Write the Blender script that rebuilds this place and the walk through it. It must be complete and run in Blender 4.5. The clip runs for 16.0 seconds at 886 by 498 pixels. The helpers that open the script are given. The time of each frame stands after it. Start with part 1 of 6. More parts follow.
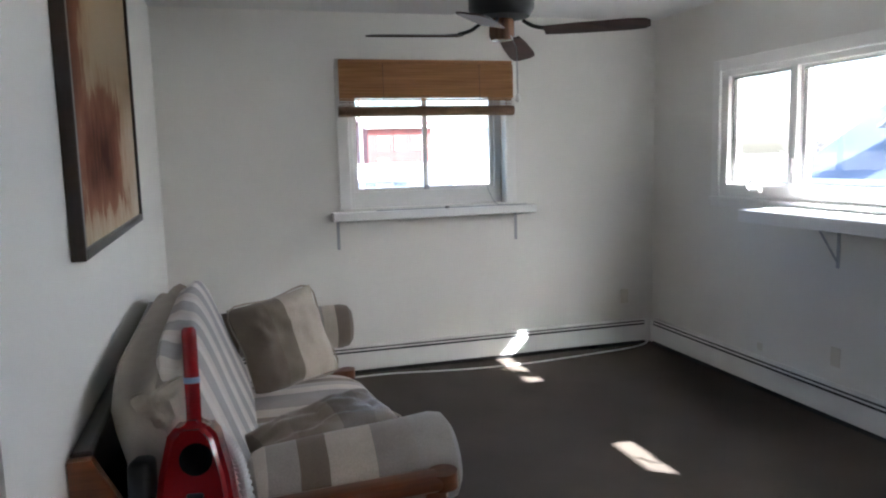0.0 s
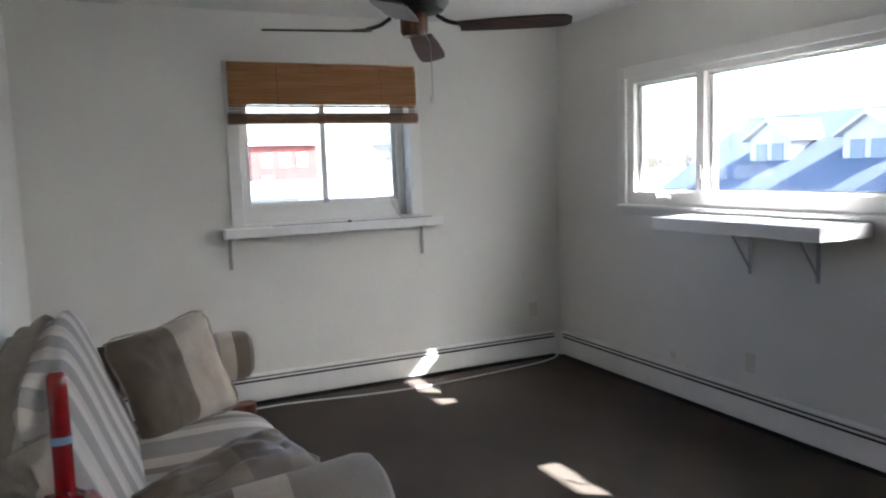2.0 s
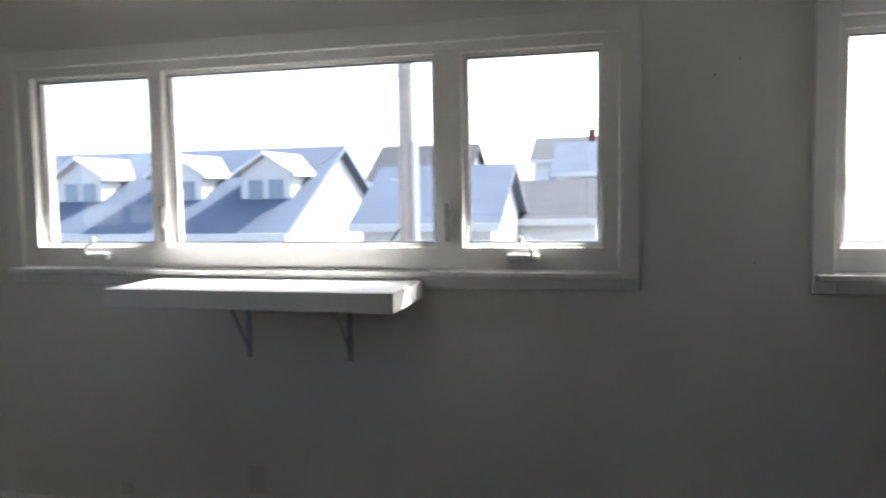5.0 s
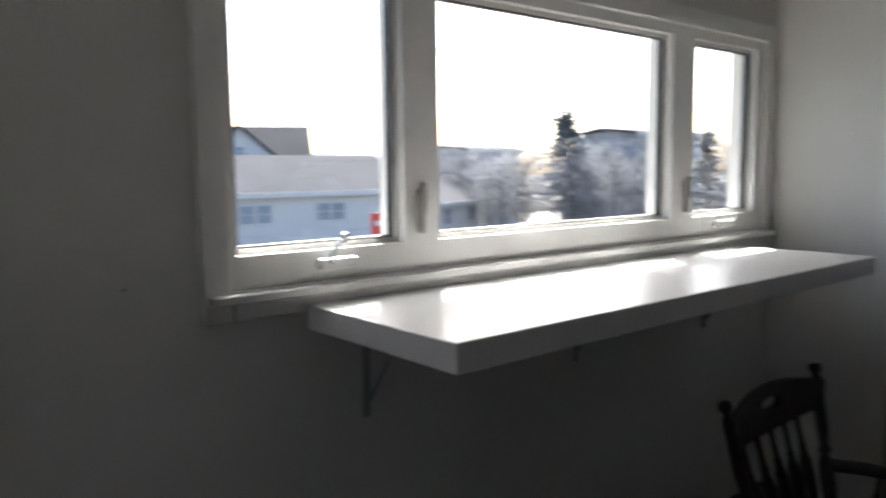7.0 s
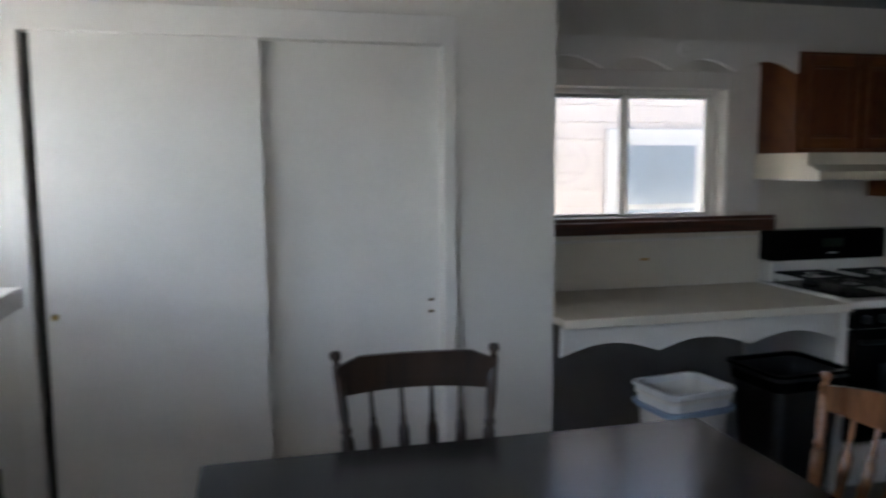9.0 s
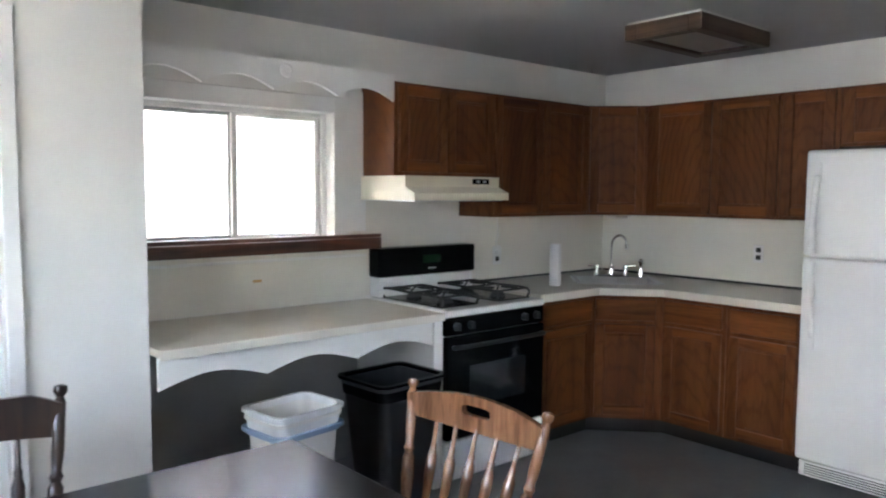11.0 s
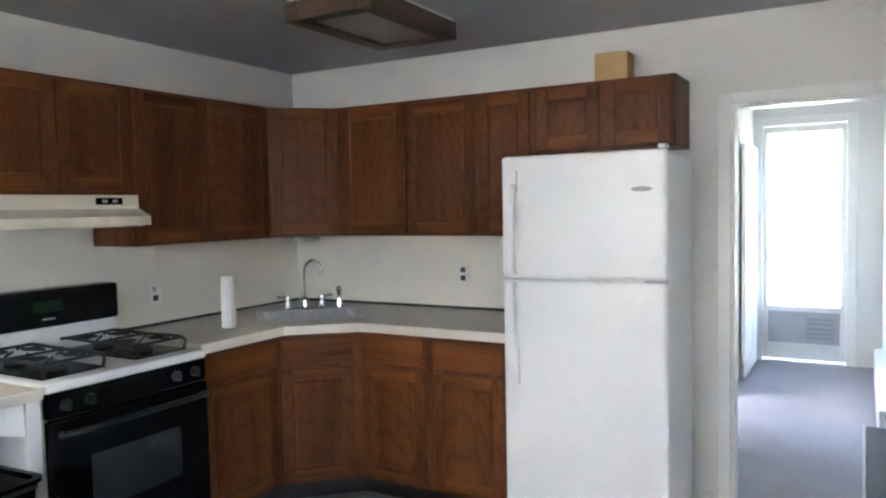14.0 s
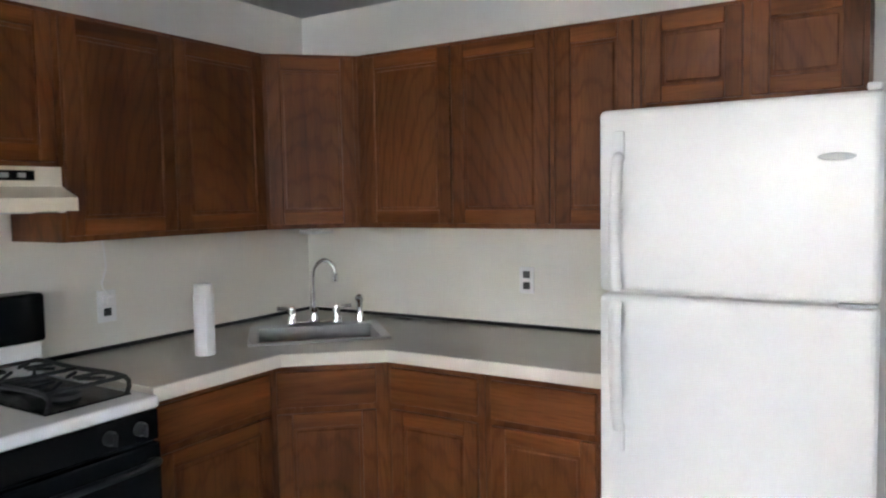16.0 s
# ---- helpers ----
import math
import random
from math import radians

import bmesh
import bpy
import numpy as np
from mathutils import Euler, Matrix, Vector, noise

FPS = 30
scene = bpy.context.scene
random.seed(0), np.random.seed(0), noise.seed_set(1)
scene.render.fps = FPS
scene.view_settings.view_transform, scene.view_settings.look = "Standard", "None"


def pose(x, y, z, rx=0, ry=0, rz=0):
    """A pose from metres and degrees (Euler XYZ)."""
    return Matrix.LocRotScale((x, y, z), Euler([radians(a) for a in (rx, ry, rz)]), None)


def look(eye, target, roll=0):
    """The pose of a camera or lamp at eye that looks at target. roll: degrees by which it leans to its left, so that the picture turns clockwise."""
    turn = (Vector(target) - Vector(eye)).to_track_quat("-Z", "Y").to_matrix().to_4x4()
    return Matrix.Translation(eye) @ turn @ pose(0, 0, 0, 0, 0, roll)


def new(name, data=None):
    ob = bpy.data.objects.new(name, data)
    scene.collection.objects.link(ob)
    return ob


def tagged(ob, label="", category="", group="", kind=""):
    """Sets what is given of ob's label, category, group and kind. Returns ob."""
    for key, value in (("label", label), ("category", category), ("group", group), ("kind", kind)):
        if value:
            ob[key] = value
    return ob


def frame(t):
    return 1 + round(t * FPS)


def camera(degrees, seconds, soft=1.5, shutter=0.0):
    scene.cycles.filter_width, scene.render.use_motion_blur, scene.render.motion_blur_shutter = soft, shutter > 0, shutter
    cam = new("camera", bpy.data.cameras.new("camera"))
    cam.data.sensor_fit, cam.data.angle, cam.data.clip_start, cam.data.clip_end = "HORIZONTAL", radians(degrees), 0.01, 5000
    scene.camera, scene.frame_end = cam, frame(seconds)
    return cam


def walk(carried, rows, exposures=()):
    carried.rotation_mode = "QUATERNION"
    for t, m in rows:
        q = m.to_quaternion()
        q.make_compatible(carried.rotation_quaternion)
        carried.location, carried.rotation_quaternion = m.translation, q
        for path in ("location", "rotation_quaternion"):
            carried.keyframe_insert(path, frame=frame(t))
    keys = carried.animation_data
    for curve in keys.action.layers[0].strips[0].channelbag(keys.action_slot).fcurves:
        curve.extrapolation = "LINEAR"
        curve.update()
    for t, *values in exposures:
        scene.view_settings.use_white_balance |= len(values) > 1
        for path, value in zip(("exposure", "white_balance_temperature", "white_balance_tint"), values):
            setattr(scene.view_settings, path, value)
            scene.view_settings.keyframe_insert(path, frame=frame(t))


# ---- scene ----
cam = camera(61.8, 16.0, soft=2.1, shutter=0.4)
PATH = [
    (0, (-3.338, -5.304, 1.584), (-2.783, -3.399, 1.331), -1.5),
    (0.5, (-3.325, -5.279, 1.564), (-2.738, -3.383, 1.321), -1.4),
    (1, (-3.357, -5.211, 1.559), (-2.7, -3.337, 1.321), -1.6),
    (1.5, (-3.358, -5.124, 1.55), (-2.623, -3.279, 1.32), -1.7),
    (2, (-3.352, -4.971, 1.539), (-2.512, -3.169, 1.322), -2.0),
    (2.5, (-3.311, -4.805, 1.554), (-2.339, -3.071, 1.336), -1.8),
    (3, (-3.278, -4.582, 1.551), (-2.108, -2.973, 1.344), -1.8),
    (3.2, (-3.213, -4.508, 1.541), (-1.976, -2.95, 1.337), -1.9),
    (5.3, (-2.606, -3.368, 1.551), (-0.631, -3.105, 1.375), -1.1),
    (5.5, (-2.494, -3.369, 1.554), (-0.508, -3.233, 1.363), -1.2),
    (6, (-2.194, -3.418, 1.493), (-0.208, -3.619, 1.364), -1.4),
    (6.5, (-1.998, -3.384, 1.543), (-0.128, -4.076, 1.378), -1.4),
    (7, (-1.704, -3.369, 1.539), (-0.176, -4.641, 1.327), -0.6),
    (7.5, (-1.592, -3.472, 1.522), (-0.526, -5.148, 1.285), -0.5),
    (8, (-1.523, -3.641, 1.55), (-0.929, -5.533, 1.291), -1.1),
    (8.5, (-1.439, -3.768, 1.56), (-1.342, -5.752, 1.335), -1.4),
    (9, (-1.347, -3.855, 1.568), (-1.826, -5.783, 1.345), -0.3),
    (9.5, (-1.427, -3.892, 1.541), (-2.304, -5.678, 1.334), -0.1),
    (9.7, (-1.442, -3.883, 1.537), (-2.43, -5.611, 1.34), -0.3),
    (11.8, (-1.897, -3.854, 1.535), (-3.294, -5.278, 1.394), 0.1),
    (12, (-1.985, -3.841, 1.535), (-3.427, -5.219, 1.394), -0.3),
    (12.5, (-1.989, -3.887, 1.546), (-3.657, -4.982, 1.401), -0.5),
    (13, (-2.107, -3.958, 1.541), (-3.873, -4.887, 1.411), -1.0),
    (13.5, (-2.185, -4.074, 1.535), (-3.961, -4.982, 1.395), -2.2),
    (14, (-2.45, -4.13, 1.543), (-4.184, -5.119, 1.429), -1.2),
    (14.5, (-2.704, -4.222, 1.544), (-4.409, -5.262, 1.438), -0.0),
    (15, (-2.881, -4.461, 1.522), (-4.597, -5.48, 1.402), 0.2),
    (15.5, (-3.101, -4.658, 1.505), (-4.803, -5.7, 1.367), -0.1),
    (16, (-3.366, -4.788, 1.511), (-5.059, -5.844, 1.372), -1.0),
]
walk(cam, [(t, look(eye, target, roll)) for t, eye, target, roll in PATH], [(0, 3.87, 5750, 10), (2.5, 3.65, 5850, 10), (5.5, 2.8, 6150, 10), (6.5, 2.6, 6150, 10), (7.5, 2.05, 6150, 10), (8.0, 2.25, 6100, 10), (8.5, 3.1, 6150, 10), (9.0, 3.7, 6150, 10), (9.7, 4.6, 6150, 10), (11.8, 5.78, 6150, 10), (14.5, 5.9, 6200, 11), (16, 6.05, 6300, 12)]
)

# ---------- light ----------
SUN_TRAVEL = Vector((-0.965, 0.72, -1.0)).normalized()
world = bpy.data.worlds.new("sky")
scene.world = world
world.use_nodes = True
_n = world.node_tree.nodes
_sky = _n.new("ShaderNodeTexSky")
_sky.sky_type = "NISHITA"
_sky.sun_disc = False
_sky.sun_elevation = radians(39.7)
_sky.sun_rotation = radians(126.7)
_sky.dust_density = 3.4
_bg = _n["Background"]
_bg.inputs["Strength"].default_value = 0.15
world.node_tree.links.new(_sky.outputs[0], _bg.inputs["Color"])
sun_data = bpy.data.lights.new("sun", "SUN")
sun_data.energy = 5.0
sun_data.angle = radians(0.6)
sun_data.color = (1.0, 0.95, 0.88)
sun = new("sun", sun_data)
sun.rotation_euler = SUN_TRAVEL.to_track_quat("-Z", "Y").to_euler()


# ---------- material helpers ----------
def nodes_of(name):
    m = bpy.data.materials.new(name)
    m.use_nodes = True
    return m, m.node_tree.nodes, m.node_tree.links, m.node_tree.nodes["Principled BSDF"]


def mixed(nd, lk, fac, a, b, how="MIX"):
    mx = nd.new("ShaderNodeMix")
    mx.data_type, mx.blend_type = "RGBA", how
    for sock, v in ((mx.inputs[0], fac), (mx.inputs[6], a), (mx.inputs[7], b)):
        if hasattr(v, "is_linked"):
            lk.new(v, sock)
        elif isinstance(v, (int, float)):
            sock.default_value = v
        else:
            sock.default_value = (*v[:3], 1)
    return mx.outputs[2]


def noise_at(nd, lk, scale, detail=3.0, stretch=(1, 1, 1), rough=0.55):
    tc = nd.new("ShaderNodeTexCoord")
    mp = nd.new("ShaderNodeMapping")
    mp.inputs["Scale"].default_value = stretch
    nz = nd.new("ShaderNodeTexNoise")
    nz.inputs["Scale"].default_value = scale
    nz.inputs["Detail"].default_value = detail
    nz.inputs["Roughness"].default_value = rough
    lk.new(tc.outputs["Object"], mp.inputs[0])
    lk.new(mp.outputs[0], nz.inputs["Vector"])
    return nz.outputs["Fac"]


def ramped(nd, lk, fac, stops, constant=False):
    r = nd.new("ShaderNodeValToRGB")
    if constant:
        r.color_ramp.interpolation = "CONSTANT"
    while len(r.color_ramp.elements) < len(stops):
        r.color_ramp.elements.new(0.5)
    for e, (p, c) in zip(r.color_ramp.elements, stops):
        e.position = p
        e.color = (*c, 1) if len(c) == 3 else c
    lk.new(fac, r.inputs[0])
    return r.outputs[0]


def bumped(nd, lk, bsdf, fac, strength, dist=0.002):
    b = nd.new("ShaderNodeBump")
    b.inputs["Strength"].default_value = strength
    b.inputs["Distance"].default_value = dist
    lk.new(fac, b.inputs["Height"])
    lk.new(b.outputs[0], bsdf.inputs["Normal"])


def surf(name, color, rough=0.5, metal=0.0, var=0.06, scale=2.5, grain=120, bump=0.1, dirt=None, dist=0.001):
    """A plain surface with stains at a large scale, grain at a small one and fine relief."""
    m, nd, lk, bs = nodes_of(name)
    big = noise_at(nd, lk, scale, 4)
    fine = noise_at(nd, lk, grain, 2)
    dark = dirt or tuple(c * (1 - 2.2 * var) for c in color)
    c1 = ramped(nd, lk, big, [(0.22, dark), (0.7, color)])
    c2 = ramped(nd, lk, fine, [(0.3, (1 - var,) * 3), (0.7, (1, 1, 1))])
    lk.new(mixed(nd, lk, 1.0, c1, c2, "MULTIPLY"), bs.inputs["Base Color"])
    rr = ramped(nd, lk, big, [(0.1, (min(rough + 0.02, 1),) * 3), (0.9, (max(rough - 0.02, 0.02),) * 3)])
    lk.new(rr, bs.inputs["Roughness"])
    bs.inputs["Metallic"].default_value = metal
    bumped(nd, lk, bs, fine, bump, dist)
    return m


def wood(name, dark, light, rough=0.4, grain=(1, 1, 0.06), scale=22, streak=60, gloss_bump=0.15, arches=0.0):
    """Stained wood, the grain along the axis whose stretch is small."""
    m, nd, lk, bs = nodes_of(name)
    oi = nd.new("ShaderNodeObjectInfo")
    tc = nd.new("ShaderNodeTexCoord")
    mp = nd.new("ShaderNodeMapping")
    mp.inputs["Scale"].default_value = grain
    sh = nd.new("ShaderNodeVectorMath")
    sc = nd.new("ShaderNodeVectorMath")
    sc.operation = "SCALE"
    sc.inputs[0].default_value = (3.1, 1.7, 5.3)
    lk.new(oi.outputs["Random"], sc.inputs["Scale"])
    lk.new(tc.outputs["Object"], sh.inputs[0])
    lk.new(sc.outputs[0], sh.inputs[1])
    lk.new(sh.outputs[0], mp.inputs[0])
    n1 = nd.new("ShaderNodeTexNoise")
    n1.inputs["Scale"].default_value = scale
    n1.inputs["Detail"].default_value = 5
    n1.inputs["Distortion"].default_value = 1.2
    n2 = nd.new("ShaderNodeTexNoise")
    n2.inputs["Scale"].default_value = streak * 3
    n2.inputs["Detail"].default_value = 2
    if arches:
        # nested arches of the flat-sawn board
        ap = nd.new("ShaderNodeMapping")
        ap.inputs["Scale"].default_value = (1, 1, 0.3)
        wv = nd.new("ShaderNodeTexWave")
        wv.wave_type, wv.rings_direction = "RINGS", "SPHERICAL"
        wv.inputs["Scale"].default_value = 11.0
        wv.inputs["Distortion"].default_value = 4.0
        wv.inputs["Detail"].default_value = 3.0
        wv.inputs["Detail Scale"].default_value = 1.6
        sc2 = nd.new("ShaderNodeVectorMath")
        sc2.operation = "SCALE"
        sc2.inputs[0].default_value = (0.12, 0.12, 1.6)
        lk.new(oi.outputs["Random"], sc2.inputs["Scale"])
        sh2 = nd.new("ShaderNodeVectorMath")
        lk.new(tc.outputs["Object"], sh2.inputs[0])
        lk.new(sc2.outputs[0], sh2.inputs[1])
        lk.new(sh2.outputs[0], ap.inputs[0])
        lk.new(ap.outputs[0], wv.inputs["Vector"])
    n3 = nd.new("ShaderNodeTexNoise")
    n3.inputs["Scale"].default_value = 1.8
    lk.new(mp.outputs[0], n1.inputs["Vector"])
    lk.new(mp.outputs[0], n2.inputs["Vector"])
    lk.new(sh.outputs[0], n3.inputs["Vector"])
    c = ramped(nd, lk, n1.outputs["Fac"], [(0.32, dark), (0.5, tuple(0.6 * a + 0.4 * b for a, b in zip(light, dark))), (0.66, light)])
    pores = ramped(nd, lk, n2.outputs["Fac"], [(0.36, (0.66, 0.6, 0.55)), (0.5, (1, 1, 1))])
    c = mixed(nd, lk, 0.5, c, pores, "MULTIPLY")
    if arches:
        rings = ramped(nd, lk, wv.outputs["Fac"], [(0.02, (0.45, 0.38, 0.34)), (0.22, (0.95, 0.94, 0.93)), (0.7, (1.06, 1.05, 1.04))])
        c = mixed(nd, lk, arches, c, rings, "MULTIPLY")
    wear = ramped(nd, lk, n3.outputs["Fac"], [(0.3, (0.85, 0.84, 0.83)), (0.7, (1.1, 1.09, 1.08))])
    lk.new(mixed(nd, lk, 1.0, c, wear, "MULTIPLY"), bs.inputs["Base Color"])
    bs.inputs["Roughness"].default_value = rough
    bumped(nd, lk, bs, n2.outputs["Fac"], gloss_bump, 0.001)
    return m


def striped(name, axis, period, stops, offset=0.0, rough=0.9):
    """Woven upholstery with bands of several colours across one axis."""
    m, nd, lk, bs = nodes_of(name)
    tc = nd.new("ShaderNodeTexCoord")
    sp = nd.new("ShaderNodeSeparateXYZ")
    lk.new(tc.outputs["Object"], sp.inputs[0])
    wob = noise_at(nd, lk, 3.0, 2)
    a = nd.new("ShaderNodeMath")
    a.operation = "MULTIPLY_ADD"
    lk.new(wob, a.inputs[0])
    a.inputs[1].default_value = 0.03
    lk.new(sp.outputs[axis], a.inputs[2])
    d = nd.new("ShaderNodeMath")
    d.operation = "MULTIPLY_ADD"
    lk.new(a.outputs[0], d.inputs[0])
    d.inputs[1].default_value = 1.0 / period
    d.inputs[2].default_value = offset + 40
    f = nd.new("ShaderNodeMath")
    f.operation = "FRACT"
    lk.new(d.outputs[0], f.inputs[0])
    c = ramped(nd, lk, f.outputs[0], stops, True)
    fine = noise_at(nd, lk, 260, 2)
    soft = noise_at(nd, lk, 7, 4)
    c = mixed(nd, lk, 1.0, c, ramped(nd, lk, fine, [(0.3, (0.82,) * 3), (0.7, (1.05,) * 3)]), "MULTIPLY")
    c = mixed(nd, lk, 1.0, c, ramped(nd, lk, soft, [(0.3, (0.86, 0.85, 0.84)), (0.7, (1.05,) * 3)]), "MULTIPLY")
    lk.new(c, bs.inputs["Base Color"])
    bs.inputs["Roughness"].default_value = rough
    bs.inputs["Sheen Weight"].default_value = 0.15
    bumped(nd, lk, bs, fine, 0.4, 0.002)
    return m


def glass(name, tint=(1, 1, 1)):
    m, nd, lk, bs = nodes_of(name)
    bs.inputs["Base Color"].default_value = (*tint, 1)
    bs.inputs["Transmission Weight"].default_value = 1.0
    bs.inputs["Roughness"].default_value = 0.0
    bs.inputs["IOR"].default_value = 1.45
    return m


def glow(name, color, strength):
    m, nd, lk, bs = nodes_of(name)
    bs.inputs["Emission Color"].default_value = (*color, 1)
    bs.inputs["Emission Strength"].default_value = strength
    bs.inputs["Base Color"].default_value = (*color, 1)
    return m


WALL = surf("painted_wall", (0.77, 0.755, 0.71), 0.6, var=0.03, scale=1.2, grain=160, bump=0.12)
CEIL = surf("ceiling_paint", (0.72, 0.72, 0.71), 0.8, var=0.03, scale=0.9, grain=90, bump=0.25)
# Darker copy of ceiling_paint: the kitchen ceiling's shade is put into the colour.
CEIL_K = surf("ceiling_paint_darkened", (0.5, 0.5, 0.5), 0.8, var=0.04, scale=0.9, grain=90, bump=0.25)
TRIM = surf("white_trim_paint", (0.8, 0.79, 0.76), 0.35, var=0.025, scale=6, grain=60, bump=0.05)
SHELF = surf("white_gloss_board", (0.82, 0.81, 0.8), 0.32, var=0.02, scale=4, grain=50, bump=0.03)
SHELF.node_tree.nodes["Principled BSDF"].inputs["Specular IOR Level"].default_value = 0.25
CARPET = surf("brown_carpet", (0.083, 0.065, 0.049), 0.97, var=0.16, scale=1.6, grain=420, bump=0.9, dist=0.004)
# Paler copy of the carpet with the hall's bluish light in its colour.
HALL_CARPET = surf("carpet_hall_lit", (0.34, 0.32, 0.335), 0.97, var=0.1, scale=1.6, grain=420, bump=0.9, dist=0.004)
VINYL = surf("grey_vinyl_floor", (0.19, 0.197, 0.2), 0.35, var=0.1, scale=5, grain=35, bump=0.12)
OAK = wood("stained_oak", (0.1, 0.0335, 0.0108), (0.168, 0.058, 0.018), 0.4, scale=7, arches=0.34)
OAK_FLAT = wood("stained_oak_rails", (0.07, 0.022, 0.006), (0.225, 0.075, 0.021), 0.4, grain=(0.06, 0.06, 1), scale=9)
for _m in (OAK, OAK_FLAT):
    _m.node_tree.nodes["Principled BSDF"].inputs["Specular IOR Level"].default_value = 0.16
WALNUT = wood("brown_lamp_wood", (0.045, 0.026, 0.017), (0.11, 0.066, 0.042), 0.4, grain=(0.06, 0.06, 1), scale=9)
OAK_DARK = wood("dark_stained_ledge", (0.03, 0.01, 0.005), (0.11, 0.035, 0.018), 0.35, grain=(0.06, 1, 1))
PINE = wood("orange_varnished_wood", (0.07, 0.019, 0.007), (0.155, 0.048, 0.016), 0.3, grain=(0.06, 1, 1), scale=14)
DARKWOOD = wood("dark_walnut", (0.008, 0.0045, 0.003), (0.034, 0.016, 0.009), 0.33, grain=(1, 1, 0.08))
TABLETOP = wood("dark_table_wood", (0.008, 0.009, 0.012), (0.02, 0.02, 0.024), 0.2, grain=(0.07, 1, 1), gloss_bump=0.08)
TABLETOP.node_tree.nodes["Principled BSDF"].inputs["Specular IOR Level"].default_value = 0.18
MIDWOOD = wood("worn_brown_wood", (0.1, 0.045, 0.022), (0.27, 0.14, 0.075), 0.22, grain=(1, 1, 0.08))
BLADE = wood("fan_blade_wood", (0.024, 0.01, 0.007), (0.07, 0.029, 0.018), 0.6, grain=(0.08, 1, 1))
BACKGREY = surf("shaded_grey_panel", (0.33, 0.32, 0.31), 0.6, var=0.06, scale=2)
BLACK = surf("black_enamel", (0.004, 0.004, 0.0045), 0.2, var=0.1, scale=5, bump=0.02)
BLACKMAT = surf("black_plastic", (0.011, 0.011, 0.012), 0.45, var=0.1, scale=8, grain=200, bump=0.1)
IRON = surf("cast_iron", (0.02, 0.02, 0.02), 0.6, var=0.2, scale=10, grain=150, bump=0.3)
ENAMEL = surf("white_enamel", (0.82, 0.82, 0.8), 0.18, var=0.02, scale=3, bump=0.02)
FRIDGE = surf("white_fridge_paint", (0.83, 0.83, 0.82), 0.3, var=0.015, scale=2, grain=240, bump=0.04)
ALMOND = surf("almond_enamel", (0.72, 0.66, 0.53), 0.35, var=0.03, scale=5)
COUNTER = surf("taupe_laminate", (0.5, 0.46, 0.385), 0.3, var=0.03, scale=3, grain=240, bump=0.02)
EDGE = surf("cream_laminate_edge", (0.74, 0.69, 0.6), 0.35, var=0.03, scale=5)
DESKTOP = surf("beige_laminate", (0.58, 0.53, 0.42), 0.3, var=0.04, scale=8, grain=200, bump=0.03)
SPLASH = surf("cream_backsplash", (0.79, 0.76, 0.67), 0.35, var=0.04, scale=2, grain=150, bump=0.04)
BLACK.node_tree.nodes["Principled BSDF"].inputs["Specular IOR Level"].default_value = 0.07
STEEL = surf("brushed_steel", (0.6, 0.6, 0.6), 0.28, 1.0, var=0.06, scale=8, grain=180, bump=0.06)
CHROME = surf("chrome", (0.85, 0.85, 0.86), 0.07, 1.0, var=0.02)
BRASS = surf("brass", (0.75, 0.55, 0.25), 0.2, 1.0, var=0.04)
GREYMETAL = surf("grey_metal", (0.4, 0.41, 0.43), 0.4, 0.6, var=0.05)
RED = surf("red_gloss_plastic", (0.24, 0.008, 0.01), 0.16, var=0.05, scale=8, bump=0.02)
RED_DARK = surf("dark_red_plastic", (0.2, 0.01, 0.012), 0.25, var=0.05)
HOSE = surf("grey_hose_plastic", (0.55, 0.55, 0.56), 0.4, var=0.05)
WHITEPL = surf("white_plastic", (0.78, 0.77, 0.75), 0.35, var=0.03, scale=9)
BAG = surf("white_bin_bag", (0.8, 0.82, 0.84), 0.3, var=0.06, scale=20, bump=0.3)
BLUEBAND = surf("pale_blue_band", (0.3, 0.42, 0.62), 0.4, var=0.05)
CARDBOX = surf("tan_box", (0.62, 0.4, 0.17), 0.6, var=0.06, scale=10)
BLIND, _nd, _lk, _bs = nodes_of("bamboo_slat")
_f = noise_at(_nd, _lk, 14, 4, (0.15, 1, 6))
_c = ramped(_nd, _lk, _f, [(0.3, (0.36, 0.17, 0.06)), (0.7, (0.58, 0.31, 0.13))])
_lk.new(_c, _bs.inputs["Base Color"])
_bs.inputs["Roughness"].default_value = 0.6
bumped(_nd, _lk, _bs, _f, 0.3, 0.001)
_tl = _nd.new("ShaderNodeBsdfTranslucent")
_lk.new(_c, _tl.inputs["Color"])
_mx = _nd.new("ShaderNodeMixShader")
_mx.inputs[0].default_value = 0.38
_lk.new(_bs.outputs[0], _mx.inputs[1])
_lk.new(_tl.outputs[0], _mx.inputs[2])
_lk.new(_mx.outputs[0], _nd["Material Output"].inputs["Surface"])
BLINDROLL = surf("bamboo_roll", (0.24, 0.14, 0.085), 0.7, var=0.18, scale=12, grain=90, bump=0.2)
GLASS = glass("window_glass", (0.86, 0.865, 0.87))
CLEAR = glass("door_glass")
LATCH = surf("grey_latch_paint", (0.36, 0.35, 0.33), 0.4, var=0.06, scale=20)
MIRROR = surf("mirror_silver", (0.85, 0.86, 0.87), 0.02, 1.0, var=0.005, bump=0.0)
DIFFUSER = surf("lamp_diffuser", (0.42, 0.4, 0.37), 0.4, var=0.04)
STRIPES = [(0.0, (0.30, 0.28, 0.255)), (0.2, (0.62, 0.57, 0.5)), (0.36, (0.4, 0.37, 0.33)), (0.5, (0.2, 0.155, 0.115)), (0.62, (0.52, 0.46, 0.38)), (0.82, (0.3, 0.27, 0.24))]
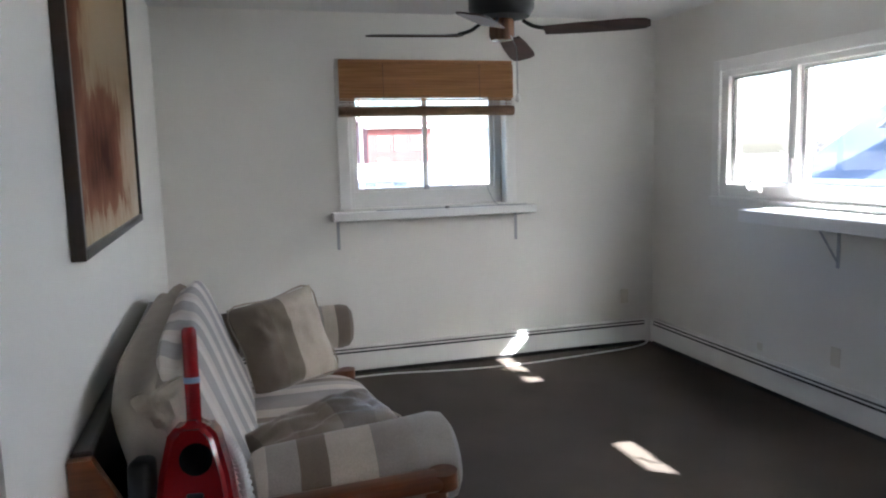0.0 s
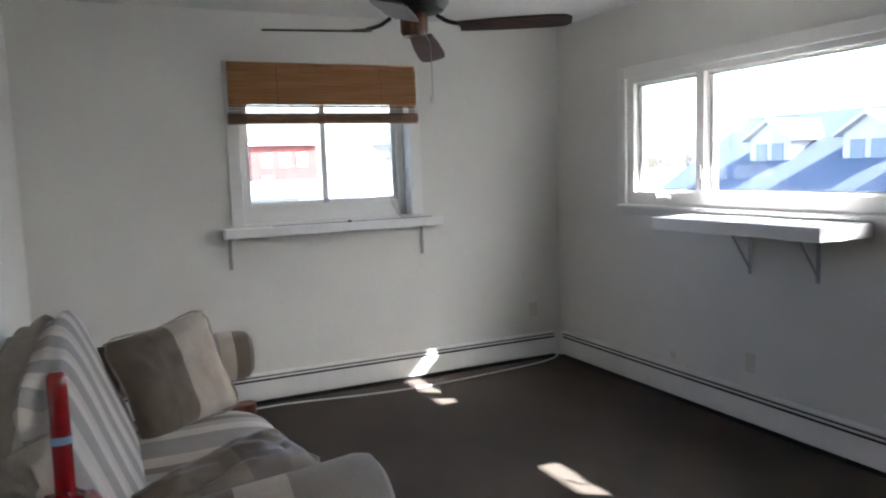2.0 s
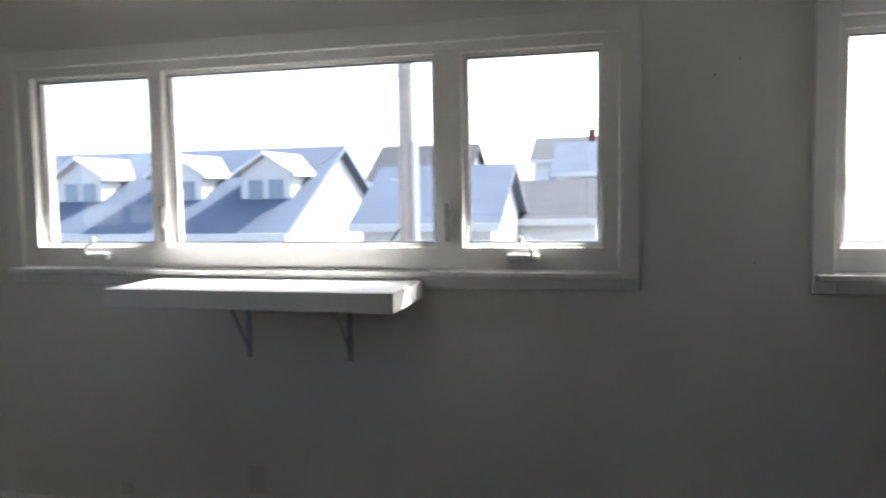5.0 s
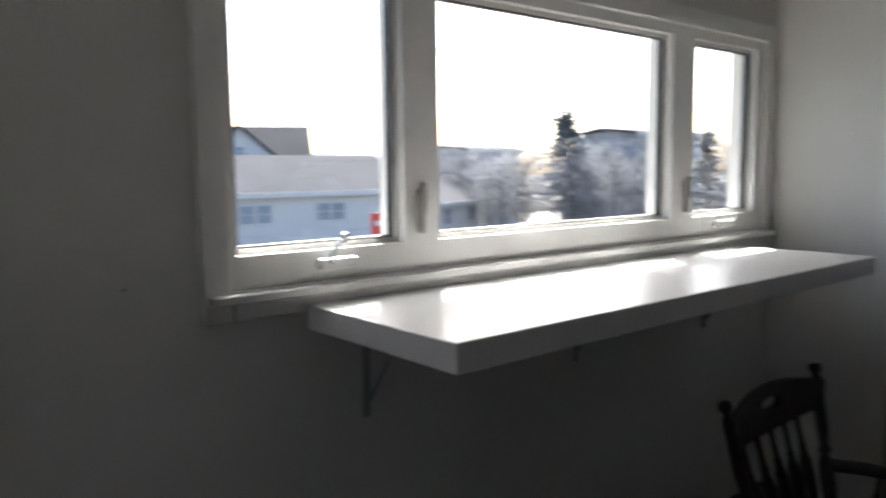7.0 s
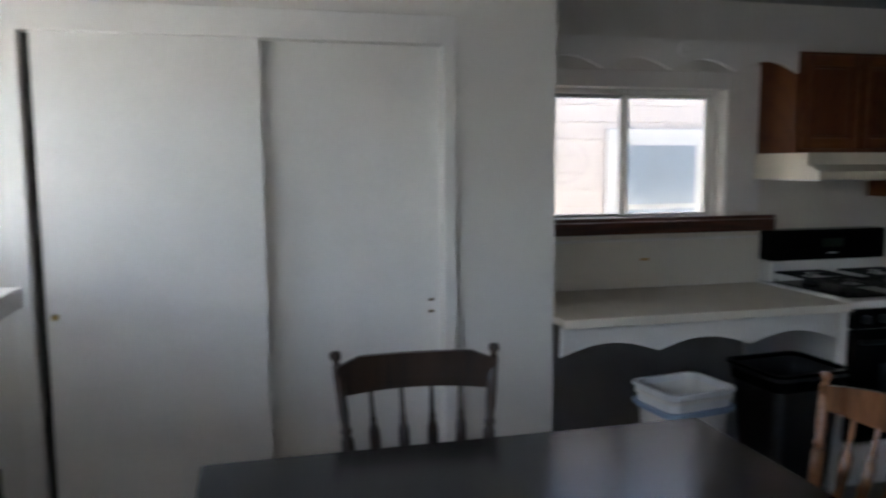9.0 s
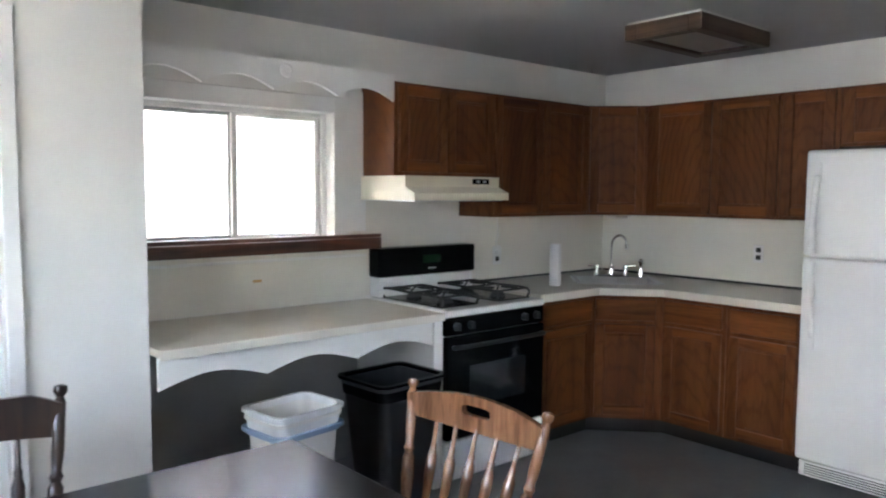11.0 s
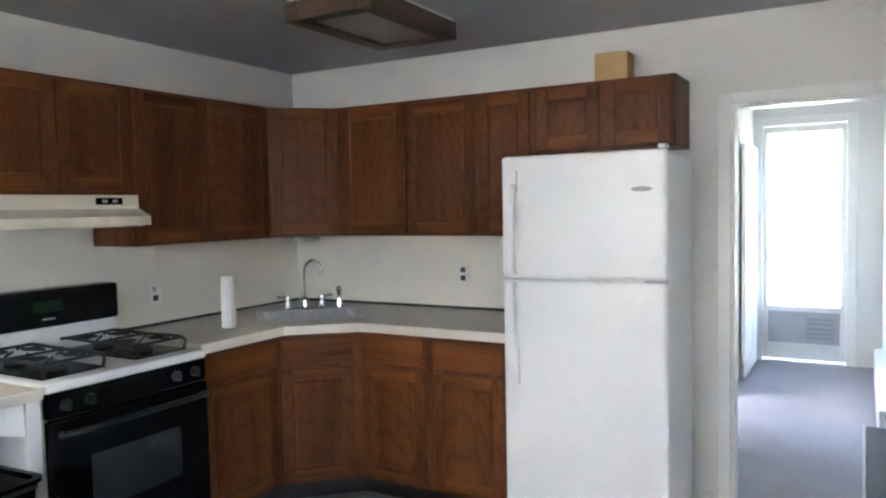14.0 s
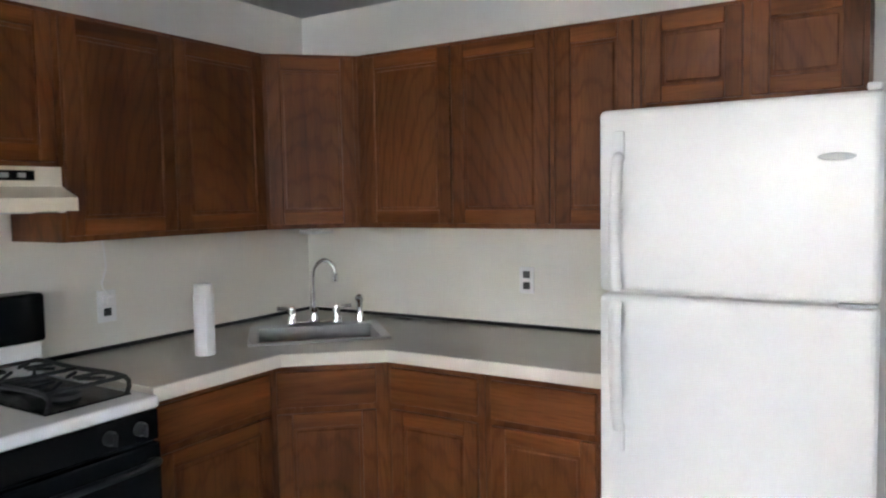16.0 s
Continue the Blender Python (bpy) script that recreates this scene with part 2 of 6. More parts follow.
BACKSTRIPES = [(0.0, (0.33, 0.31, 0.29)), (0.5, (0.66, 0.62, 0.57)), (0.75, (0.6, 0.55, 0.49))]
FAB_BACK = striped("striped_back_fabric", 1, 0.31, BACKSTRIPES)
FAB_SEAT = striped("striped_seat_fabric", 1, 0.5, STRIPES, 0.15)
FAB_BOLSTER = striped("striped_bolster_fabric", 0, 0.72, STRIPES, 0.3)
FAB_PILLOW = striped("striped_pillow_fabric", 0, 0.6, [(0.0, (0.27, 0.225, 0.165)), (0.12, (0.17, 0.135, 0.1)), (0.42, (0.2, 0.165, 0.125)), (0.56, (0.5, 0.44, 0.36)), (0.86, (0.43, 0.38, 0.3))], 0.5)
FAB_BROWN = striped("brown_satin_fabric", 0, 0.44, [(0.0, (0.2, 0.16, 0.12)), (0.3, (0.11, 0.085, 0.062)), (0.55, (0.15, 0.118, 0.088)), (0.8, (0.24, 0.195, 0.15))], 0.2, 0.45)
FAB_BOLSTER_FAR = striped("banded_bolster_fabric", 0, 1.0, [(0.0, (0.5, 0.44, 0.37)), (0.3, (0.33, 0.3, 0.27)), (0.42, (0.5, 0.44, 0.36)), (0.485, (0.16, 0.125, 0.095))])
FAB_PLAIN = surf("taupe_fabric", (0.42, 0.37, 0.31), 0.95, var=0.1, scale=6, grain=260, bump=0.5, dist=0.002)


# ---------- mesh helpers ----------
def add_tmp(bm, tmp):
    me = bpy.data.meshes.new("tmp")
    tmp.to_mesh(me)
    tmp.free()
    bm.from_mesh(me)
    bpy.data.meshes.remove(me)


def box(bm, x0, x1, y0, y1, z0, z1, r=0.0, seg=2, m=None):
    tmp = bmesh.new()
    bmesh.ops.create_cube(tmp, size=1.0)
    sx, sy, sz = abs(x1 - x0), abs(y1 - y0), abs(z1 - z0)
    bmesh.ops.scale(tmp, vec=(sx, sy, sz), verts=tmp.verts)
    if r > 0:
        bmesh.ops.bevel(tmp, geom=tmp.edges[:], offset=min(r, 0.48 * min(sx, sy, sz)), segments=seg, affect="EDGES", profile=0.5)
    bmesh.ops.translate(tmp, vec=((x0 + x1) / 2, (y0 + y1) / 2, (z0 + z1) / 2), verts=tmp.verts)
    if m is not None:
        bmesh.ops.transform(tmp, matrix=m, verts=tmp.verts)
        if m.determinant() < 0:
            bmesh.ops.reverse_faces(tmp, faces=tmp.faces)
    add_tmp(bm, tmp)
    return bm


def rod(bm, a, b, r0, r1=None, seg=12):
    a, b = Vector(a), Vector(b)
    d = b - a
    tmp = bmesh.new()
    bmesh.ops.create_cone(tmp, cap_ends=True, segments=seg, radius1=r0, radius2=r0 if r1 is None else r1, depth=d.length)
    bmesh.ops.transform(tmp, matrix=Matrix.Translation((a + b) / 2) @ d.to_track_quat("Z", "Y").to_matrix().to_4x4(), verts=tmp.verts)
    add_tmp(bm, tmp)
    return bm


def twig(bm, a, b, r0, r1, seg=3):
    """A thin tapered twig, laid straight into the mesh."""
    a, b = Vector(a), Vector(b)
    d = (b - a).normalized()
    u = d.cross(Vector((0.31, 0.53, 0.79))).normalized()
    v = d.cross(u)
    ring = [(math.cos(2 * math.pi * i / seg) * u + math.sin(2 * math.pi * i / seg) * v) for i in range(seg)]
    p = [bm.verts.new(a + r0 * w) for w in ring]
    q = [bm.verts.new(b + r1 * w) for w in ring]
    for i in range(seg):
        bm.faces.new((p[i], p[(i + 1) % seg], q[(i + 1) % seg], q[i]))
    bm.faces.new(q)


def lathe(bm, profile, m=None, seg=20, closed=True):
    """Turn (radius, height) pairs about the z axis."""
    rings = []
    tmp = bmesh.new()
    for r, z in profile:
        rings.append([tmp.verts.new((r * math.cos(2 * math.pi * i / seg), r * math.sin(2 * math.pi * i / seg), z)) for i in range(seg)])
    for a, b in zip(rings, rings[1:]):
        for i in range(seg):
            tmp.faces.new((a[i], a[(i + 1) % seg], b[(i + 1) % seg], b[i]))
    if closed:
        tmp.faces.new(rings[0][::-1])
        tmp.faces.new(rings[-1])
    if m is not None:
        bmesh.ops.transform(tmp, matrix=m, verts=tmp.verts)
    add_tmp(bm, tmp)
    return bm


def between(a, b):
    """The pose that lays the z axis from a towards b."""
    a, b = Vector(a), Vector(b)
    return Matrix.Translation(a) @ (b - a).to_track_quat("Z", "Y").to_matrix().to_4x4()


def tube(bm, pts, r, seg=8):
    pts = [Vector(p) for p in pts]
    tmp = bmesh.new()
    rings = []
    last = None
    for i, p in enumerate(pts):
        t = (pts[min(i + 1, len(pts) - 1)] - pts[max(i - 1, 0)]).normalized()
        u = t.cross(Vector((0, 0, 1))) if last is None else last - t * last.dot(t)
        if u.length < 0.05:
            u = t.cross(Vector((0, 1, 0)))
        u.normalize()
        last = u
        v = t.cross(u)
        rings.append([tmp.verts.new(p + r * (math.cos(2 * math.pi * k / seg) * u + math.sin(2 * math.pi * k / seg) * v)) for k in range(seg)])
    for a, b in zip(rings, rings[1:]):
        for k in range(seg):
            tmp.faces.new((a[k], a[(k + 1) % seg], b[(k + 1) % seg], b[k]))
    tmp.faces.new(rings[0][::-1])
    tmp.faces.new(rings[-1])
    bmesh.ops.recalc_face_normals(tmp, faces=tmp.faces)
    add_tmp(bm, tmp)
    return bm


def arc(pts, n=8):
    """A smooth line through the points."""
    pts = [Vector(p) for p in pts]
    out = []
    for i in range(len(pts) - 1):
        p0, p1, p2, p3 = pts[max(i - 1, 0)], pts[i], pts[i + 1], pts[min(i + 2, len(pts) - 1)]
        for k in range(n):
            t = k / n
            out.append(0.5 * (2 * p1 + (p2 - p0) * t + (2 * p0 - 5 * p1 + 4 * p2 - p3) * t * t + (3 * p1 - p0 - 3 * p2 + p3) * t ** 3))
    return out + [pts[-1]]


def slab(bm, outline, d, m):
    """A flat outline (u, v) given the thickness d along its normal, laid by the pose m."""
    tmp = bmesh.new()
    f = tmp.faces.new([tmp.verts.new((u, v, 0)) for u, v in outline])
    ex = bmesh.ops.extrude_face_region(tmp, geom=[f])
    bmesh.ops.translate(tmp, vec=(0, 0, d), verts=[v for v in ex["geom"] if isinstance(v, bmesh.types.BMVert)])
    bmesh.ops.recalc_face_normals(tmp, faces=tmp.faces)
    bmesh.ops.triangulate(tmp, faces=[g for g in tmp.faces if len(g.verts) > 4])
    bmesh.ops.transform(tmp, matrix=m, verts=tmp.verts)
    add_tmp(bm, tmp)
    return bm


def cushion(bm, sx, sy, sz, m, r=0.06, sag=0.0, seed=0, cuts=9):
    """A stuffed cushion: a box swollen in the middle, soft at the rims, slightly uneven."""
    tmp = bmesh.new()
    bmesh.ops.create_cube(tmp, size=2.0)
    bmesh.ops.subdivide_edges(tmp, edges=tmp.edges[:], cuts=cuts, use_grid_fill=True)
    for v in tmp.verts:
        x, y, z = v.co
        q = (x ** 6 + y ** 6 + z ** 6) ** (1 / 6)
        p = Vector((x, y, z)) / q
        puff = 1 + r * (1 - x * x) * (1 - y * y) * 3
        w = noise.noise(Vector((x * 1.6 + seed, y * 1.6, z * 1.3 + seed * 3))) * 0.05
        v.co = Vector((p.x * sx / 2 * (1 + w), p.y * sy / 2 * (1 + w), p.z * sz / 2 * puff * (1 + 2 * w) - sag * (1 - x * x)))
    bmesh.ops.transform(tmp, matrix=m, verts=tmp.verts)
    add_tmp(bm, tmp)
    return bm


def pillow(bm, s, th, m, seed=0, cuts=27):
    """A throw pillow: thin at the seam, full in the middle, corners drawn out."""
    tmp = bmesh.new()
    bmesh.ops.create_grid(tmp, x_segments=cuts, y_segments=cuts, size=1.0)
    low = bmesh.ops.duplicate(tmp, geom=tmp.verts[:] + tmp.edges[:] + tmp.faces[:])
    lowv = {g for g in low["geom"] if isinstance(g, bmesh.types.BMVert)}
    for v in tmp.verts:
        x, y = v.co.x, v.co.y
        h = max(0.0, (1 - x ** 4) * (1 - y ** 4)) ** 0.6
        w = noise.noise(Vector((x * 2.2 + seed, y * 2.2, seed))) * 0.3 + noise.noise(Vector((x * 5 + seed, y * 4 + x * 2, seed))) * 0.16 + noise.noise(Vector((x * 11 + seed, y * 5, seed))) * 0.06
        pinch = 1 - 0.06 * (1 - abs(x * y)) * (abs(x) ** 3 + abs(y) ** 3)
        v.co = Vector((x * s / 2 * pinch, y * s / 2 * pinch, (-1 if v in lowv else 1) * th / 2 * h * (1 + w)))
    bmesh.ops.remove_doubles(tmp, verts=tmp.verts, dist=0.002)
    bmesh.ops.recalc_face_normals(tmp, faces=tmp.faces)
    bmesh.ops.transform(tmp, matrix=m, verts=tmp.verts)
    add_tmp(bm, tmp)
    return bm


def world_of(ob):
    m = Matrix.Identity(4)
    while ob is not None:
        m = ob.matrix_basis @ m
        ob = ob.parent
    return m


def mesh_of(name, bm, material, smooth=False):
    me = bpy.data.meshes.new(name)
    if smooth:
        for f in bm.faces:
            f.smooth = True
        for e in bm.edges:
            if len(e.link_faces) == 2 and e.calc_face_angle(0) > radians(38):
                e.smooth = False
    bm.to_mesh(me)
    bm.free()
    me.materials.append(material)
    return me


def part(name, bm, material, parent, label="", smooth=False):
    """One mesh under a thing or a part; the mesh is given in world coordinates."""
    bmesh.ops.transform(bm, matrix=world_of(parent).inverted(), verts=bm.verts)
    ob = new(name, mesh_of(name, bm, material, smooth))
    ob.parent = parent
    return tagged(ob, label)


def thing(name, at, label, category, group="", kind=""):
    ob = new(name)
    ob.location = at
    ob.empty_display_size = 0.1
    return tagged(ob, label, category, group, kind)


def solid(name, bm, material, label, category, kind="", group="", smooth=False):
    return tagged(new(name, mesh_of(name, bm, material, smooth)), label, category, group, kind)


def B(*a, **k):
    return box(bmesh.new(), *a, **k)


def panel_wall(name, along, u0, u1, d0, d1, z0, z1, holes, material, label):
    """A wall along x or y with openings (u0, u1, z0, z1) through it."""
    bm = bmesh.new()

    def piece(a, b, za, zb):
        if b - a > 1e-4 and zb - za > 1e-4:
            if along == "x":
                box(bm, a, b, d0, d1, za, zb)
            else:
                box(bm, d0, d1, a, b, za, zb)
    u = u0
    for a, b, za, zb in sorted(holes):
        piece(u, a, z0, z1)
        piece(a, b, z0, za)
        piece(a, b, zb, z1)
        u = b
    piece(u, u1, z0, z1)
    return solid(name, bm, material, label, "wall", "structure")


# ---------- the large structure ----------
HL, HK = 2.59, 2.43          # ceiling of the sitting room, of the kitchen
XW, YK, XS, YM, YC = -6.25, -7.41, -3.75, -3.86, -6.80

floor = solid("floor", B(-3.75, 0.0, -4.78, 0.0, -0.2, 0.0), CARPET, "worn dark brown carpet over the sitting room floor", "floor", "structure")
floor_2 = solid("floor_east", B(-2.57, 0.0, -7.41, -4.78, -0.2, 0.0), CARPET, "dark brown carpet beneath the dining table", "floor", "structure")
floor_k = solid("floor_kitchen", B(-6.25, -2.57, -7.41, -4.78, -0.2, 0.0), VINYL, "grey vinyl kitchen floor", "floor", "structure")
floor_h = solid("floor_hall", B(-10.3, -3.75, -4.78, -3.86, -0.2, 0.0), HALL_CARPET, "carpet through the hall, greyed for its bluish light", "floor", "structure")
floor_h2 = solid("floor_hall_side", B(-10.3, -6.25, -6.2, -4.78, -0.2, 0.0), HALL_CARPET, "carpet of the hall side room, greyed for bluish light", "floor", "structure")
strip = solid("floor_trim", B(-6.2, -2.57, -4.81, -4.75, 0.0, 0.008, r=0.003), MIDWOOD, "worn brown wooden threshold strip between vinyl and carpet", "threshold", "structure")

wall_north = panel_wall("wall_north", "x", -3.9, 0.16, 0.0, 0.16, -0.2, 2.7, [(-2.47, -1.28, 1.21, 2.185)], WALL, "white painted wall with a small sliding window")
wall_east = panel_wall("wall_east", "y", -7.57, 0.0, 0.0, 0.16, -0.2, 2.7, [(-3.40, -0.85, 1.25, 2.10), (-6.70, -4.11, 1.25, 2.10)], WALL, "white painted wall with two wide windows")
wall_sofa = panel_wall("wall_west", "y", -3.86, 0.0, -3.9, -3.75, -0.2, 2.7, [], WALL, "white painted wall behind the sofa")
wall_mirror = panel_wall("wall_mirror", "x", -6.25, -3.9, -3.86, -3.70, -0.2, 2.7, [], WALL, "white painted wall with a mirror")
wall_fridge = panel_wall("wall_fridge", "y", -7.57, -3.70, -6.37, -6.25, -0.2, 2.7, [(-4.69, -4.0, -0.2, 2.0)], WALL, "white painted wall with a doorway beside the fridge")
wall_kitchen = panel_wall("wall_kitchen", "x", -6.25, 0.0, -7.57, -7.41, -0.2, 2.7, [(-3.80, -2.66, 1.28, 1.965)], WALL, "painted kitchen wall with a small window")
wall_closet = panel_wall("wall_closet", "x", -2.57, 0.0, -6.90, -6.80, 0.0, 2.6, [(-2.08, -0.54, 0.0, 2.05)], WALL, "white painted wall around the closet doors")
wall_closet_2 = panel_wall("wall_closet_side", "y", -7.41, -6.90, -2.57, -2.47, 0.0, 2.6, [], WALL, "white painted closet side wall")

ceiling = solid("ceiling", B(-3.75, 0.0, -3.86, 0.0, 2.59, 2.7), CEIL, "white painted ceiling of the sitting room", "ceiling", "structure")
ceiling_k = solid("ceiling_kitchen", B(-6.25, 0.0, -7.41, -3.86, 2.43, 2.7), CEIL_K, "kitchen ceiling in a darkened copy of the ceiling paint", "ceiling", "structure")

# hall beyond the doorway
hall_l = panel_wall("wall_hall_south", "x", -10.14, -6.37, -5.18, -5.06, 0.0, 2.5, [(-8.6, -7.7, 0.0, 2.08)], WALL, "white painted hall wall with a doorway")
hall_r = panel_wall("wall_hall_north", "x", -10.14, -6.37, -3.98, -3.86, 0.0, 2.5, [], WALL, "white painted hall wall")
hall_e = panel_wall("wall_hall_end", "y", -6.2, -3.86, -10.26, -10.14, 0.0, 2.5, [(-4.98, -4.27, 0.0, 2.24)], WALL, "white painted hall end wall around a glazed door")
hall_c = solid("ceiling_hall", B(-10.26, -6.37, -6.2, -3.86, 2.43, 2.55), CEIL, "white painted hall ceiling", "ceiling", "structure")
side_s = panel_wall("wall_side_room_south", "x", -10.14, -6.37, -6.2, -6.1, 0.0, 2.43, [(-9.6, -7.0, 0.8, 2.1)], WALL, "white painted side room wall")

roof = solid("roof_eave", B(0.16, 0.96, -9.0, 1.2, 2.44, 2.62), TRIM, "white boxed roof eave over the windows", "eave", "structure")
# Unseen overhang added to block the sun from the kitchen window.
sun_screen_s = solid("roof_eave_south", B(-6.4, 0.0, -8.42, -7.57, 2.44, 2.62), TRIM, "unseen eave box added to keep sun off the kitchen window", "eave", "structure")
roof_top = solid("roof_slab", B(-10.6, 0.96, -7.8, 0.9, 2.72, 2.85), surf("roof_felt", (0.1, 0.1, 0.1), 0.9), "dark felt roof over the rooms", "roof", "structure")


def casing(parent, along, u0, u1, z0, z1, d, out, w=0.075, sill=True, name="casing"):
    """Four flat boards round an opening, on the face at d, standing proud towards out."""
    a, b = sorted((d, d + out))
    def bd(ua, ub, za, zb):
        bm = B(ua, ub, a, b, za, zb, r=0.005) if along == "x" else B(a, b, ua, ub, za, zb, r=0.005)
        part(name, bm, TRIM, parent)
    bd(u0 - w, u0, z0 if not sill else z0 - w, z1 + w)
    bd(u1, u1 + w, z0 if not sill else z0 - w, z1 + w)
    bd(u0, u1, z1, z1 + w)
    if sill:
        bd(u0, u1, z0 - w, z0)


def wide_window(name, y0, y1, panes, label):
    """A picture window between two casements, y0 the north end."""
    w = thing(name, (0, (y0 + y1) / 2, 1.25), label, "window", kind="structure")
    casing(w, "y", y1, y0, 1.25, 2.10, 0.0, -0.02)
    part("window_stool", B(-0.05, 0.0, y1 - 0.06, y0 + 0.06, 1.222, 1.245, r=0.004), TRIM, w)
    za, zb = 1.333, 2.062
    bm = bmesh.new()
    box(bm, 0.0, 0.12, y1, y0, zb + 0.0, 2.10)
    box(bm, 0.0, 0.12, y1, y0, 1.25, za)
    edges = [y0] + [v for p in panes for v in p] + [y1]
    for i in range(0, len(edges), 2):
        box(bm, 0.0, 0.12, edges[i + 1], edges[i], za, zb)
    part("window_frame", bm, TRIM, w)
    for i, (a, b) in enumerate(panes):
        fr = bmesh.new()
        t = 0.016
        for q in ((a - t, a, za, zb), (b, b + t, za, zb), (b + t, a - t, zb - t, zb), (b + t, a - t, za, za + t)):
            box(fr, 0.03, 0.075, min(q[0], q[1]), max(q[0], q[1]), q[2], q[3], r=0.003)
        sash = part("sash", fr, TRIM, w)
        gk = bmesh.new()
        g = 0.005
        for q in ((a - t - g, a - t, za + t, zb - t), (b + t, b + t + g, za + t, zb - t), (b + t, a - t, zb - t - g, zb - t), (b + t, a - t, za + t, za + t + g)):
            box(gk, 0.034, 0.06, min(q[0], q[1]), max(q[0], q[1]), q[2], q[3])
        part("gasket", gk, BLACKMAT, sash, "thin dark rubber gasket")
        p = part("pane", B(0.05, 0.054, b + t, a - t, za + t, zb - t), GLASS, w, "slightly grey glass pane")
        p.visible_shadow = False
        if i != 1:
            c = (a + b) / 2 + (-0.02 if i == 0 else 0.03)
            k = bmesh.new()
            box(k, -0.035, 0.0, c - 0.06, c + 0.06, 1.282, 1.312, r=0.01, seg=3)
            cr = part("crank_box", k, WHITEPL, w, "white casement crank housing")
            h = bmesh.new()
            s = 1 if i == 0 else -1
            tube(h, arc([(-0.035, c + 0.03 * s, 1.30), (-0.05, c + 0.035 * s, 1.325), (-0.05, c + 0.02 * s, 1.345), (-0.045, c - 0.005 * s, 1.36)], 5), 0.006)
            box(h, -0.056, -0.038, c - 0.005 * s - 0.008, c - 0.005 * s + 0.008, 1.352, 1.378, r=0.004)
            part("crank_handle", h, GREYMETAL if i == 0 else WHITEPL, cr, smooth=True)
            yl = b - 0.055 if i == 0 else a + 0.055
            k = bmesh.new()
            box(k, -0.018, 0.0, yl - 0.014, yl + 0.014, 1.355, 1.485, r=0.008)
            box(k, -0.03, -0.012, yl - 0.008, yl + 0.008, 1.415, 1.505, r=0.006)
            part("latch", k, LATCH, w, "grey casement lock lever")
    return w


window_1 = wide_window("window_1", -0.85, -3.40, [(-0.918, -1.495), (-1.558, -2.724), (-2.826, -3.345)], "wide white three-part window with a fixed middle pane")
window_2 = wide_window("window_2", -4.11, -6.70, [(-4.13, -4.645), (-4.775, -5.98), (-6.14, -6.645)], "wide white three-part window beside the closet")

# north sliding window
window_3 = thing("window_3", (-1.875, 0, 1.2), "small white sliding window under a bamboo blind", "window", kind="structure")
casing(window_3, "x", -2.47, -1.28, 1.21, 2.185, 0.0, -0.018, w=0.085, sill=False)
fr = bmesh.new()
for q in ((-2.47, -2.425, 1.21, 2.185), (-1.335, -1.28, 1.21, 2.185), (-2.425, -1.335, 2.15, 2.185), (-2.425, -1.335, 1.21, 1.325)):
    box(fr, q[0], q[1], 0.09, 0.15, q[2], q[3], r=0.004)
part("window_frame", fr, TRIM, window_3)
for a, b, d in ((-2.425, -1.87, 0.1), (-1.885, -1.335, 0.122)):
    s = bmesh.new()
    for q in ((a, a + 0.028, 1.325, 2.15), (b - 0.03, b, 1.325, 2.15), (a + 0.028, b - 0.03, 2.12, 2.15), (a + 0.028, b - 0.03, 1.325, 1.35)):
        box(s, q[0], q[1], d, d + 0.02, q[2], q[3], r=0.003)
    sash = part("sash", s, TRIM, window_3)
    p = part("pane", B(a + 0.028, b - 0.03, d + 0.008, d + 0.012, 1.35, 2.12), GLASS, window_3, "slightly grey glass pane")
    p.visible_shadow = False
part("latch", B(-1.9, -1.86, 0.085, 0.1, 1.33, 1.36, r=0.004), GREYMETAL, window_3, "small grey sash latch")

# kitchen window
window_4 = thing("window_4", (-3.2, YK, 1.28), "small white sliding kitchen window", "window", kind="structure")
fr = bmesh.new()
for q in ((-3.80, -3.765, 1.28, 1.965), (-2.72, -2.66, 1.28, 1.965), (-3.765, -2.72, 1.94, 1.965), (-3.765, -2.72, 1.28, 1.29)):
    box(fr, q[0], q[1], -7.53, -7.47, q[2], q[3], r=0.004)
part("window_frame", fr, TRIM, window_4)
for a, b, d in ((-3.765, -3.245, -7.49), (-3.265, -2.72, -7.515)):
    s = bmesh.new()
    for q in ((a, a + 0.03, 1.29, 1.94), (b - 0.03, b, 1.29, 1.94), (a + 0.03, b - 0.03, 1.92, 1.94), (a + 0.03, b - 0.03, 1.29, 1.306)):
        box(s, q[0], q[1], d - 0.02, d, q[2], q[3], r=0.003)
    part("sash", s, GREYMETAL if a > -3.5 else TRIM, window_4)
    p = part("pane", B(a + 0.03, b - 0.03, d - 0.012, d - 0.008, 1.306, 1.92), GLASS, window_4, "slightly grey glass pane")
    p.visible_shadow = False
casing(window_4, "x", -3.80, -2.66, 1.28, 1.965, YK, 0.02, w=0.09, sill=False)
part("outer_casing", B(-4.02, -3.89, YK, YK + 0.012, 1.31, 2.1, r=0.004), TRIM, window_4)


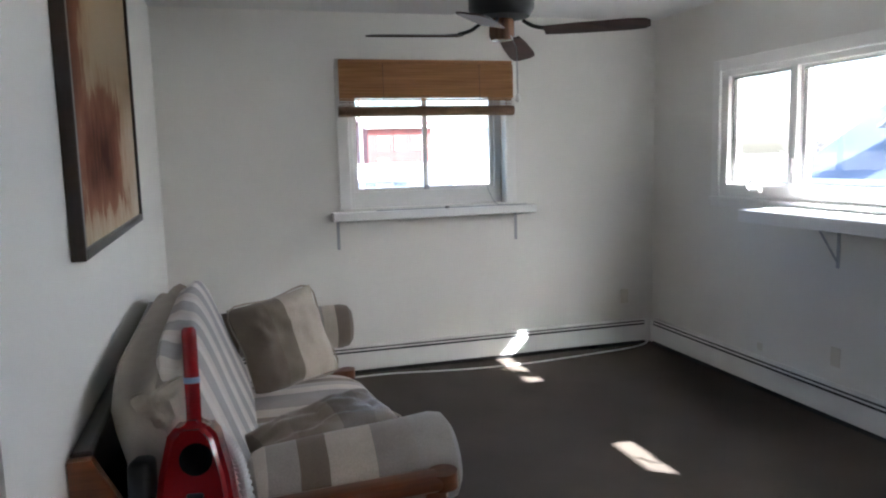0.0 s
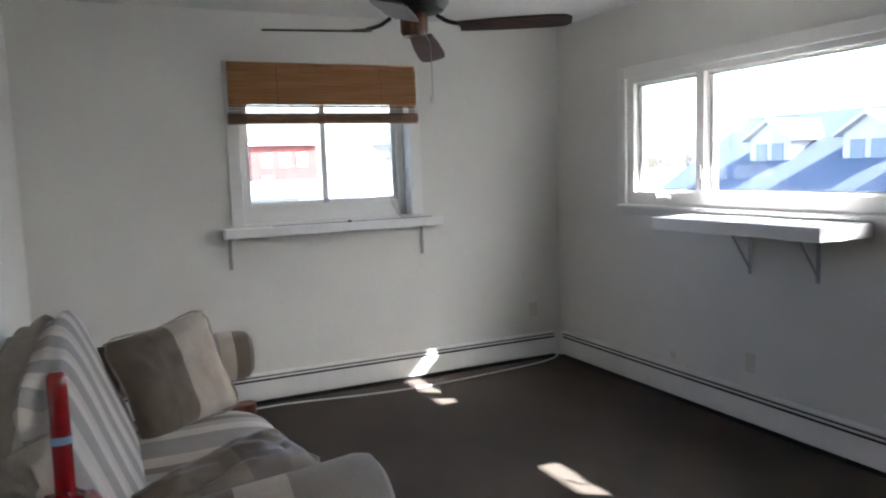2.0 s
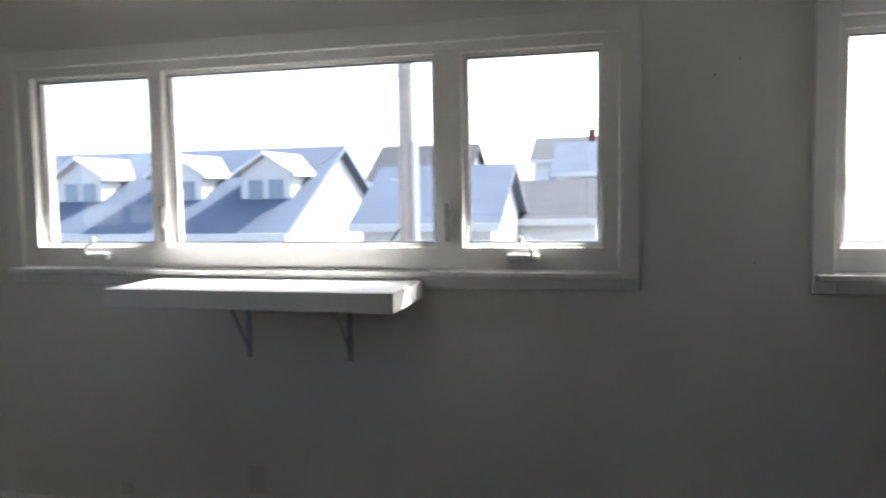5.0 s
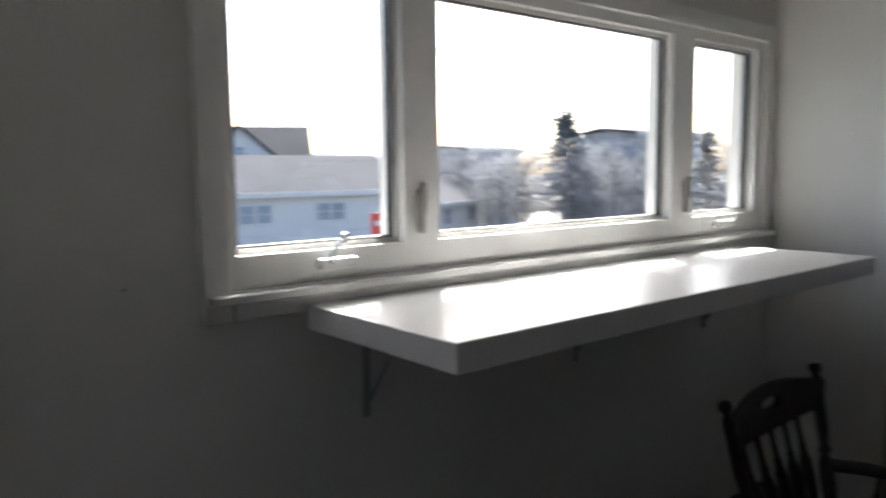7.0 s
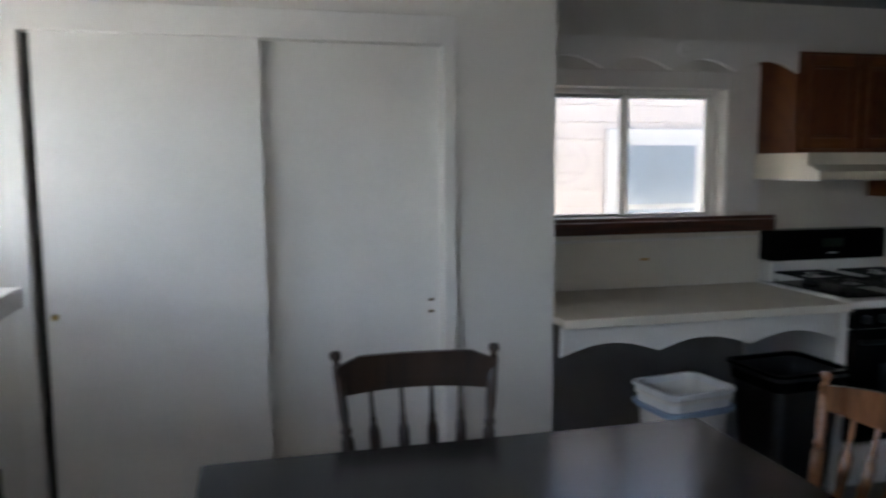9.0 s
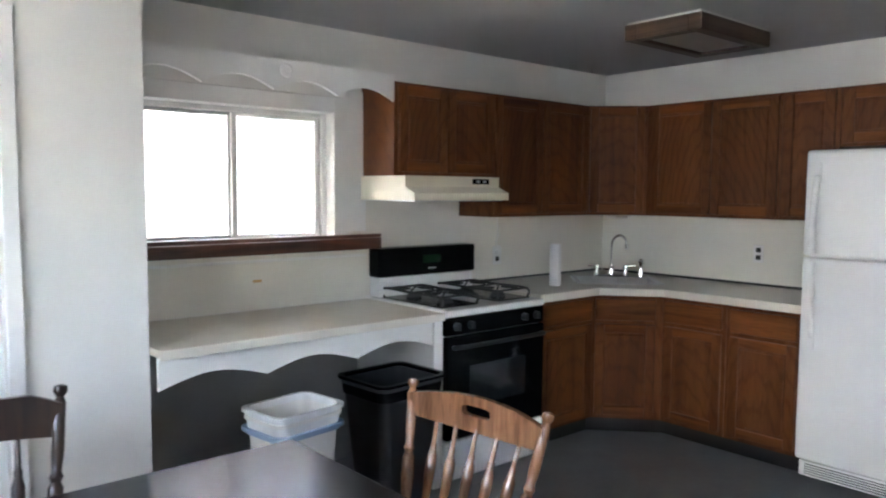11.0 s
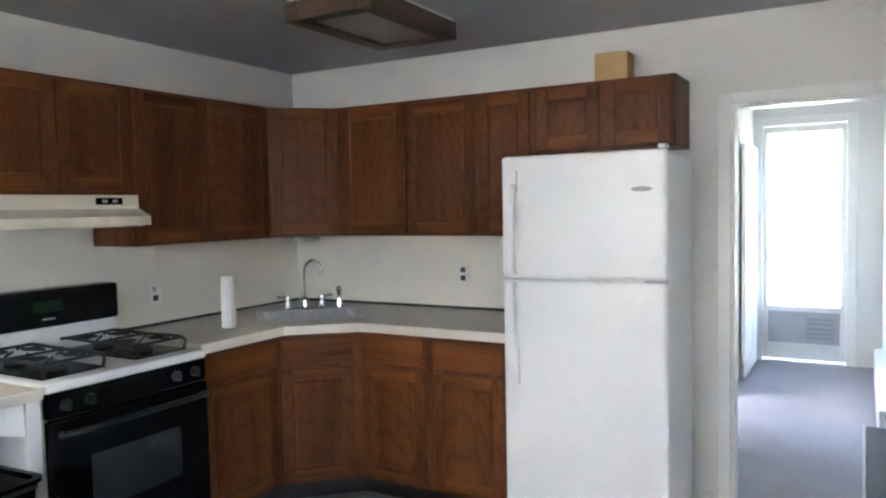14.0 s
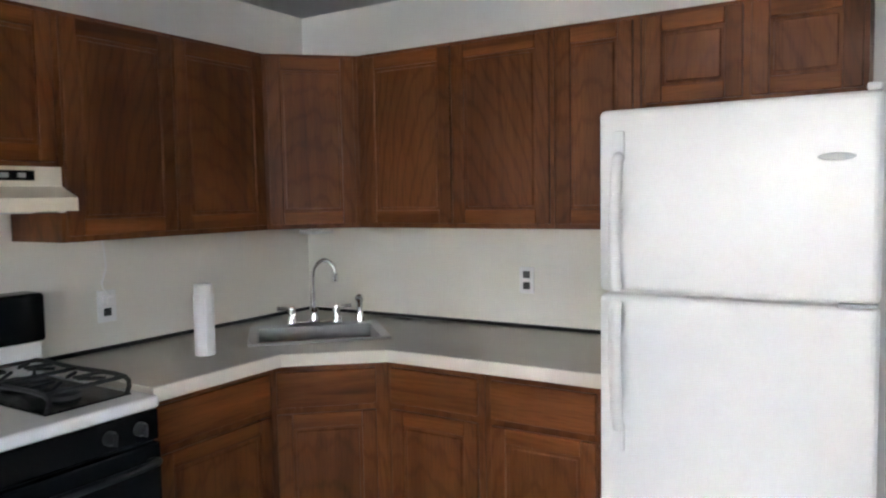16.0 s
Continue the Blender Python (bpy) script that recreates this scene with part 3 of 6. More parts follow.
# ---------- kitchen ----------
def door_panel(parent, name, m, w, h, material=None, frame_w=0.055):
    """A cabinet door with a recessed panel; m lays it with u to the right, v up and its face along +z."""
    t = 0.019
    pb = bmesh.new()
    box(pb, frame_w - 0.004, w - frame_w + 0.004, frame_w - 0.004, h - frame_w + 0.004, 0.0005, t - 0.009, m=m)
    box(pb, frame_w + 0.012, w - frame_w - 0.012, frame_w + 0.012, h - frame_w - 0.012, 0.001, t - 0.004, r=0.0055, m=m)
    d = part(name, pb, OAK, parent, "framed stained oak door")
    for kind, q in (("stile", (0, frame_w, 0, h)), ("stile", (w - frame_w, w, 0, h)), ("rail", (frame_w + 0.0005, w - frame_w - 0.0005, h - frame_w, h)), ("rail", (frame_w + 0.0005, w - frame_w - 0.0005, 0, frame_w))):
        part(kind, box(bmesh.new(), q[0], q[1], q[2], q[3], 0, t, r=0.004, m=m), OAK if kind == "stile" else OAK_FLAT, d)
    return d


def face(x, y, z, ux, uy):
    """A pose on an upright plane: u runs along (ux, uy), v up, the normal to the viewer's side."""
    u = Vector((ux, uy, 0)).normalized()
    v = Vector((0, 0, 1))
    n = v.cross(u)
    return Matrix(((u.x, v.x, n.x, x), (u.y, v.y, n.y, y), (u.z, v.z, n.z, z), (0, 0, 0, 1)))


def upper_cabinet(outline, z0, z1, doors, label):
    """outline: plan of the body; doors: (x, y, ux, uy, width) along its face."""
    c = thing("wall_cabinet", (sum(p[0] for p in outline) / len(outline), sum(p[1] for p in outline) / len(outline), z0), label, "cabinet", "stained oak wall cabinets")
    part("body", slab(bmesh.new(), outline, z1 - z0, Matrix.Translation((0, 0, z0))), OAK, c)
    for x, y, ux, uy, w in doors:
        door_panel(c, "door", face(x, y, z0 + 0.02, ux, uy), w, z1 - z0 - 0.035)
    return c


F = -7.105
WF = -5.945
upper_cabinet([(-4.0, YK), (-4.0, F), (-4.745, F), (-4.745, YK)], 1.625, 2.13, [(-4.37, F, 1, 0, 0.345), (-4.735, F, 1, 0, 0.355)], "short stained oak wall cabinet above the range hood")
upper_cabinet([(-4.748, YK), (-4.748, F), (-5.66, F), (-5.66, YK)], 1.385, 2.13, [(-5.19, F, 1, 0, 0.425), (-5.645, F, 1, 0, 0.445)], "tall stained oak wall cabinet with two doors")
upper_cabinet([(-5.663, YK), (-5.663, F), (WF, -6.825), (XW, -6.825), (XW, YK)], 1.385, 2.13, [(WF + 0.012, -6.825 - 0.012, 1, -1, 0.365)], "stained oak corner wall cabinet set diagonally")
upper_cabinet([(XW, -6.822), (WF, -6.822), (WF, -5.90), (XW, -5.90)], 1.385, 2.13, [(WF, -6.345, 0, -1, 0.43), (WF, -5.915, 0, -1, 0.42)], "stained oak wall cabinet with two doors beside the corner")
upper_cabinet([(XW, -5.897), (WF, -5.897), (WF, -5.575), (XW, -5.575)], 1.385, 2.13, [(WF, -5.60, 0, -1, 0.285)], "narrow stained oak wall cabinet beside the fridge")
upper_cabinet([(XW, -5.572), (WF, -5.572), (WF, -4.885), (XW, -4.885)], 1.80, 2.13, [(WF, -5.24, 0, -1, 0.315), (WF, -4.9, 0, -1, 0.315)], "short stained oak wall cabinet over the fridge")
# Duller copy of SPLASH: the south wall's dimmer light is in the colour.
SPLASH_DIM = surf("backsplash_shaded", (0.74, 0.7, 0.62), 0.45, var=0.03, scale=1.5, grain=150, bump=0.04)
solid("wall_splash_south", B(-6.25, -3.935, YK, YK + 0.004, 0.934, 1.62), SPLASH_DIM, "backsplash behind the stove and worktop, in a shaded greige", "backsplash", "structure")
solid("wall_splash_west", B(XW, XW + 0.004, YK + 0.004, -5.6, 0.934, 1.384), SPLASH, "cream backsplash behind the sink", "backsplash", "structure")
solid("under_cabinet_light", B(-5.86, -5.72, -6.98, -6.90, 1.365, 1.383, r=0.006), WHITEPL, "small white lamp strip under the corner cabinet", "light")

# base cabinets: front faces at BY along the south wall, BX along the west wall
BY, BX = -6.78, -5.62


def base_cabinet(outline, fronts, label):
    c = thing("base_cabinet", (sum(p[0] for p in outline) / len(outline), sum(p[1] for p in outline) / len(outline), 0), label, "cabinet", "stained oak base cabinets")
    part("body", slab(bmesh.new(), outline, 0.79, Matrix.Translation((0, 0, 0.1))), OAK, c)
    cx, cy = sum(p[0] for p in outline) / len(outline), sum(p[1] for p in outline) / len(outline)
    for x, y, ux, uy, w in fronts:
        m = face(x, y, 0.0, ux, uy)
        d = part("drawer_front", B(0, w, 0.735, 0.871, 0, 0.019, r=0.005, m=m), OAK_FLAT, c, "flat stained oak drawer front")
        door_panel(c, "door", face(x, y, 0.125, ux, uy), w, 0.585)
    return c


base_cabinet([(-4.80, YK + 0.01), (-4.80, BY), (-5.33, BY), (-5.33, YK + 0.01)], [(-5.31, BY, 1, 0, 0.49)], "stained oak base cabinet with drawer beside the stove")
base_cabinet([(-5.333, YK + 0.01), (-5.333, BY), (BX, -6.455), (XW + 0.01, -6.455), (XW + 0.01, YK + 0.01)], [(BX + 0.03, -6.455 - 0.034, 0.287, -0.325, 0.37)], "stained oak corner sink base set diagonally")
base_cabinet([(XW + 0.01, -6.452), (BX, -6.452), (BX, -6.03), (XW + 0.01, -6.03)], [(BX, -6.055, 0, -1, 0.375)], "stained oak base cabinet with drawer")
base_cabinet([(XW + 0.01, -6.027), (BX, -6.027), (BX, -5.60), (XW + 0.01, -5.60)], [(BX, -5.615, 0, -1, 0.385)], "stained oak base cabinet with drawer beside the fridge")
solid("baseboard_toe", slab(bmesh.new(), [(-4.80, YK), (-4.80, BY - 0.05), (-5.35, BY - 0.05), (BX - 0.06, -6.475), (BX - 0.06, -5.60), (XW, -5.60), (XW, YK)], 0.098, Matrix.Translation((0, 0, 0.001))), BLACKMAT, "black toe kick under the cabinets", "toe kick", "structure")

worktop = thing("worktop", (-5.6, -6.9, 0.87), "taupe laminate corner worktop with cream front edge", "worktop")
TOP = [(-4.795, YK), (-4.795, -6.742), (-5.345, -6.742), (-5.598, -6.435), (-5.598, -5.595), (XW, -5.595), (XW, YK)]
SINK = Matrix.Translation((-5.74, -6.91, 0)) @ Matrix.Rotation(radians(135), 4, "Z")


def cut_top(outline, hole, z0, z1):
    """A worktop slab with an opening for the basin."""
    tmp = bmesh.new()
    a = [tmp.verts.new((x, y, z1)) for x, y in outline]
    b = [tmp.verts.new((x, y, z1)) for x, y in hole]
    edges = [tmp.edges.new((l[i], l[(i + 1) % len(l)])) for l in (a, b) for i in range(len(l))]
    bmesh.ops.triangle_fill(tmp, use_beauty=True, use_dissolve=False, edges=edges)
    ex = bmesh.ops.extrude_face_region(tmp, geom=tmp.faces[:])
    bmesh.ops.translate(tmp, vec=(0, 0, z0 - z1), verts=[v for v in ex["geom"] if isinstance(v, bmesh.types.BMVert)])
    bmesh.ops.recalc_face_normals(tmp, faces=tmp.faces)
    return tmp


HOLE = [tuple((SINK @ Vector((u, v, 0)))[:2]) for u, v in ((-0.255, -0.207), (0.255, -0.207), (0.255, 0.15), (-0.255, 0.15))]
part("top", cut_top(TOP, HOLE, 0.868, 0.915), COUNTER, worktop)
for a, b in zip(TOP[1:4], TOP[2:5]):
    u = Vector((b[0] - a[0], b[1] - a[1], 0))
    m = face(b[0], b[1], 0.868, -u.x, -u.y)
    part("front_edge", B(-0.002, u.length + 0.002, 0, 0.046, 0.001, 0.006, r=0.002, m=m), EDGE, worktop, "cream laminate edge band")
sp = bmesh.new()
box(sp, -6.235, -4.80, YK, YK + 0.012, 0.916, 0.932, r=0.003)
box(sp, XW, XW + 0.012, -7.395, -5.6, 0.916, 0.932, r=0.003)
part("back_strip", sp, BLACKMAT, worktop, "thin dark strip where worktop meets wall")

sink = thing("sink", SINK @ Vector((0, 0, 0.915)), "shallow stainless steel corner sink", "sink")
bm = bmesh.new()
for q in ((-0.285, 0.285, -0.225, -0.198), (-0.285, 0.285, 0.135, 0.22), (-0.285, -0.245, -0.198, 0.135), (0.245, 0.285, -0.198, 0.135)):
    box(bm, q[0], q[1], q[2], q[3], 0.916, 0.924, r=0.003, m=SINK)
part("rim", bm, STEEL, sink)
bm = bmesh.new()
for q in ((-0.25, 0.25, -0.203, -0.198, 0.76, 0.918), (-0.25, 0.25, 0.135, 0.14, 0.76, 0.918), (-0.25, -0.245, -0.198, 0.135, 0.76, 0.918), (0.245, 0.25, -0.198, 0.135, 0.76, 0.918), (-0.245, 0.245, -0.198, 0.135, 0.76, 0.766)):
    box(bm, *q, m=SINK)
part("basin", bm, STEEL, sink)
part("drain", lathe(bmesh.new(), [(0.04, 0.767), (0.04, 0.771), (0.02, 0.771)], SINK), CHROME, sink, smooth=True)

tap = thing("tap", SINK @ Vector((0, 0.18, 0.924)), "chrome gooseneck tap with two lever handles and a sprayer", "tap")
bm = bmesh.new()
box(bm, -0.12, 0.12, 0.155, 0.205, 0.924, 0.936, r=0.006, m=SINK)
part("base_plate", bm, CHROME, tap)
bm = bmesh.new()
lathe(bm, [(0.024, 0.936), (0.024, 0.955), (0.016, 0.975), (0.02, 0.99), (0.012, 1.0)], SINK @ Matrix.Translation((0, 0.18, 0)))
tube(bm, [SINK @ p for p in arc([(0, 0.18, 0.995), (0, 0.18, 1.14), (0.012, 0.172, 1.19), (0.05, 0.15, 1.215), (0.085, 0.13, 1.19), (0.092, 0.126, 1.15)], 7)], 0.0085, 12)
lathe(bm, [(0.012, 1.12), (0.013, 1.152), (0.009, 1.155)], SINK @ Matrix.Translation((0.092, 0.126, 0)), 14)
part("spout", bm, CHROME, tap, smooth=True)
for s in (-1, 1):
    bm = bmesh.new()
    lathe(bm, [(0.022, 0.936), (0.02, 0.95), (0.014, 0.965), (0.019, 0.985), (0.017, 1.0), (0.006, 1.008)], SINK @ Matrix.Translation((0.1 * s, 0.18, 0)))
    rod(bm, SINK @ Vector((0.1 * s, 0.18, 0.997)), SINK @ Vector((0.165 * s, 0.17, 1.004)), 0.006, 0.008)
    part("lever_handle", bm, CHROME, tap, smooth=True)
bm = bmesh.new()
lathe(bm, [(0.019, 0.924), (0.017, 0.95), (0.013, 0.975), (0.013, 1.01), (0.02, 1.025), (0.019, 1.045), (0.008, 1.052)], SINK @ Matrix.Translation((0.205, 0.18, 0)))
part("sprayer", bm, CHROME, tap, smooth=True)

towel = thing("paper_towel_roll", (-5.205, -6.985, 0.915), "white paper towel roll standing on the worktop", "paper towel")
part("roll", lathe(bmesh.new(), [(0.032, 0.916), (0.037, 0.918), (0.037, 1.14), (0.034, 1.145), (0.034, 1.175), (0.031, 1.182), (0.012, 1.182)], Matrix.Translation((-5.205, -6.985, 0)), 24), WHITEPL, towel, smooth=True)
part("seam", B(-5.189, -5.181, -6.9525, -6.9465, 0.93, 1.13, r=0.001), SHELF, towel)

for ob in (worktop, sink, tap, towel):
    ob.location.z += 0.026          # the worktop stands a little above the stove


def outlet(at, ux, uy, label, name="wall_outlet", w=0.07, h=0.115, holes=True, cover=None):
    o = thing(name, at, label, "outlet")
    m = face(at[0], at[1], at[2], ux, uy)
    part("plate", B(-w / 2, w / 2, -h / 2, h / 2, 0, 0.006, r=0.003, m=m), cover or WHITEPL, o)
    if holes:
        for v in (-0.024, 0.024):
            part("socket", B(-0.016, 0.016, v - 0.015, v + 0.015, 0.0055, 0.009, r=0.003, m=m), BLACKMAT, o, "dark receptacle face")
    return o


outlet((XW + 0.0045, -6.16, 1.15), 0, -1, "white outlet plate with dark sockets on the backsplash")
o2 = outlet((-5.09, YK + 0.0045, 1.115), 1, 0, "white outlet plate with a white plug and cord", w=0.08, h=0.125)
part("plug", B(-5.105, -5.07, YK + 0.009, YK + 0.04, 1.125, 1.155, r=0.006), WHITEPL, o2)
part("cord", tube(bmesh.new(), arc([(-5.088, YK + 0.035, 1.155), (-5.06, YK + 0.03, 1.2), (-5.085, YK + 0.02, 1.27), (-5.08, YK + 0.012, 1.384)], 6), 0.0035), WHITEPL, o2)

# stove
stove = thing("gas_stove", (-4.415, -7.06, 0), "white gas stove with black oven front and cast iron grates", "stove")
X0, X1, SF = -4.79, -4.04, -6.715
part("body", B(X0, X1, YK + 0.02, SF - 0.03, 0.0, 0.885, r=0.004), ENAMEL, stove)
ct = bmesh.new()
box(ct, X0 - 0.004, X1 + 0.004, YK + 0.03, SF + 0.008, 0.886, 0.925, r=0.012, seg=3)
part("cooktop", ct, ENAMEL, stove, "white enamel cooktop")
bg = bmesh.new()
box(bg, X0 + 0.01, X1 - 0.01, YK + 0.005, YK + 0.1, 0.926, 1.04, r=0.006)
part("backguard", bg, ENAMEL, stove)
bp = part("control_panel", B(X0 + 0.0, X1 - 0.0, YK + 0.002, YK + 0.115, 1.041, 1.21, r=0.014, seg=3), BLACK, stove, "glossy black backguard panel")
part("clock_display", B(-4.5, -4.36, YK + 0.1145, YK + 0.117, 1.11, 1.16, r=0.001), surf("dark_green_display", (0.01, 0.03, 0.015), 0.1), bp)
part("maker_bar", B(-4.46, -4.40, YK + 0.1145, YK + 0.117, 1.075, 1.083), GREYMETAL, bp)
part("front_panel", B(X0 + 0.002, X1 - 0.002, SF - 0.03, SF + 0.004, 0.79, 0.885, r=0.006), BLACK, stove, "black control strip with knobs")
for kx in (-4.72, -4.62, -4.21, -4.11):
    kb = bmesh.new()
    lathe(kb, [(0.021, 0), (0.021, 0.012), (0.016, 0.022), (0.014, 0.026)], between((kx, SF + 0.004, 0.838), (kx, SF + 1, 0.838)))
    box(kb, kx - 0.004, kx + 0.004, SF + 0.02, SF + 0.042, 0.818, 0.858, r=0.003)
    part("knob", kb, BLACKMAT, stove, smooth=True)
od = part("oven_door", B(X0 + 0.002, X1 - 0.002, SF - 0.03, SF + 0.012, 0.235, 0.785, r=0.01), BLACK, stove, "black glass oven door")
part("oven_window", B(-4.63, -4.2, SF + 0.011, SF + 0.015, 0.4, 0.62, r=0.002), surf("smoked_oven_glass", (0.014, 0.015, 0.016), 0.08, var=0.05), od, "smoked grey oven window")
hb = bmesh.new()
tube(hb, arc([(-4.74, SF + 0.01, 0.73), (-4.73, SF + 0.05, 0.735), (-4.415, SF + 0.055, 0.735), (-4.10, SF + 0.05, 0.735), (-4.09, SF + 0.01, 0.73)], 6), 0.012, 10)
part("oven_handle", hb, BLACKMAT, od, smooth=True)
part("drawer", B(X0 + 0.002, X1 - 0.002, SF - 0.03, SF + 0.01, 0.04, 0.228, r=0.01), ENAMEL, stove, "white bottom drawer")
for bx in (-4.62, -4.21):
    part("burner_tray", B(bx - 0.135, bx + 0.135, -7.325, -6.79, 0.924, 0.93, r=0.003), BLACK, stove, "black enamel burner tray")
    for by in (-6.92, -7.19):
        b = part("burner", lathe(bmesh.new(), [(0.045, 0.928), (0.045, 0.942), (0.035, 0.948), (0.035, 0.954), (0.02, 0.956)], Matrix.Translation((bx, by, 0)), 20), IRON, stove, smooth=True)
    g = bmesh.new()
    z = 0.98
    for dx in (-0.125, 0.125):
        tube(g, arc([(bx + dx, -6.80, 0.928), (bx + dx, -6.805, z), (bx + dx, -7.06, z), (bx + dx, -7.305, z), (bx + dx, -7.31, 0.928)], 4), 0.0078, 6)
    for yy in (-6.81, -7.055, -7.30):
        tube(g, [(bx - 0.125, yy, z), (bx + 0.125, yy, z)], 0.0065, 6)
    for by in (-6.92, -7.19):
        for k in range(4):
            a = math.pi / 4 + k * math.pi / 2
            tube(g, [(bx + 0.035 * math.cos(a), by + 0.035 * math.sin(a), z + 0.004), (bx + 0.12 * math.cos(a), by + 0.11 * math.sin(a), z)], 0.006, 6)
        for k in (0, math.pi):
            tube(g, [(bx + 0.03 * math.cos(k), by, z + 0.004), (bx + 0.125 * math.cos(k), by, z)], 0.006, 6)
    part("grate", g, IRON, stove, "black cast iron grate", smooth=True)

# hood
hood = thing("range_hood", (-4.31, -7.15, 1.49), "almond metal range hood under the short cabinet", "range hood")
bm = slab(bmesh.new(), [(YK, 1.49), (YK, 1.624), (-6.985, 1.624), (-6.985, 1.565), (-6.905, 1.53), (-6.905, 1.49)], 0.7, Matrix(((0, 0, -1, -3.985), (1, 0, 0, 0), (0, 1, 0, 0), (0, 0, 0, 1))))
part("shell", bm, ALMOND, hood)
part("switch_plate", B(-4.60, -4.47, -6.986, -6.98, 1.582, 1.612, r=0.002), BLACK, hood, "dark switch plate")
for sx in (-4.56, -4.51):
    part("switch", B(sx - 0.012, sx + 0.012, -6.982, -6.974, 1.59, 1.604, r=0.003), GREYMETAL, hood)
part("underside", B(-4.66, -4.005, YK + 0.03, -6.93, 1.485, 1.49), STEEL, hood)

# fridge
fridge = thing("refrigerator", (-5.88, -5.21, 0), "white top-freezer refrigerator with textured doors", "refrigerator")
FX, FY0, FY1 = -5.552, -5.585, -4.835
part("cabinet", B(XW + 0.03, FX - 0.07, FY0 + 0.005, FY1 - 0.03, 0.05, 1.755, r=0.01), FRIDGE, fridge)
fd = part("freezer_door", B(FX - 0.065, FX, FY0, FY1, 1.215, 1.765, r=0.018, seg=3), FRIDGE, fridge)
rd = part("fridge_door", B(FX - 0.065, FX, FY0, FY1, 0.12, 1.205, r=0.018, seg=3), FRIDGE, fridge)
for d, za, zb in ((fd, 1.235, 1.62), (rd, 0.8, 1.185)):
    hb = bmesh.new()
    s = 1 if d is fd else -1
    zt, zl = (zb, za) if s == 1 else (za, zb)
    tube(hb, arc([(FX, -5.52, zt), (FX + 0.02, -5.52, zt - 0.02 * s), (FX + 0.045, -5.52, (zt * 0.5 + zl * 0.5)), (FX + 0.045, -5.52, zl + 0.03 * s), (FX + 0.03, -5.52, zl)], 8), 0.018, 12)
    box(hb, FX - 0.002, FX + 0.012, -5.538, -5.502, min(zt, zt + 0.08 * s), max(zt, zt + 0.08 * s), r=0.006)
    part("handle", hb, FRIDGE, d, "curved white moulded handle", smooth=True)
part("badge", lathe(bmesh.new(), [(0.03, 0), (0.03, 0.003), (0.022, 0.004)], between((FX - 0.001, -4.94, 1.60), (FX + 1, -4.94, 1.60)) @ Matrix.Diagonal((1.5, 0.35, 1, 1)), 24), GREYMETAL, fd, "small oval maker's badge", smooth=True)
part("hinge_cap", B(FX - 0.07, FX - 0.005, -4.875, -4.84, 1.766, 1.785, r=0.006), FRIDGE, fridge)
part("middle_hinge", B(FX - 0.04, FX + 0.004, -4.93, -4.84, 1.205, 1.215, r=0.002), GREYMETAL, fridge)
kg = bmesh.new()
box(kg, FX - 0.06, FX - 0.02, FY0 + 0.02, FY1 - 0.02, 0.03, 0.112, r=0.004)
part("kick_grille", kg, FRIDGE, fridge)
for k in range(5):
    part("grille_slot", B(FX - 0.021, FX - 0.017, FY0 + 0.05, FY1 - 0.12, 0.042 + k * 0.013, 0.047 + k * 0.013), BLACKMAT, fridge, "dark vent slot")
for yy in (FY0 + 0.06, FY1 - 0.06):
    part("foot", lathe(bmesh.new(), [(0.02, 0.0), (0.02, 0.03), (0.012, 0.05)], Matrix.Translation((FX - 0.1, yy, 0)), 12), BLACKMAT, fridge)
    part("rear_foot", lathe(bmesh.new(), [(0.02, 0.0), (0.02, 0.03), (0.012, 0.05)], Matrix.Translation((XW + 0.1, yy, 0)), 12), BLACKMAT, fridge)

solid("tan_box", B(-6.08, -5.96, -5.27, -5.11, 2.131, 2.262, r=0.004), CARDBOX, "small tan cardboard box on top of the cabinet", "box")

# ceiling light
lamp = thing("ceiling_light", (-5.22, -6.025, HK), "square wooden framed ceiling light with a pale diffuser", "ceiling light")
bm = bmesh.new()
LX0, LX1, LY0, LY1 = -5.60, -4.89, -6.27, -5.825
for q in ((LX0, LX1, LY0, LY0 + 0.07), (LX0, LX1, LY1 - 0.07, LY1), (LX0, LX0 + 0.07, LY0 + 0.07, LY1 - 0.07), (LX1 - 0.07, LX1, LY0 + 0.07, LY1 - 0.07)):
    box(bm, q[0], q[1], q[2], q[3], 2.335, HK - 0.012, r=0.006)
part("pan", B(LX0 + 0.012, LX1 - 0.012, LY0 + 0.012, LY1 - 0.012, HK - 0.0118, HK - 0.0005), ENAMEL, lamp, "white metal ceiling pan")
part("frame", bm, WALNUT, lamp, "brown stained wooden frame")
part("diffuser", B(LX0 + 0.07, LX1 - 0.07, LY0 + 0.07, LY1 - 0.07, 2.352, 2.36), DIFFUSER, lamp, "frosted diffuser, unlit")

# desk counter by the kitchen window
desk = thing("counter", (-3.3, -7.05, 0), "beige counter with a scalloped white apron", "counter")
part("top", B(-4.02, -2.574, YK + 0.018, -6.702, 0.885, 0.918, r=0.004), DESKTOP, desk)
part("front_edge", B(-4.02, -2.574, -6.702, -6.694, 0.88, 0.919, r=0.002), EDGE, desk)


def scallop(u0, u1, low, high, n, top):
    """The outline of a board whose lower edge swings in waves."""
    k = 60
    pts = []
    for i in range(k + 1):
        t = i / k
        s = abs(math.sin(math.pi * n * t))
        pts.append((u0 + (u1 - u0) * t, low + (high - low) * s))
    return pts + [(u1, top), (u0, top)]


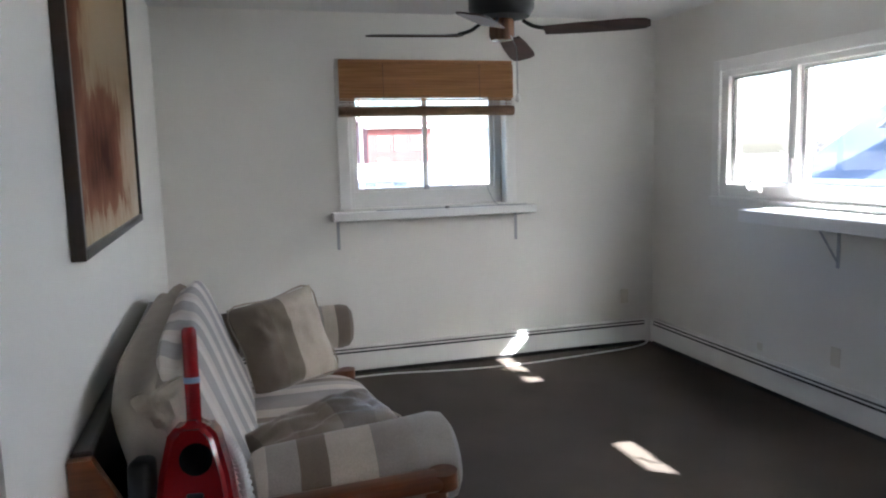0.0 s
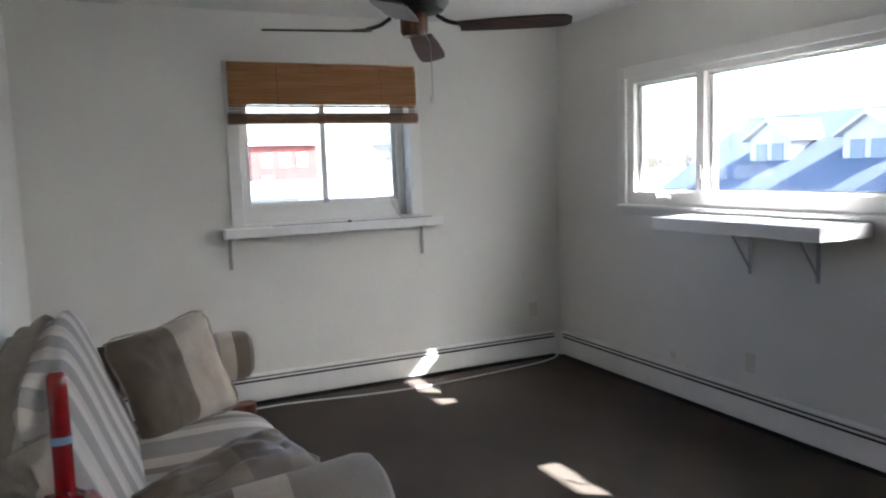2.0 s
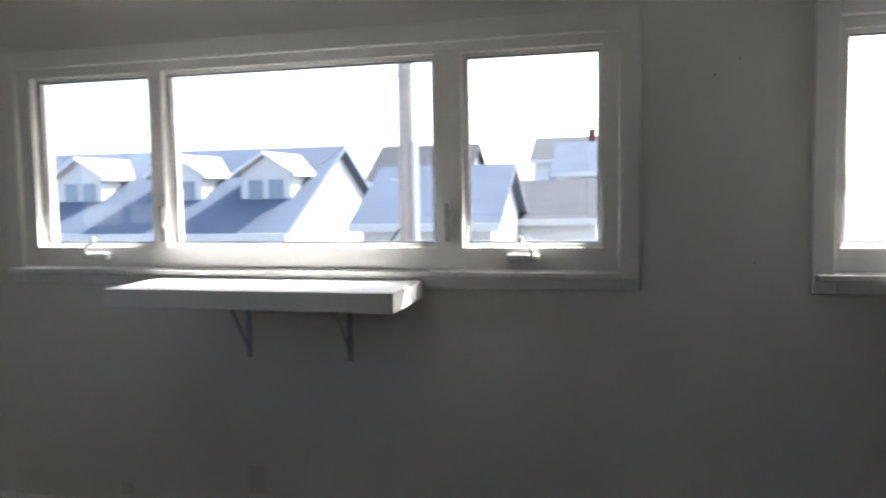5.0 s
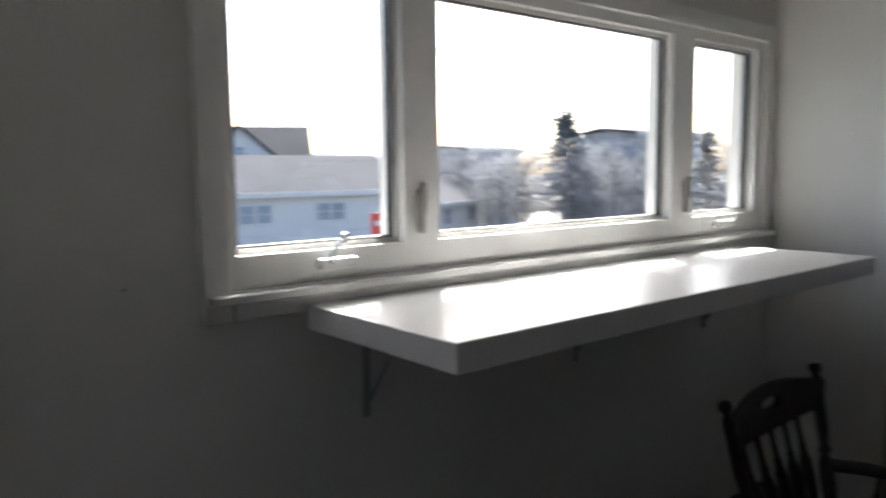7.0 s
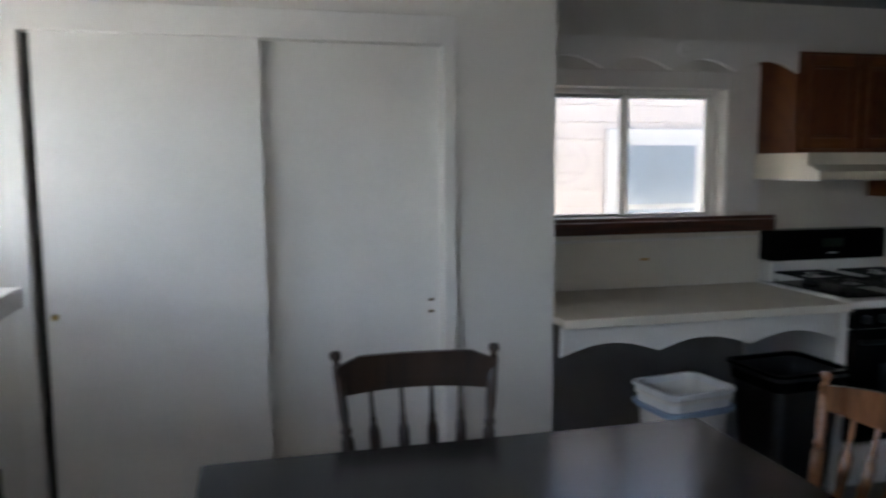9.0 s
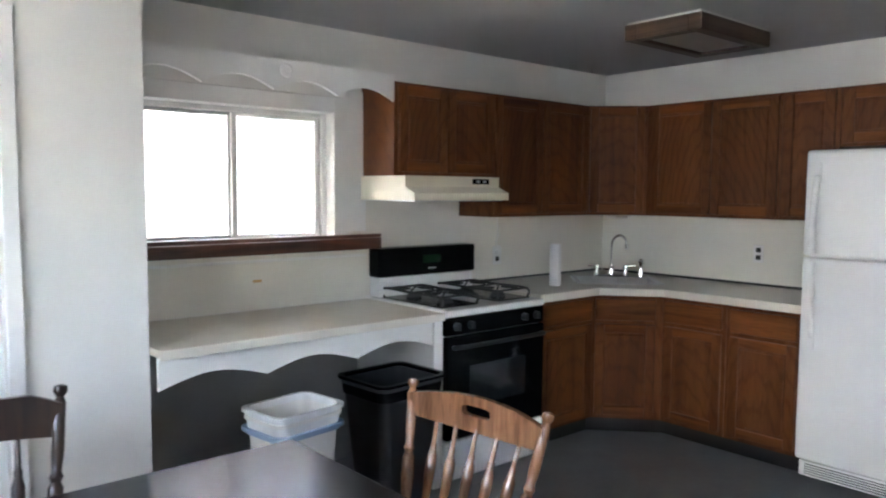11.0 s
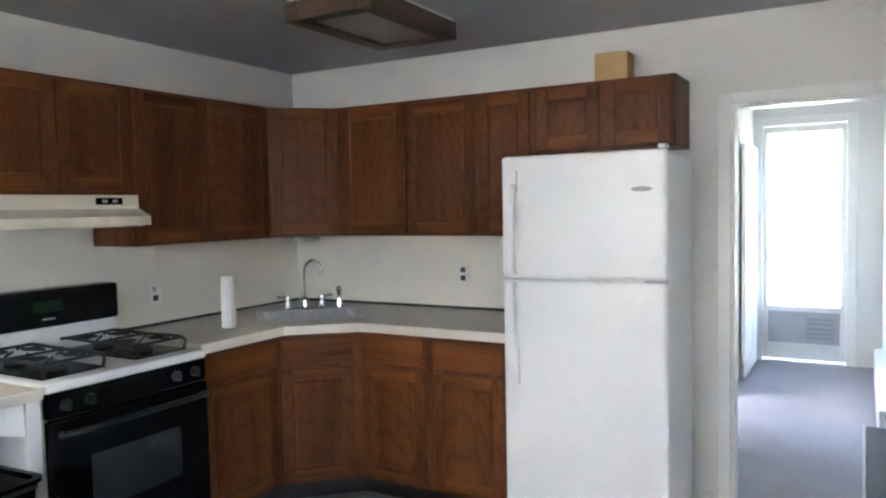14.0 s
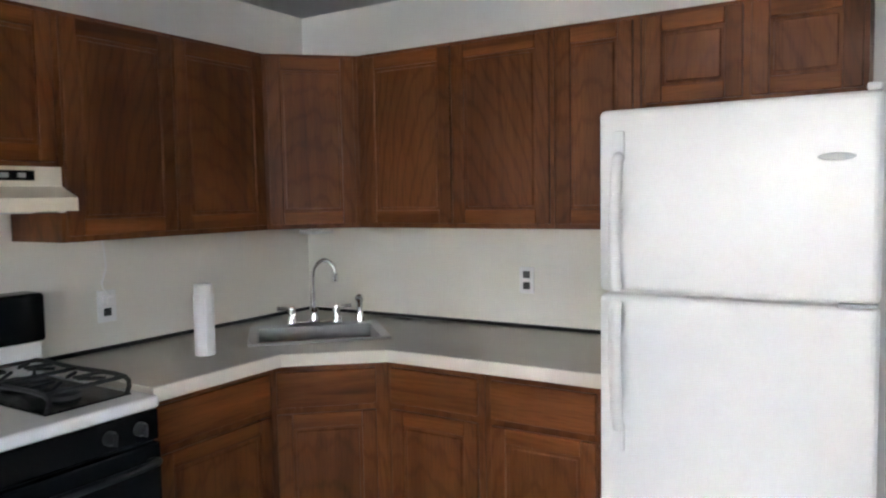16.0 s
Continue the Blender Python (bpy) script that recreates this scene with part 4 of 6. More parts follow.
UPX = Matrix(((1, 0, 0, 0), (0, 0, -1, 0), (0, 1, 0, 0), (0, 0, 0, 1)))
part("apron", slab(bmesh.new(), scallop(-3.96, -2.574, 0.755, 0.805, 3, 0.883), 0.018, Matrix.Translation((0, -6.72, 0)) @ UPX), TRIM, desk, "white scalloped apron board")
part("end_panel", B(-4.02, -3.965, YK + 0.018, -6.715, 0.0, 0.884, r=0.003), TRIM, desk, "white end panel")
# Grey sheet over the wall; the counter's shade is in its colour.
solid("wall_panel", B(-3.96, -2.574, YK, YK + 0.006, 0.001, 0.88), BACKGREY, "grey sheet for the wall's shade under the counter", "wall panel", "structure")
bs = thing("backsplash", (-3.3, YK, 0.92), "cream backsplash board with a thin trim line", "backsplash", kind="structure")
part("board", B(-4.02, -2.574, YK, YK + 0.01, 0.921, 1.205), SPLASH, bs)
part("trim_strip", B(-4.02, -2.574, YK + 0.011, YK + 0.02, 1.165, 1.18, r=0.003), TRIM, bs)
part("sticker", B(-3.36, -3.31, YK + 0.01, YK + 0.011, 1.06, 1.075), CARDBOX, bs, "small worn orange mark")
solid("window_ledge", B(-4.06, -2.574, YK + 0.001, YK + 0.11, 1.212, 1.275, r=0.006), OAK_DARK, "dark reddish wooden ledge under the kitchen window", "ledge")
solid("ledge_rail", B(-4.06, -2.574, YK + 0.095, YK + 0.105, 1.277, 1.297, r=0.003), OAK_DARK, "thin dark wooden rail on the ledge", "rail")
val = thing("window_valance", (-3.3, -7.1, 2.0), "white scalloped valance board over the kitchen window", "valance")
part("board", slab(bmesh.new(), scallop(-3.998, -2.574, 2.02, 2.075, 4, 2.165), 0.018, Matrix.Translation((0, -7.1, 0)) @ UPX), TRIM, val)
part("rosette", lathe(bmesh.new(), [(0.035, 0), (0.033, 0.008), (0.02, 0.012), (0.015, 0.008)], between((-3.35, -7.1, 2.115), (-3.35, -6, 2.115))), TRIM, val, "round carved rosette", smooth=True)
solid("valance_shelf", B(-3.998, -2.574, YK + 0.001, -7.118, 2.148, 2.165), TRIM, "white board closing the top of the valance", "board")

# bins
bin_w = thing("waste_bin", (-3.14, -6.70, 0), "white rectangular bin lined with a white bag", "waste bin")


def open_box(bm, w, d, h, taper, t, m):
    a = [(-w / 2, -d / 2), (w / 2, -d / 2), (w / 2, d / 2), (-w / 2, d / 2)]
    def rounded(s, off):
        pts = []
        for cx, cy, st in ((1, 1, 0), (-1, 1, 1), (-1, -1, 2), (1, -1, 3)):
            for k in range(5):
                an = (st + k / 4) * math.pi / 2
                r = 0.05
                pts.append((cx * (w / 2 * s - r - off) + r * math.cos(an), cy * (d / 2 * s - r - off) + r * math.sin(an)))
        return pts
    rings = []
    for s, off, z in ((taper, 0, 0), (1, 0, h), (1, -0.012, h), (1, -0.012, h + 0.015), (1, t, h + 0.015), (taper, t, 0.01)):
        rings.append([bm.verts.new(m @ Vector((x, y, z))) for x, y in rounded(s, off)])
    for p, q in zip(rings, rings[1:]):
        for i in range(20):
            bm.faces.new((p[i], p[(i + 1) % 20], q[(i + 1) % 20], q[i]))
    bm.faces.new(rings[0][::-1])
    bm.faces.new(rings[-1])
    return bm


part("body", open_box(bmesh.new(), 0.33, 0.26, 0.57, 0.8, 0.004, pose(-3.13, -6.67, 0, rz=8)), WHITEPL, bin_w, smooth=True)
rim = bmesh.new()
open_box(rim, 0.345, 0.275, 0.085, 0.96, 0.008, pose(-3.13, -6.67, 0.515, rz=8))
bmesh.ops.delete(rim, geom=[f for f in rim.faces if len(f.verts) > 4], context="FACES")
part("bag", rim, BAG, bin_w, "white bin bag folded over the rim", smooth=True)
rim = bmesh.new()
open_box(rim, 0.346, 0.276, 0.014, 0.99, 0.006, pose(-3.13, -6.67, 0.505, rz=8))
bmesh.ops.delete(rim, geom=[f for f in rim.faces if len(f.verts) > 4], context="FACES")
part("drawstring", rim, BLUEBAND, bin_w, "pale blue drawstring", smooth=True)
bin_b = thing("waste_bin", (-3.76, -6.78, 0), "tall black plastic bin lined with a black bag", "waste bin")
part("body", open_box(bmesh.new(), 0.39, 0.33, 0.61, 0.75, 0.004, pose(-3.72, -6.745, 0, rz=4)), BLACKMAT, bin_b, smooth=True)
rim = bmesh.new()
open_box(rim, 0.41, 0.35, 0.07, 0.97, 0.008, pose(-3.72, -6.745, 0.56, rz=4))
bmesh.ops.delete(rim, geom=[f for f in rim.faces if len(f.verts) > 4], context="FACES")
part("bag", rim, BLACK, bin_b, "glossy black bin bag over the rim", smooth=True)


# ---------- sitting room ----------
def heater(name, along, u0, u1, label):
    """A long baseboard heater: back plate, sloped top, front cover, end caps; the wall is at 0."""
    h = thing(name, ((u0 + u1) / 2, -0.04, 0) if along == "x" else (-0.04, (u0 + u1) / 2, 0), label, "baseboard heater")
    m = Matrix.Identity(4) if along == "x" else Matrix(((0, 1, 0, 0), (1, 0, 0, 0), (0, 0, 1, 0), (0, 0, 0, 1)))
    part("back_plate", B(u0, u1, -0.008, -0.001, 0.02, 0.205, m=m), TRIM, h)
    part("front_cover", B(u0, u1, -0.066, -0.058, 0.032, 0.162, r=0.003, m=m), TRIM, h)
    part("top_cover", B(u0, u1, -0.05, -0.001, 0.195, 0.206, r=0.003, m=m), TRIM, h)
    part("damper", B(u0, u1, -0.064, -0.054, 0.176, 0.187, r=0.003, m=m), TRIM, h)
    part("inside", B(u0 + 0.01, u1 - 0.01, -0.05, -0.009, 0.05, 0.19, m=m), BLACKMAT, h, "solid black block inside the heater")
    # Black strip set in for the shade between cover and carpet.
    part("shadow_gap", B(u0, u1, -0.055, -0.002, 0.001, 0.03, m=m), BLACKMAT, h, "black strip for the shade above the carpet")
    for a in (u0, u1 - 0.02):
        part("end_cap", B(a, a + 0.02, -0.068, -0.001, 0.02, 0.207, r=0.003, m=m), TRIM, h)
    return h


heater("baseboard_heater", "x", -3.7, -0.08, "long white baseboard heater under the sliding window")
heater("baseboard_heater", "y", -3.95, -0.08, "long white baseboard heater under the wide window")

cable = solid("floor_cable", tube(bmesh.new(), arc([(-2.72, -0.16, 0.006), (-2.3, -0.14, 0.006), (-1.7, -0.24, 0.006), (-1.2, -0.26, 0.006), (-0.6, -0.2, 0.006), (-0.25, -0.14, 0.006), (-0.1, -0.1, 0.03), (-0.085, -0.075, 0.12), (-0.08, -0.07, 0.215)], 8), 0.0055), WHITEPL, "thin pale cable lying along the carpet", "cable", smooth=True)


def bracket(parent, m, drop, reach, label="thin metal shelf bracket"):
    """An L bracket with a diagonal brace; m: u out from the wall along +x, z down from the shelf."""
    bm = bmesh.new()
    box(bm, 0.0, 0.004, -0.011, 0.011, -drop, 0, m=m)
    box(bm, 0.0, reach, -0.011, 0.011, -0.004, 0, m=m)
    p = part("bracket", bm, GREYMETAL, parent, label)
    if reach > 0.16:
        part("brace", tube(bmesh.new(), [m @ Vector((0.01, 0, -drop * 0.85)), m @ Vector((reach * 0.55, 0, -0.012))], 0.006, 6), GREYMETAL, p)


sh = thing("wall_shelf", (-1.87, -0.06, 1.12), "narrow white shelf under the sliding window", "shelf", "white window shelves")
part("board", B(-2.615, -1.075, -0.115, -0.019, 1.132, 1.192, r=0.004), SHELF, sh)
for x in (-2.575, -1.205):
    bracket(sh, Matrix.Translation((x, -0.001, 1.131)) @ Matrix.Rotation(radians(-90), 4, "Z"), 0.21, 0.1)
solid("shelf_cord", tube(bmesh.new(), arc([(-2.3, -0.06, 1.195), (-2.15, -0.08, 1.197), (-2.0, -0.06, 1.195), (-1.75, -0.08, 1.196), (-1.55, -0.07, 1.195), (-1.28, -0.08, 1.196), (-1.14, -0.06, 1.195)], 6), 0.004), GREYMETAL, "loose grey cord lying along the shelf", "cord", smooth=True)
solid("cord_end", B(-1.79, -1.765, -0.1, -0.075, 1.191, 1.207, r=0.005), BLACKMAT, "small dark plug on the shelf", "plug")

sh = thing("wall_shelf", (-0.21, -2.13, 1.14), "thick white shelf under the first wide window", "shelf", "white window shelves")
part("board", B(-0.395, -0.022, -2.67, -1.55, 1.14, 1.21, r=0.004), SHELF, sh)
for y in (-1.92, -2.36):
    bracket(sh, Matrix.Translation((-0.001, y, 1.139)) @ Matrix.Rotation(radians(180), 4, "Z"), 0.26, 0.28)
sh = thing("wall_shelf", (-0.33, -5.35, 1.14), "deep white counter shelf under the second wide window", "shelf", "white window shelves")
part("board", B(-0.612, -0.022, -6.42, -4.31, 1.13, 1.196, r=0.004), SHELF, sh)
for y in (-4.5, -5.4, -6.25):
    bracket(sh, Matrix.Translation((-0.001, y, 1.129)) @ Matrix.Rotation(radians(180), 4, "Z"), 0.28, 0.32)

# bamboo blind
blind = thing("bamboo_blind", (-1.885, -0.035, 2.23), "honey coloured bamboo blind rolled halfway up", "blind")
part("head_rail", B(-2.53, -1.235, -0.05, -0.02, 2.235, 2.262, r=0.004), BLIND, blind)
for k in range(18):
    z = 2.232 - k * 0.0135
    part("valance_slat", B(-2.535, -1.232, -0.056, -0.052, z - 0.0122, z), BLIND, blind)
for k in range(19):
    z = 2.232 - k * 0.0135
    part("slat", B(-2.53, -1.237, -0.03, -0.027, z - 0.0112, z), BLIND, blind)
for k in range(8):
    x = -2.46 + k * 0.168
    part("weave_thread", B(x, x + 0.004, -0.0325, -0.0305, 1.93, 2.0), BLINDROLL, blind)
for k, z in enumerate((1.938, 1.947, 1.957, 1.966, 1.975)):
    # loose sticks where daylight shows between
    part("loose_stick", B(-2.53, -1.237, -0.03, -0.0275, z, z + 0.0036, m=pose(-1.88, 0, z, ry=(0.12, -0.1, 0.2, -0.16, 0.06)[k]) @ pose(1.88, 0, -z)), BLINDROLL, blind)
part("rolled_end", rod(bmesh.new(), (-2.54, -0.04, 1.9), (-1.228, -0.04, 1.9), 0.036, seg=18), BLINDROLL, blind, "thick rolled bamboo at the bottom", smooth=True)
for x in (-2.22, -1.5):
    part("cord", tube(bmesh.new(), [(x, -0.059, 2.23), (x, -0.078, 1.9)], 0.002, 5), BLINDROLL, blind)
part("pull_cord", tube(bmesh.new(), arc([(-1.42, -0.01, 1.88), (-1.425, 0.02, 1.5), (-1.42, 0.02, 1.33), (-1.38, -0.03, 1.215), (-1.33, -0.06, 1.198)], 6), 0.0025, 5), GREYMETAL, blind)
part("hook", B(-2.56, -2.54, -0.035, -0.018, 2.2, 2.225, r=0.004), WHITEPL, blind)

# painting
art = thing("painting", (-3.73, -2.42, 1.275), "large abstract painting in cream and rust, black frame", "painting")
m, nd, lk, bs = nodes_of("painted_canvas")
n1 = noise_at(nd, lk, 4.5, 6, (1, 1, 0.55), 0.65)
n2 = noise_at(nd, lk, 16.0, 5, (1, 1.6, 0.45), 0.7)
tc = nd.new("ShaderNodeTexCoord")
sp = nd.new("ShaderNodeSeparateXYZ")
lk.new(tc.outputs["Object"], sp.inputs[0])


def calc(how, a, b, c=None):
    q = nd.new("ShaderNodeMath")
    q.operation = how
    for sock, v in zip(q.inputs, (a, b, c)):
        if v is None:
            continue
        if isinstance(v, (int, float)):
            sock.default_value = v
        else:
            lk.new(v, sock)
    return q.outputs[0]


# a rust smear with drips below the middle, joined to a dark band up the near side
swell = calc("MAXIMUM", calc("DIVIDE", calc("ABSOLUTE", calc("ADD", sp.outputs[1], 0.16), 0.0), 0.47), calc("DIVIDE", calc("ABSOLUTE", calc("SUBTRACT", sp.outputs[2], 0.34), 0.0), 0.18))
band = calc("MAXIMUM", calc("DIVIDE", calc("ADD", sp.outputs[1], 0.42), 0.3), calc("DIVIDE", calc("SUBTRACT", 0.42, sp.outputs[2]), 0.2))
edge = calc("MINIMUM", calc("SUBTRACT", swell, 1.0), band)
rag = calc("MULTIPLY_ADD", calc("SUBTRACT", n1, 0.5), 1.5, calc("MULTIPLY_ADD", calc("SUBTRACT", n2, 0.5), 1.1, edge))
mask = calc("MULTIPLY_ADD", rag, 0.3, 0.4)
col = ramped(nd, lk, mask, [(0.12, (0.07, 0.02, 0.012)), (0.28, (0.2, 0.075, 0.04)), (0.4, (0.27, 0.12, 0.065)), (0.46, (0.45, 0.33, 0.22)), (0.6, (0.55, 0.46, 0.34)), (0.85, (0.58, 0.5, 0.39))])
tan = ramped(nd, lk, sp.outputs[2], [(0.4, (1.0, 1.0, 1.0)), (0.62, (0.5, 0.42, 0.3))])
lk.new(mixed(nd, lk, 0.8, col, tan, "MULTIPLY"), bs.inputs["Base Color"])
bs.inputs["Specular IOR Level"].default_value = 0.1
bs.inputs["Roughness"].default_value = 0.8
bumped(nd, lk, bs, n2, 0.4, 0.003)
part("canvas", B(-3.735, -3.722, -3.09, -1.66, 1.35, 2.34), m, art, "cream and rust painted canvas")
for q in ((-3.12, -3.09, 1.32, 2.37), (-1.66, -1.63, 1.32, 2.37), (-3.09, -1.66, 1.32, 1.35), (-3.09, -1.66, 2.34, 2.37)):
    part("frame_rail", B(-3.749, -3.71, q[0], q[1], q[2], q[3], r=0.003), DARKWOOD, art, "black stained frame rail")

# sofa
sofa = thing("sofa", (-3.3, -2.35, 0), "wooden framed sofa with striped taupe cushions", "sofa")
part("back_frame", B(-3.745, -3.69, -3.38, -1.32, 0.12, 0.88, r=0.01), DARKWOOD, sofa, "dark wooden back board")
for y0, y1, lift in ((-3.30, -3.21, 0.005), (-1.42, -1.33, -0.2)):
    arm = bmesh.new()
    AM = Matrix.Translation((-2.76, 0, 0.62 + lift)) @ Matrix.Rotation(radians(-2.0), 4, "Y") @ Matrix.Translation((2.76, 0, -0.62))
    box(arm, -3.66, -2.76, y0, y1, 0.585, 0.635, r=0.02, seg=3, m=AM)
    lathe(arm, [(0.0451, 0), (0.0451, 0.05)], AM @ Matrix.Translation((-2.76, (y0 + y1) / 2, 0.585)), 20)
    a = part("arm_rail", arm, PINE, sofa, "varnished orange wooden arm", smooth=True)
    part("arm_panel", B(-3.69, -2.82, y0 + 0.025, y1 - 0.025, 0.1, 0.52 + lift, r=0.006), PINE, sofa)
    part("front_leg", B(-2.82, -2.75, y0 + 0.01, y1 - 0.01, 0.0, 0.58 + lift, r=0.01), PINE, sofa)
    part("back_leg", B(-3.75 + 0.005, -3.695, y0 - 0.01, y1 + 0.01, 0.0, 0.12, r=0.005), PINE, sofa)
part("back_stile", slab(bmesh.new(), [(-3.745, 0.2), (-3.745, 0.87), (-3.69, 0.87), (-3.5, 0.5), (-3.5, 0.2)], 0.03, Matrix.Translation((0, -3.38, 0)) @ UPX), PINE, sofa, "sloping orange side stile")
part("seat_rail", B(-2.83, -2.78, -3.21, -1.42, 0.14, 0.26, r=0.008), PINE, sofa)
part("seat_deck", B(-3.69, -2.83, -3.21, -1.42, 0.2, 0.24), DARKWOOD, sofa)
part("seat_cushion", cushion(bmesh.new(), 0.86, 1.78, 0.235, pose(-3.13, -2.31, 0.352), 0.03, seed=2), FAB_SEAT, sofa, "striped seat cushion", smooth=True)
bc = part("back_cushion", cushion(bmesh.new(), 0.14, 1.93, 0.64, pose(-3.42, -2.32, 0.70, ry=-20), 0.02, seed=5, cuts=11), FAB_BACK, sofa, "striped back cushion with plain ends", smooth=True)
part("back_border", cushion(bmesh.new(), 0.19, 1.98, 0.67, pose(-3.515, -2.33, 0.675, ry=-20), 0.0, seed=5), FAB_PLAIN, sofa, "plain taupe back of the cushion", smooth=True)
for y, z, r, sx in ((-3.05, 0.605, 0.148, 0.66), (-1.47, 0.70, 0.115, 0.72)):
    bm = bmesh.new()
    prof = [(0.02, 0), (r * 0.7, 0.004), (r * 0.93, 0.025), (r, 0.06), (r * 1.01, sx * 0.4), (r * 0.99, sx * 0.7), (r, sx - 0.06), (r * 0.93, sx - 0.025), (r * 0.7, sx - 0.004), (0.02, sx)]
    lathe(bm, prof, between(((-2.66 if y < -2 else -2.735) - sx, y, z - (0.06 if y < -2 else 0.0)), (-2.66 if y < -2 else -2.735, y, z)), 28)
    part("bolster", bm, FAB_BOLSTER if y < -2 else FAB_BOLSTER_FAR, sofa, "striped round arm bolster", smooth=True)


def throw_pillow(label, m, s=0.46, th=0.17, seed=0, cover=FAB_PILLOW):
    t = thing("throw_pillow", m.translation, label, "pillow", "throw pillows")
    t.matrix_basis = m
    part("cover", pillow(bmesh.new(), s, th, m, seed), cover, t, smooth=True)
    bm = bmesh.new()
    h = s / 2 * 0.965
    tube(bm, [m @ Vector(p) for p in arc([(-h, -h, 0), (0, -h * 0.97, 0), (h, -h, 0), (h * 0.97, 0, 0), (h, h, 0), (0, h * 0.97, 0), (-h, h, 0), (-h * 0.97, 0, 0), (-h, -h, 0)], 4)], 0.005, 6)
    part("piping", bm, FAB_PLAIN, t, smooth=True)
    return t


_u = Vector((0.405, 0.17, 0.067)).normalized()
_n = _u.cross(Vector((-0.09, 0.11, 0.378))).normalized()
_v = _n.cross(_u)
PROPPED = Matrix(((_u.x, _v.x, _n.x, -3.10), (_u.y, _v.y, _n.y, -1.64), (_u.z, _v.z, _n.z, 0.69), (0, 0, 0, 1)))
throw_pillow("striped satin throw pillow propped against the bolster", PROPPED, 0.46, 0.18, 1)
throw_pillow("crumpled striped throw pillow lying on the seat", Matrix.Translation((-3.06, -2.7, 0.60)) @ Matrix.Rotation(radians(29), 4, "Z") @ Matrix.Rotation(radians(16), 4, "X") @ Matrix.Rotation(radians(-4), 4, "Y") @ Matrix.Diagonal((1.3, 0.5, 0.85, 1)), 0.46, 0.19, 4, FAB_BROWN)
throw_pillow("rumpled cream throw pillow at the sofa's end", Matrix.Translation((-3.53, -3.22, 0.90)) @ Matrix.Rotation(radians(-12), 4, "Z") @ Matrix.Rotation(radians(72), 4, "X") @ Matrix.Rotation(radians(20), 4, "Z"), 0.16, 0.11, 7, FAB_PLAIN)

# vacuum cleaner
vac = thing("vacuum_cleaner", (-3.46, -3.5, 0), "red upright vacuum cleaner with a grey hose", "vacuum cleaner")
VM = Matrix.Translation((-3.465, -3.50, -0.01)) @ Matrix.Rotation(radians(-8), 4, "Z") @ Matrix.Rotation(radians(-7), 4, "X")
hd = bmesh.new()
box(hd, -0.17, 0.17, -0.2, 0.12, 0.0, 0.11, r=0.04, seg=3, m=Matrix.Translation((-3.465, -3.52, 0.0)))
part("head", hd, RED_DARK, vac, smooth=True)
bd = bmesh.new()
prof = [(-0.13, 0.08), (0.13, 0.08), (0.135, 0.3), (0.115, 0.6), (0.085, 0.82), (0.06, 0.92), (0.03, 0.955), (-0.03, 0.955), (-0.06, 0.92), (-0.085, 0.82), (-0.115, 0.6), (-0.135, 0.3)]
slab(bd, prof, 0.11, VM @ Matrix(((1, 0, 0, 0), (0, 0, -1, 0.055), (0, 1, 0, 0), (0, 0, 0, 1))))
bmesh.ops.bevel(bd, geom=[e for e in bd.edges if len(e.link_faces) == 2 and e.calc_face_angle(0) > 0.8], offset=0.02, segments=3, affect="EDGES")
body = part("body", bd, RED, vac, "glossy red moulded body", smooth=True)
part("dial", lathe(bmesh.new(), [(0.04, 0), (0.04, 0.012), (0.032, 0.016), (0.01, 0.016)], VM @ between((0.012, -0.053, 0.865), (0.012, -1, 0.895)), 24), BLACK, body, "round black dial", smooth=True)
part("bag_door", B(-0.095, 0.095, -0.062, -0.05, 0.2, 0.66, r=0.01, m=VM), RED_DARK, body)
part("switch", B(-0.015, 0.025, -0.064, -0.05, 0.76, 0.78, r=0.004, m=VM), BLACKMAT, body)
hn = bmesh.new()
tube(hn, [VM @ Vector(p) for p in arc([(0.0, 0.0, 0.93), (0.0, 0.0, 1.0), (-0.002, 0.0, 1.1), (-0.002, -0.006, 1.17)], 6)], 0.019, 12)
lathe(hn, [(0.019, -0.01), (0.018, 0.004), (0.012, 0.012)], VM @ Matrix.Translation((-0.002, -0.006, 1.175)), 14)
part("handle", hn, RED, vac, "red grip handle", smooth=True)
part("handle_band", lathe(bmesh.new(), [(0.0205, 1.045), (0.0205, 1.06)], VM @ Matrix.Translation((-0.001, 0, 0)), 14, False), BLUEBAND, vac)
bn = bmesh.new()
box(bn, -0.165, -0.105, -0.03, 0.06, 0.35, 0.86, r=0.02, seg=3, m=VM)
part("side_wand", bn, BLACKMAT, vac, "black crevice wand clipped to the side", smooth=True)
hs = bmesh.new()
path = arc([(0.04, 0.06, 0.9), (0.085, 0.06, 0.85), (0.115, 0.05, 0.74), (0.14, 0.03, 0.5), (0.12, 0.02, 0.3)], 18)
for i, (a, b) in enumerate(zip(path, path[1:])):
    rod(hs, VM @ a, VM @ b, 0.018 if i % 2 else 0.014, seg=12)
part("hose", hs, HOSE, vac, "ribbed grey hose", smooth=False)

# ceiling fan
fan = thing("ceiling_fan", (-2.045, -1.95, HL), "brown four-blade ceiling fan with a pull chain", "ceiling fan")
FC = Matrix.Translation((-2.045, -1.95, 0))
part("canopy", lathe(bmesh.new(), [(0.07, HL), (0.068, HL - 0.03), (0.03, HL - 0.07)], FC, 24), DARKWOOD, fan, smooth=True)
part("downrod", rod(bmesh.new(), (-2.045, -1.95, HL - 0.07), (-2.045, -1.95, 2.33), 0.014), DARKWOOD, fan)
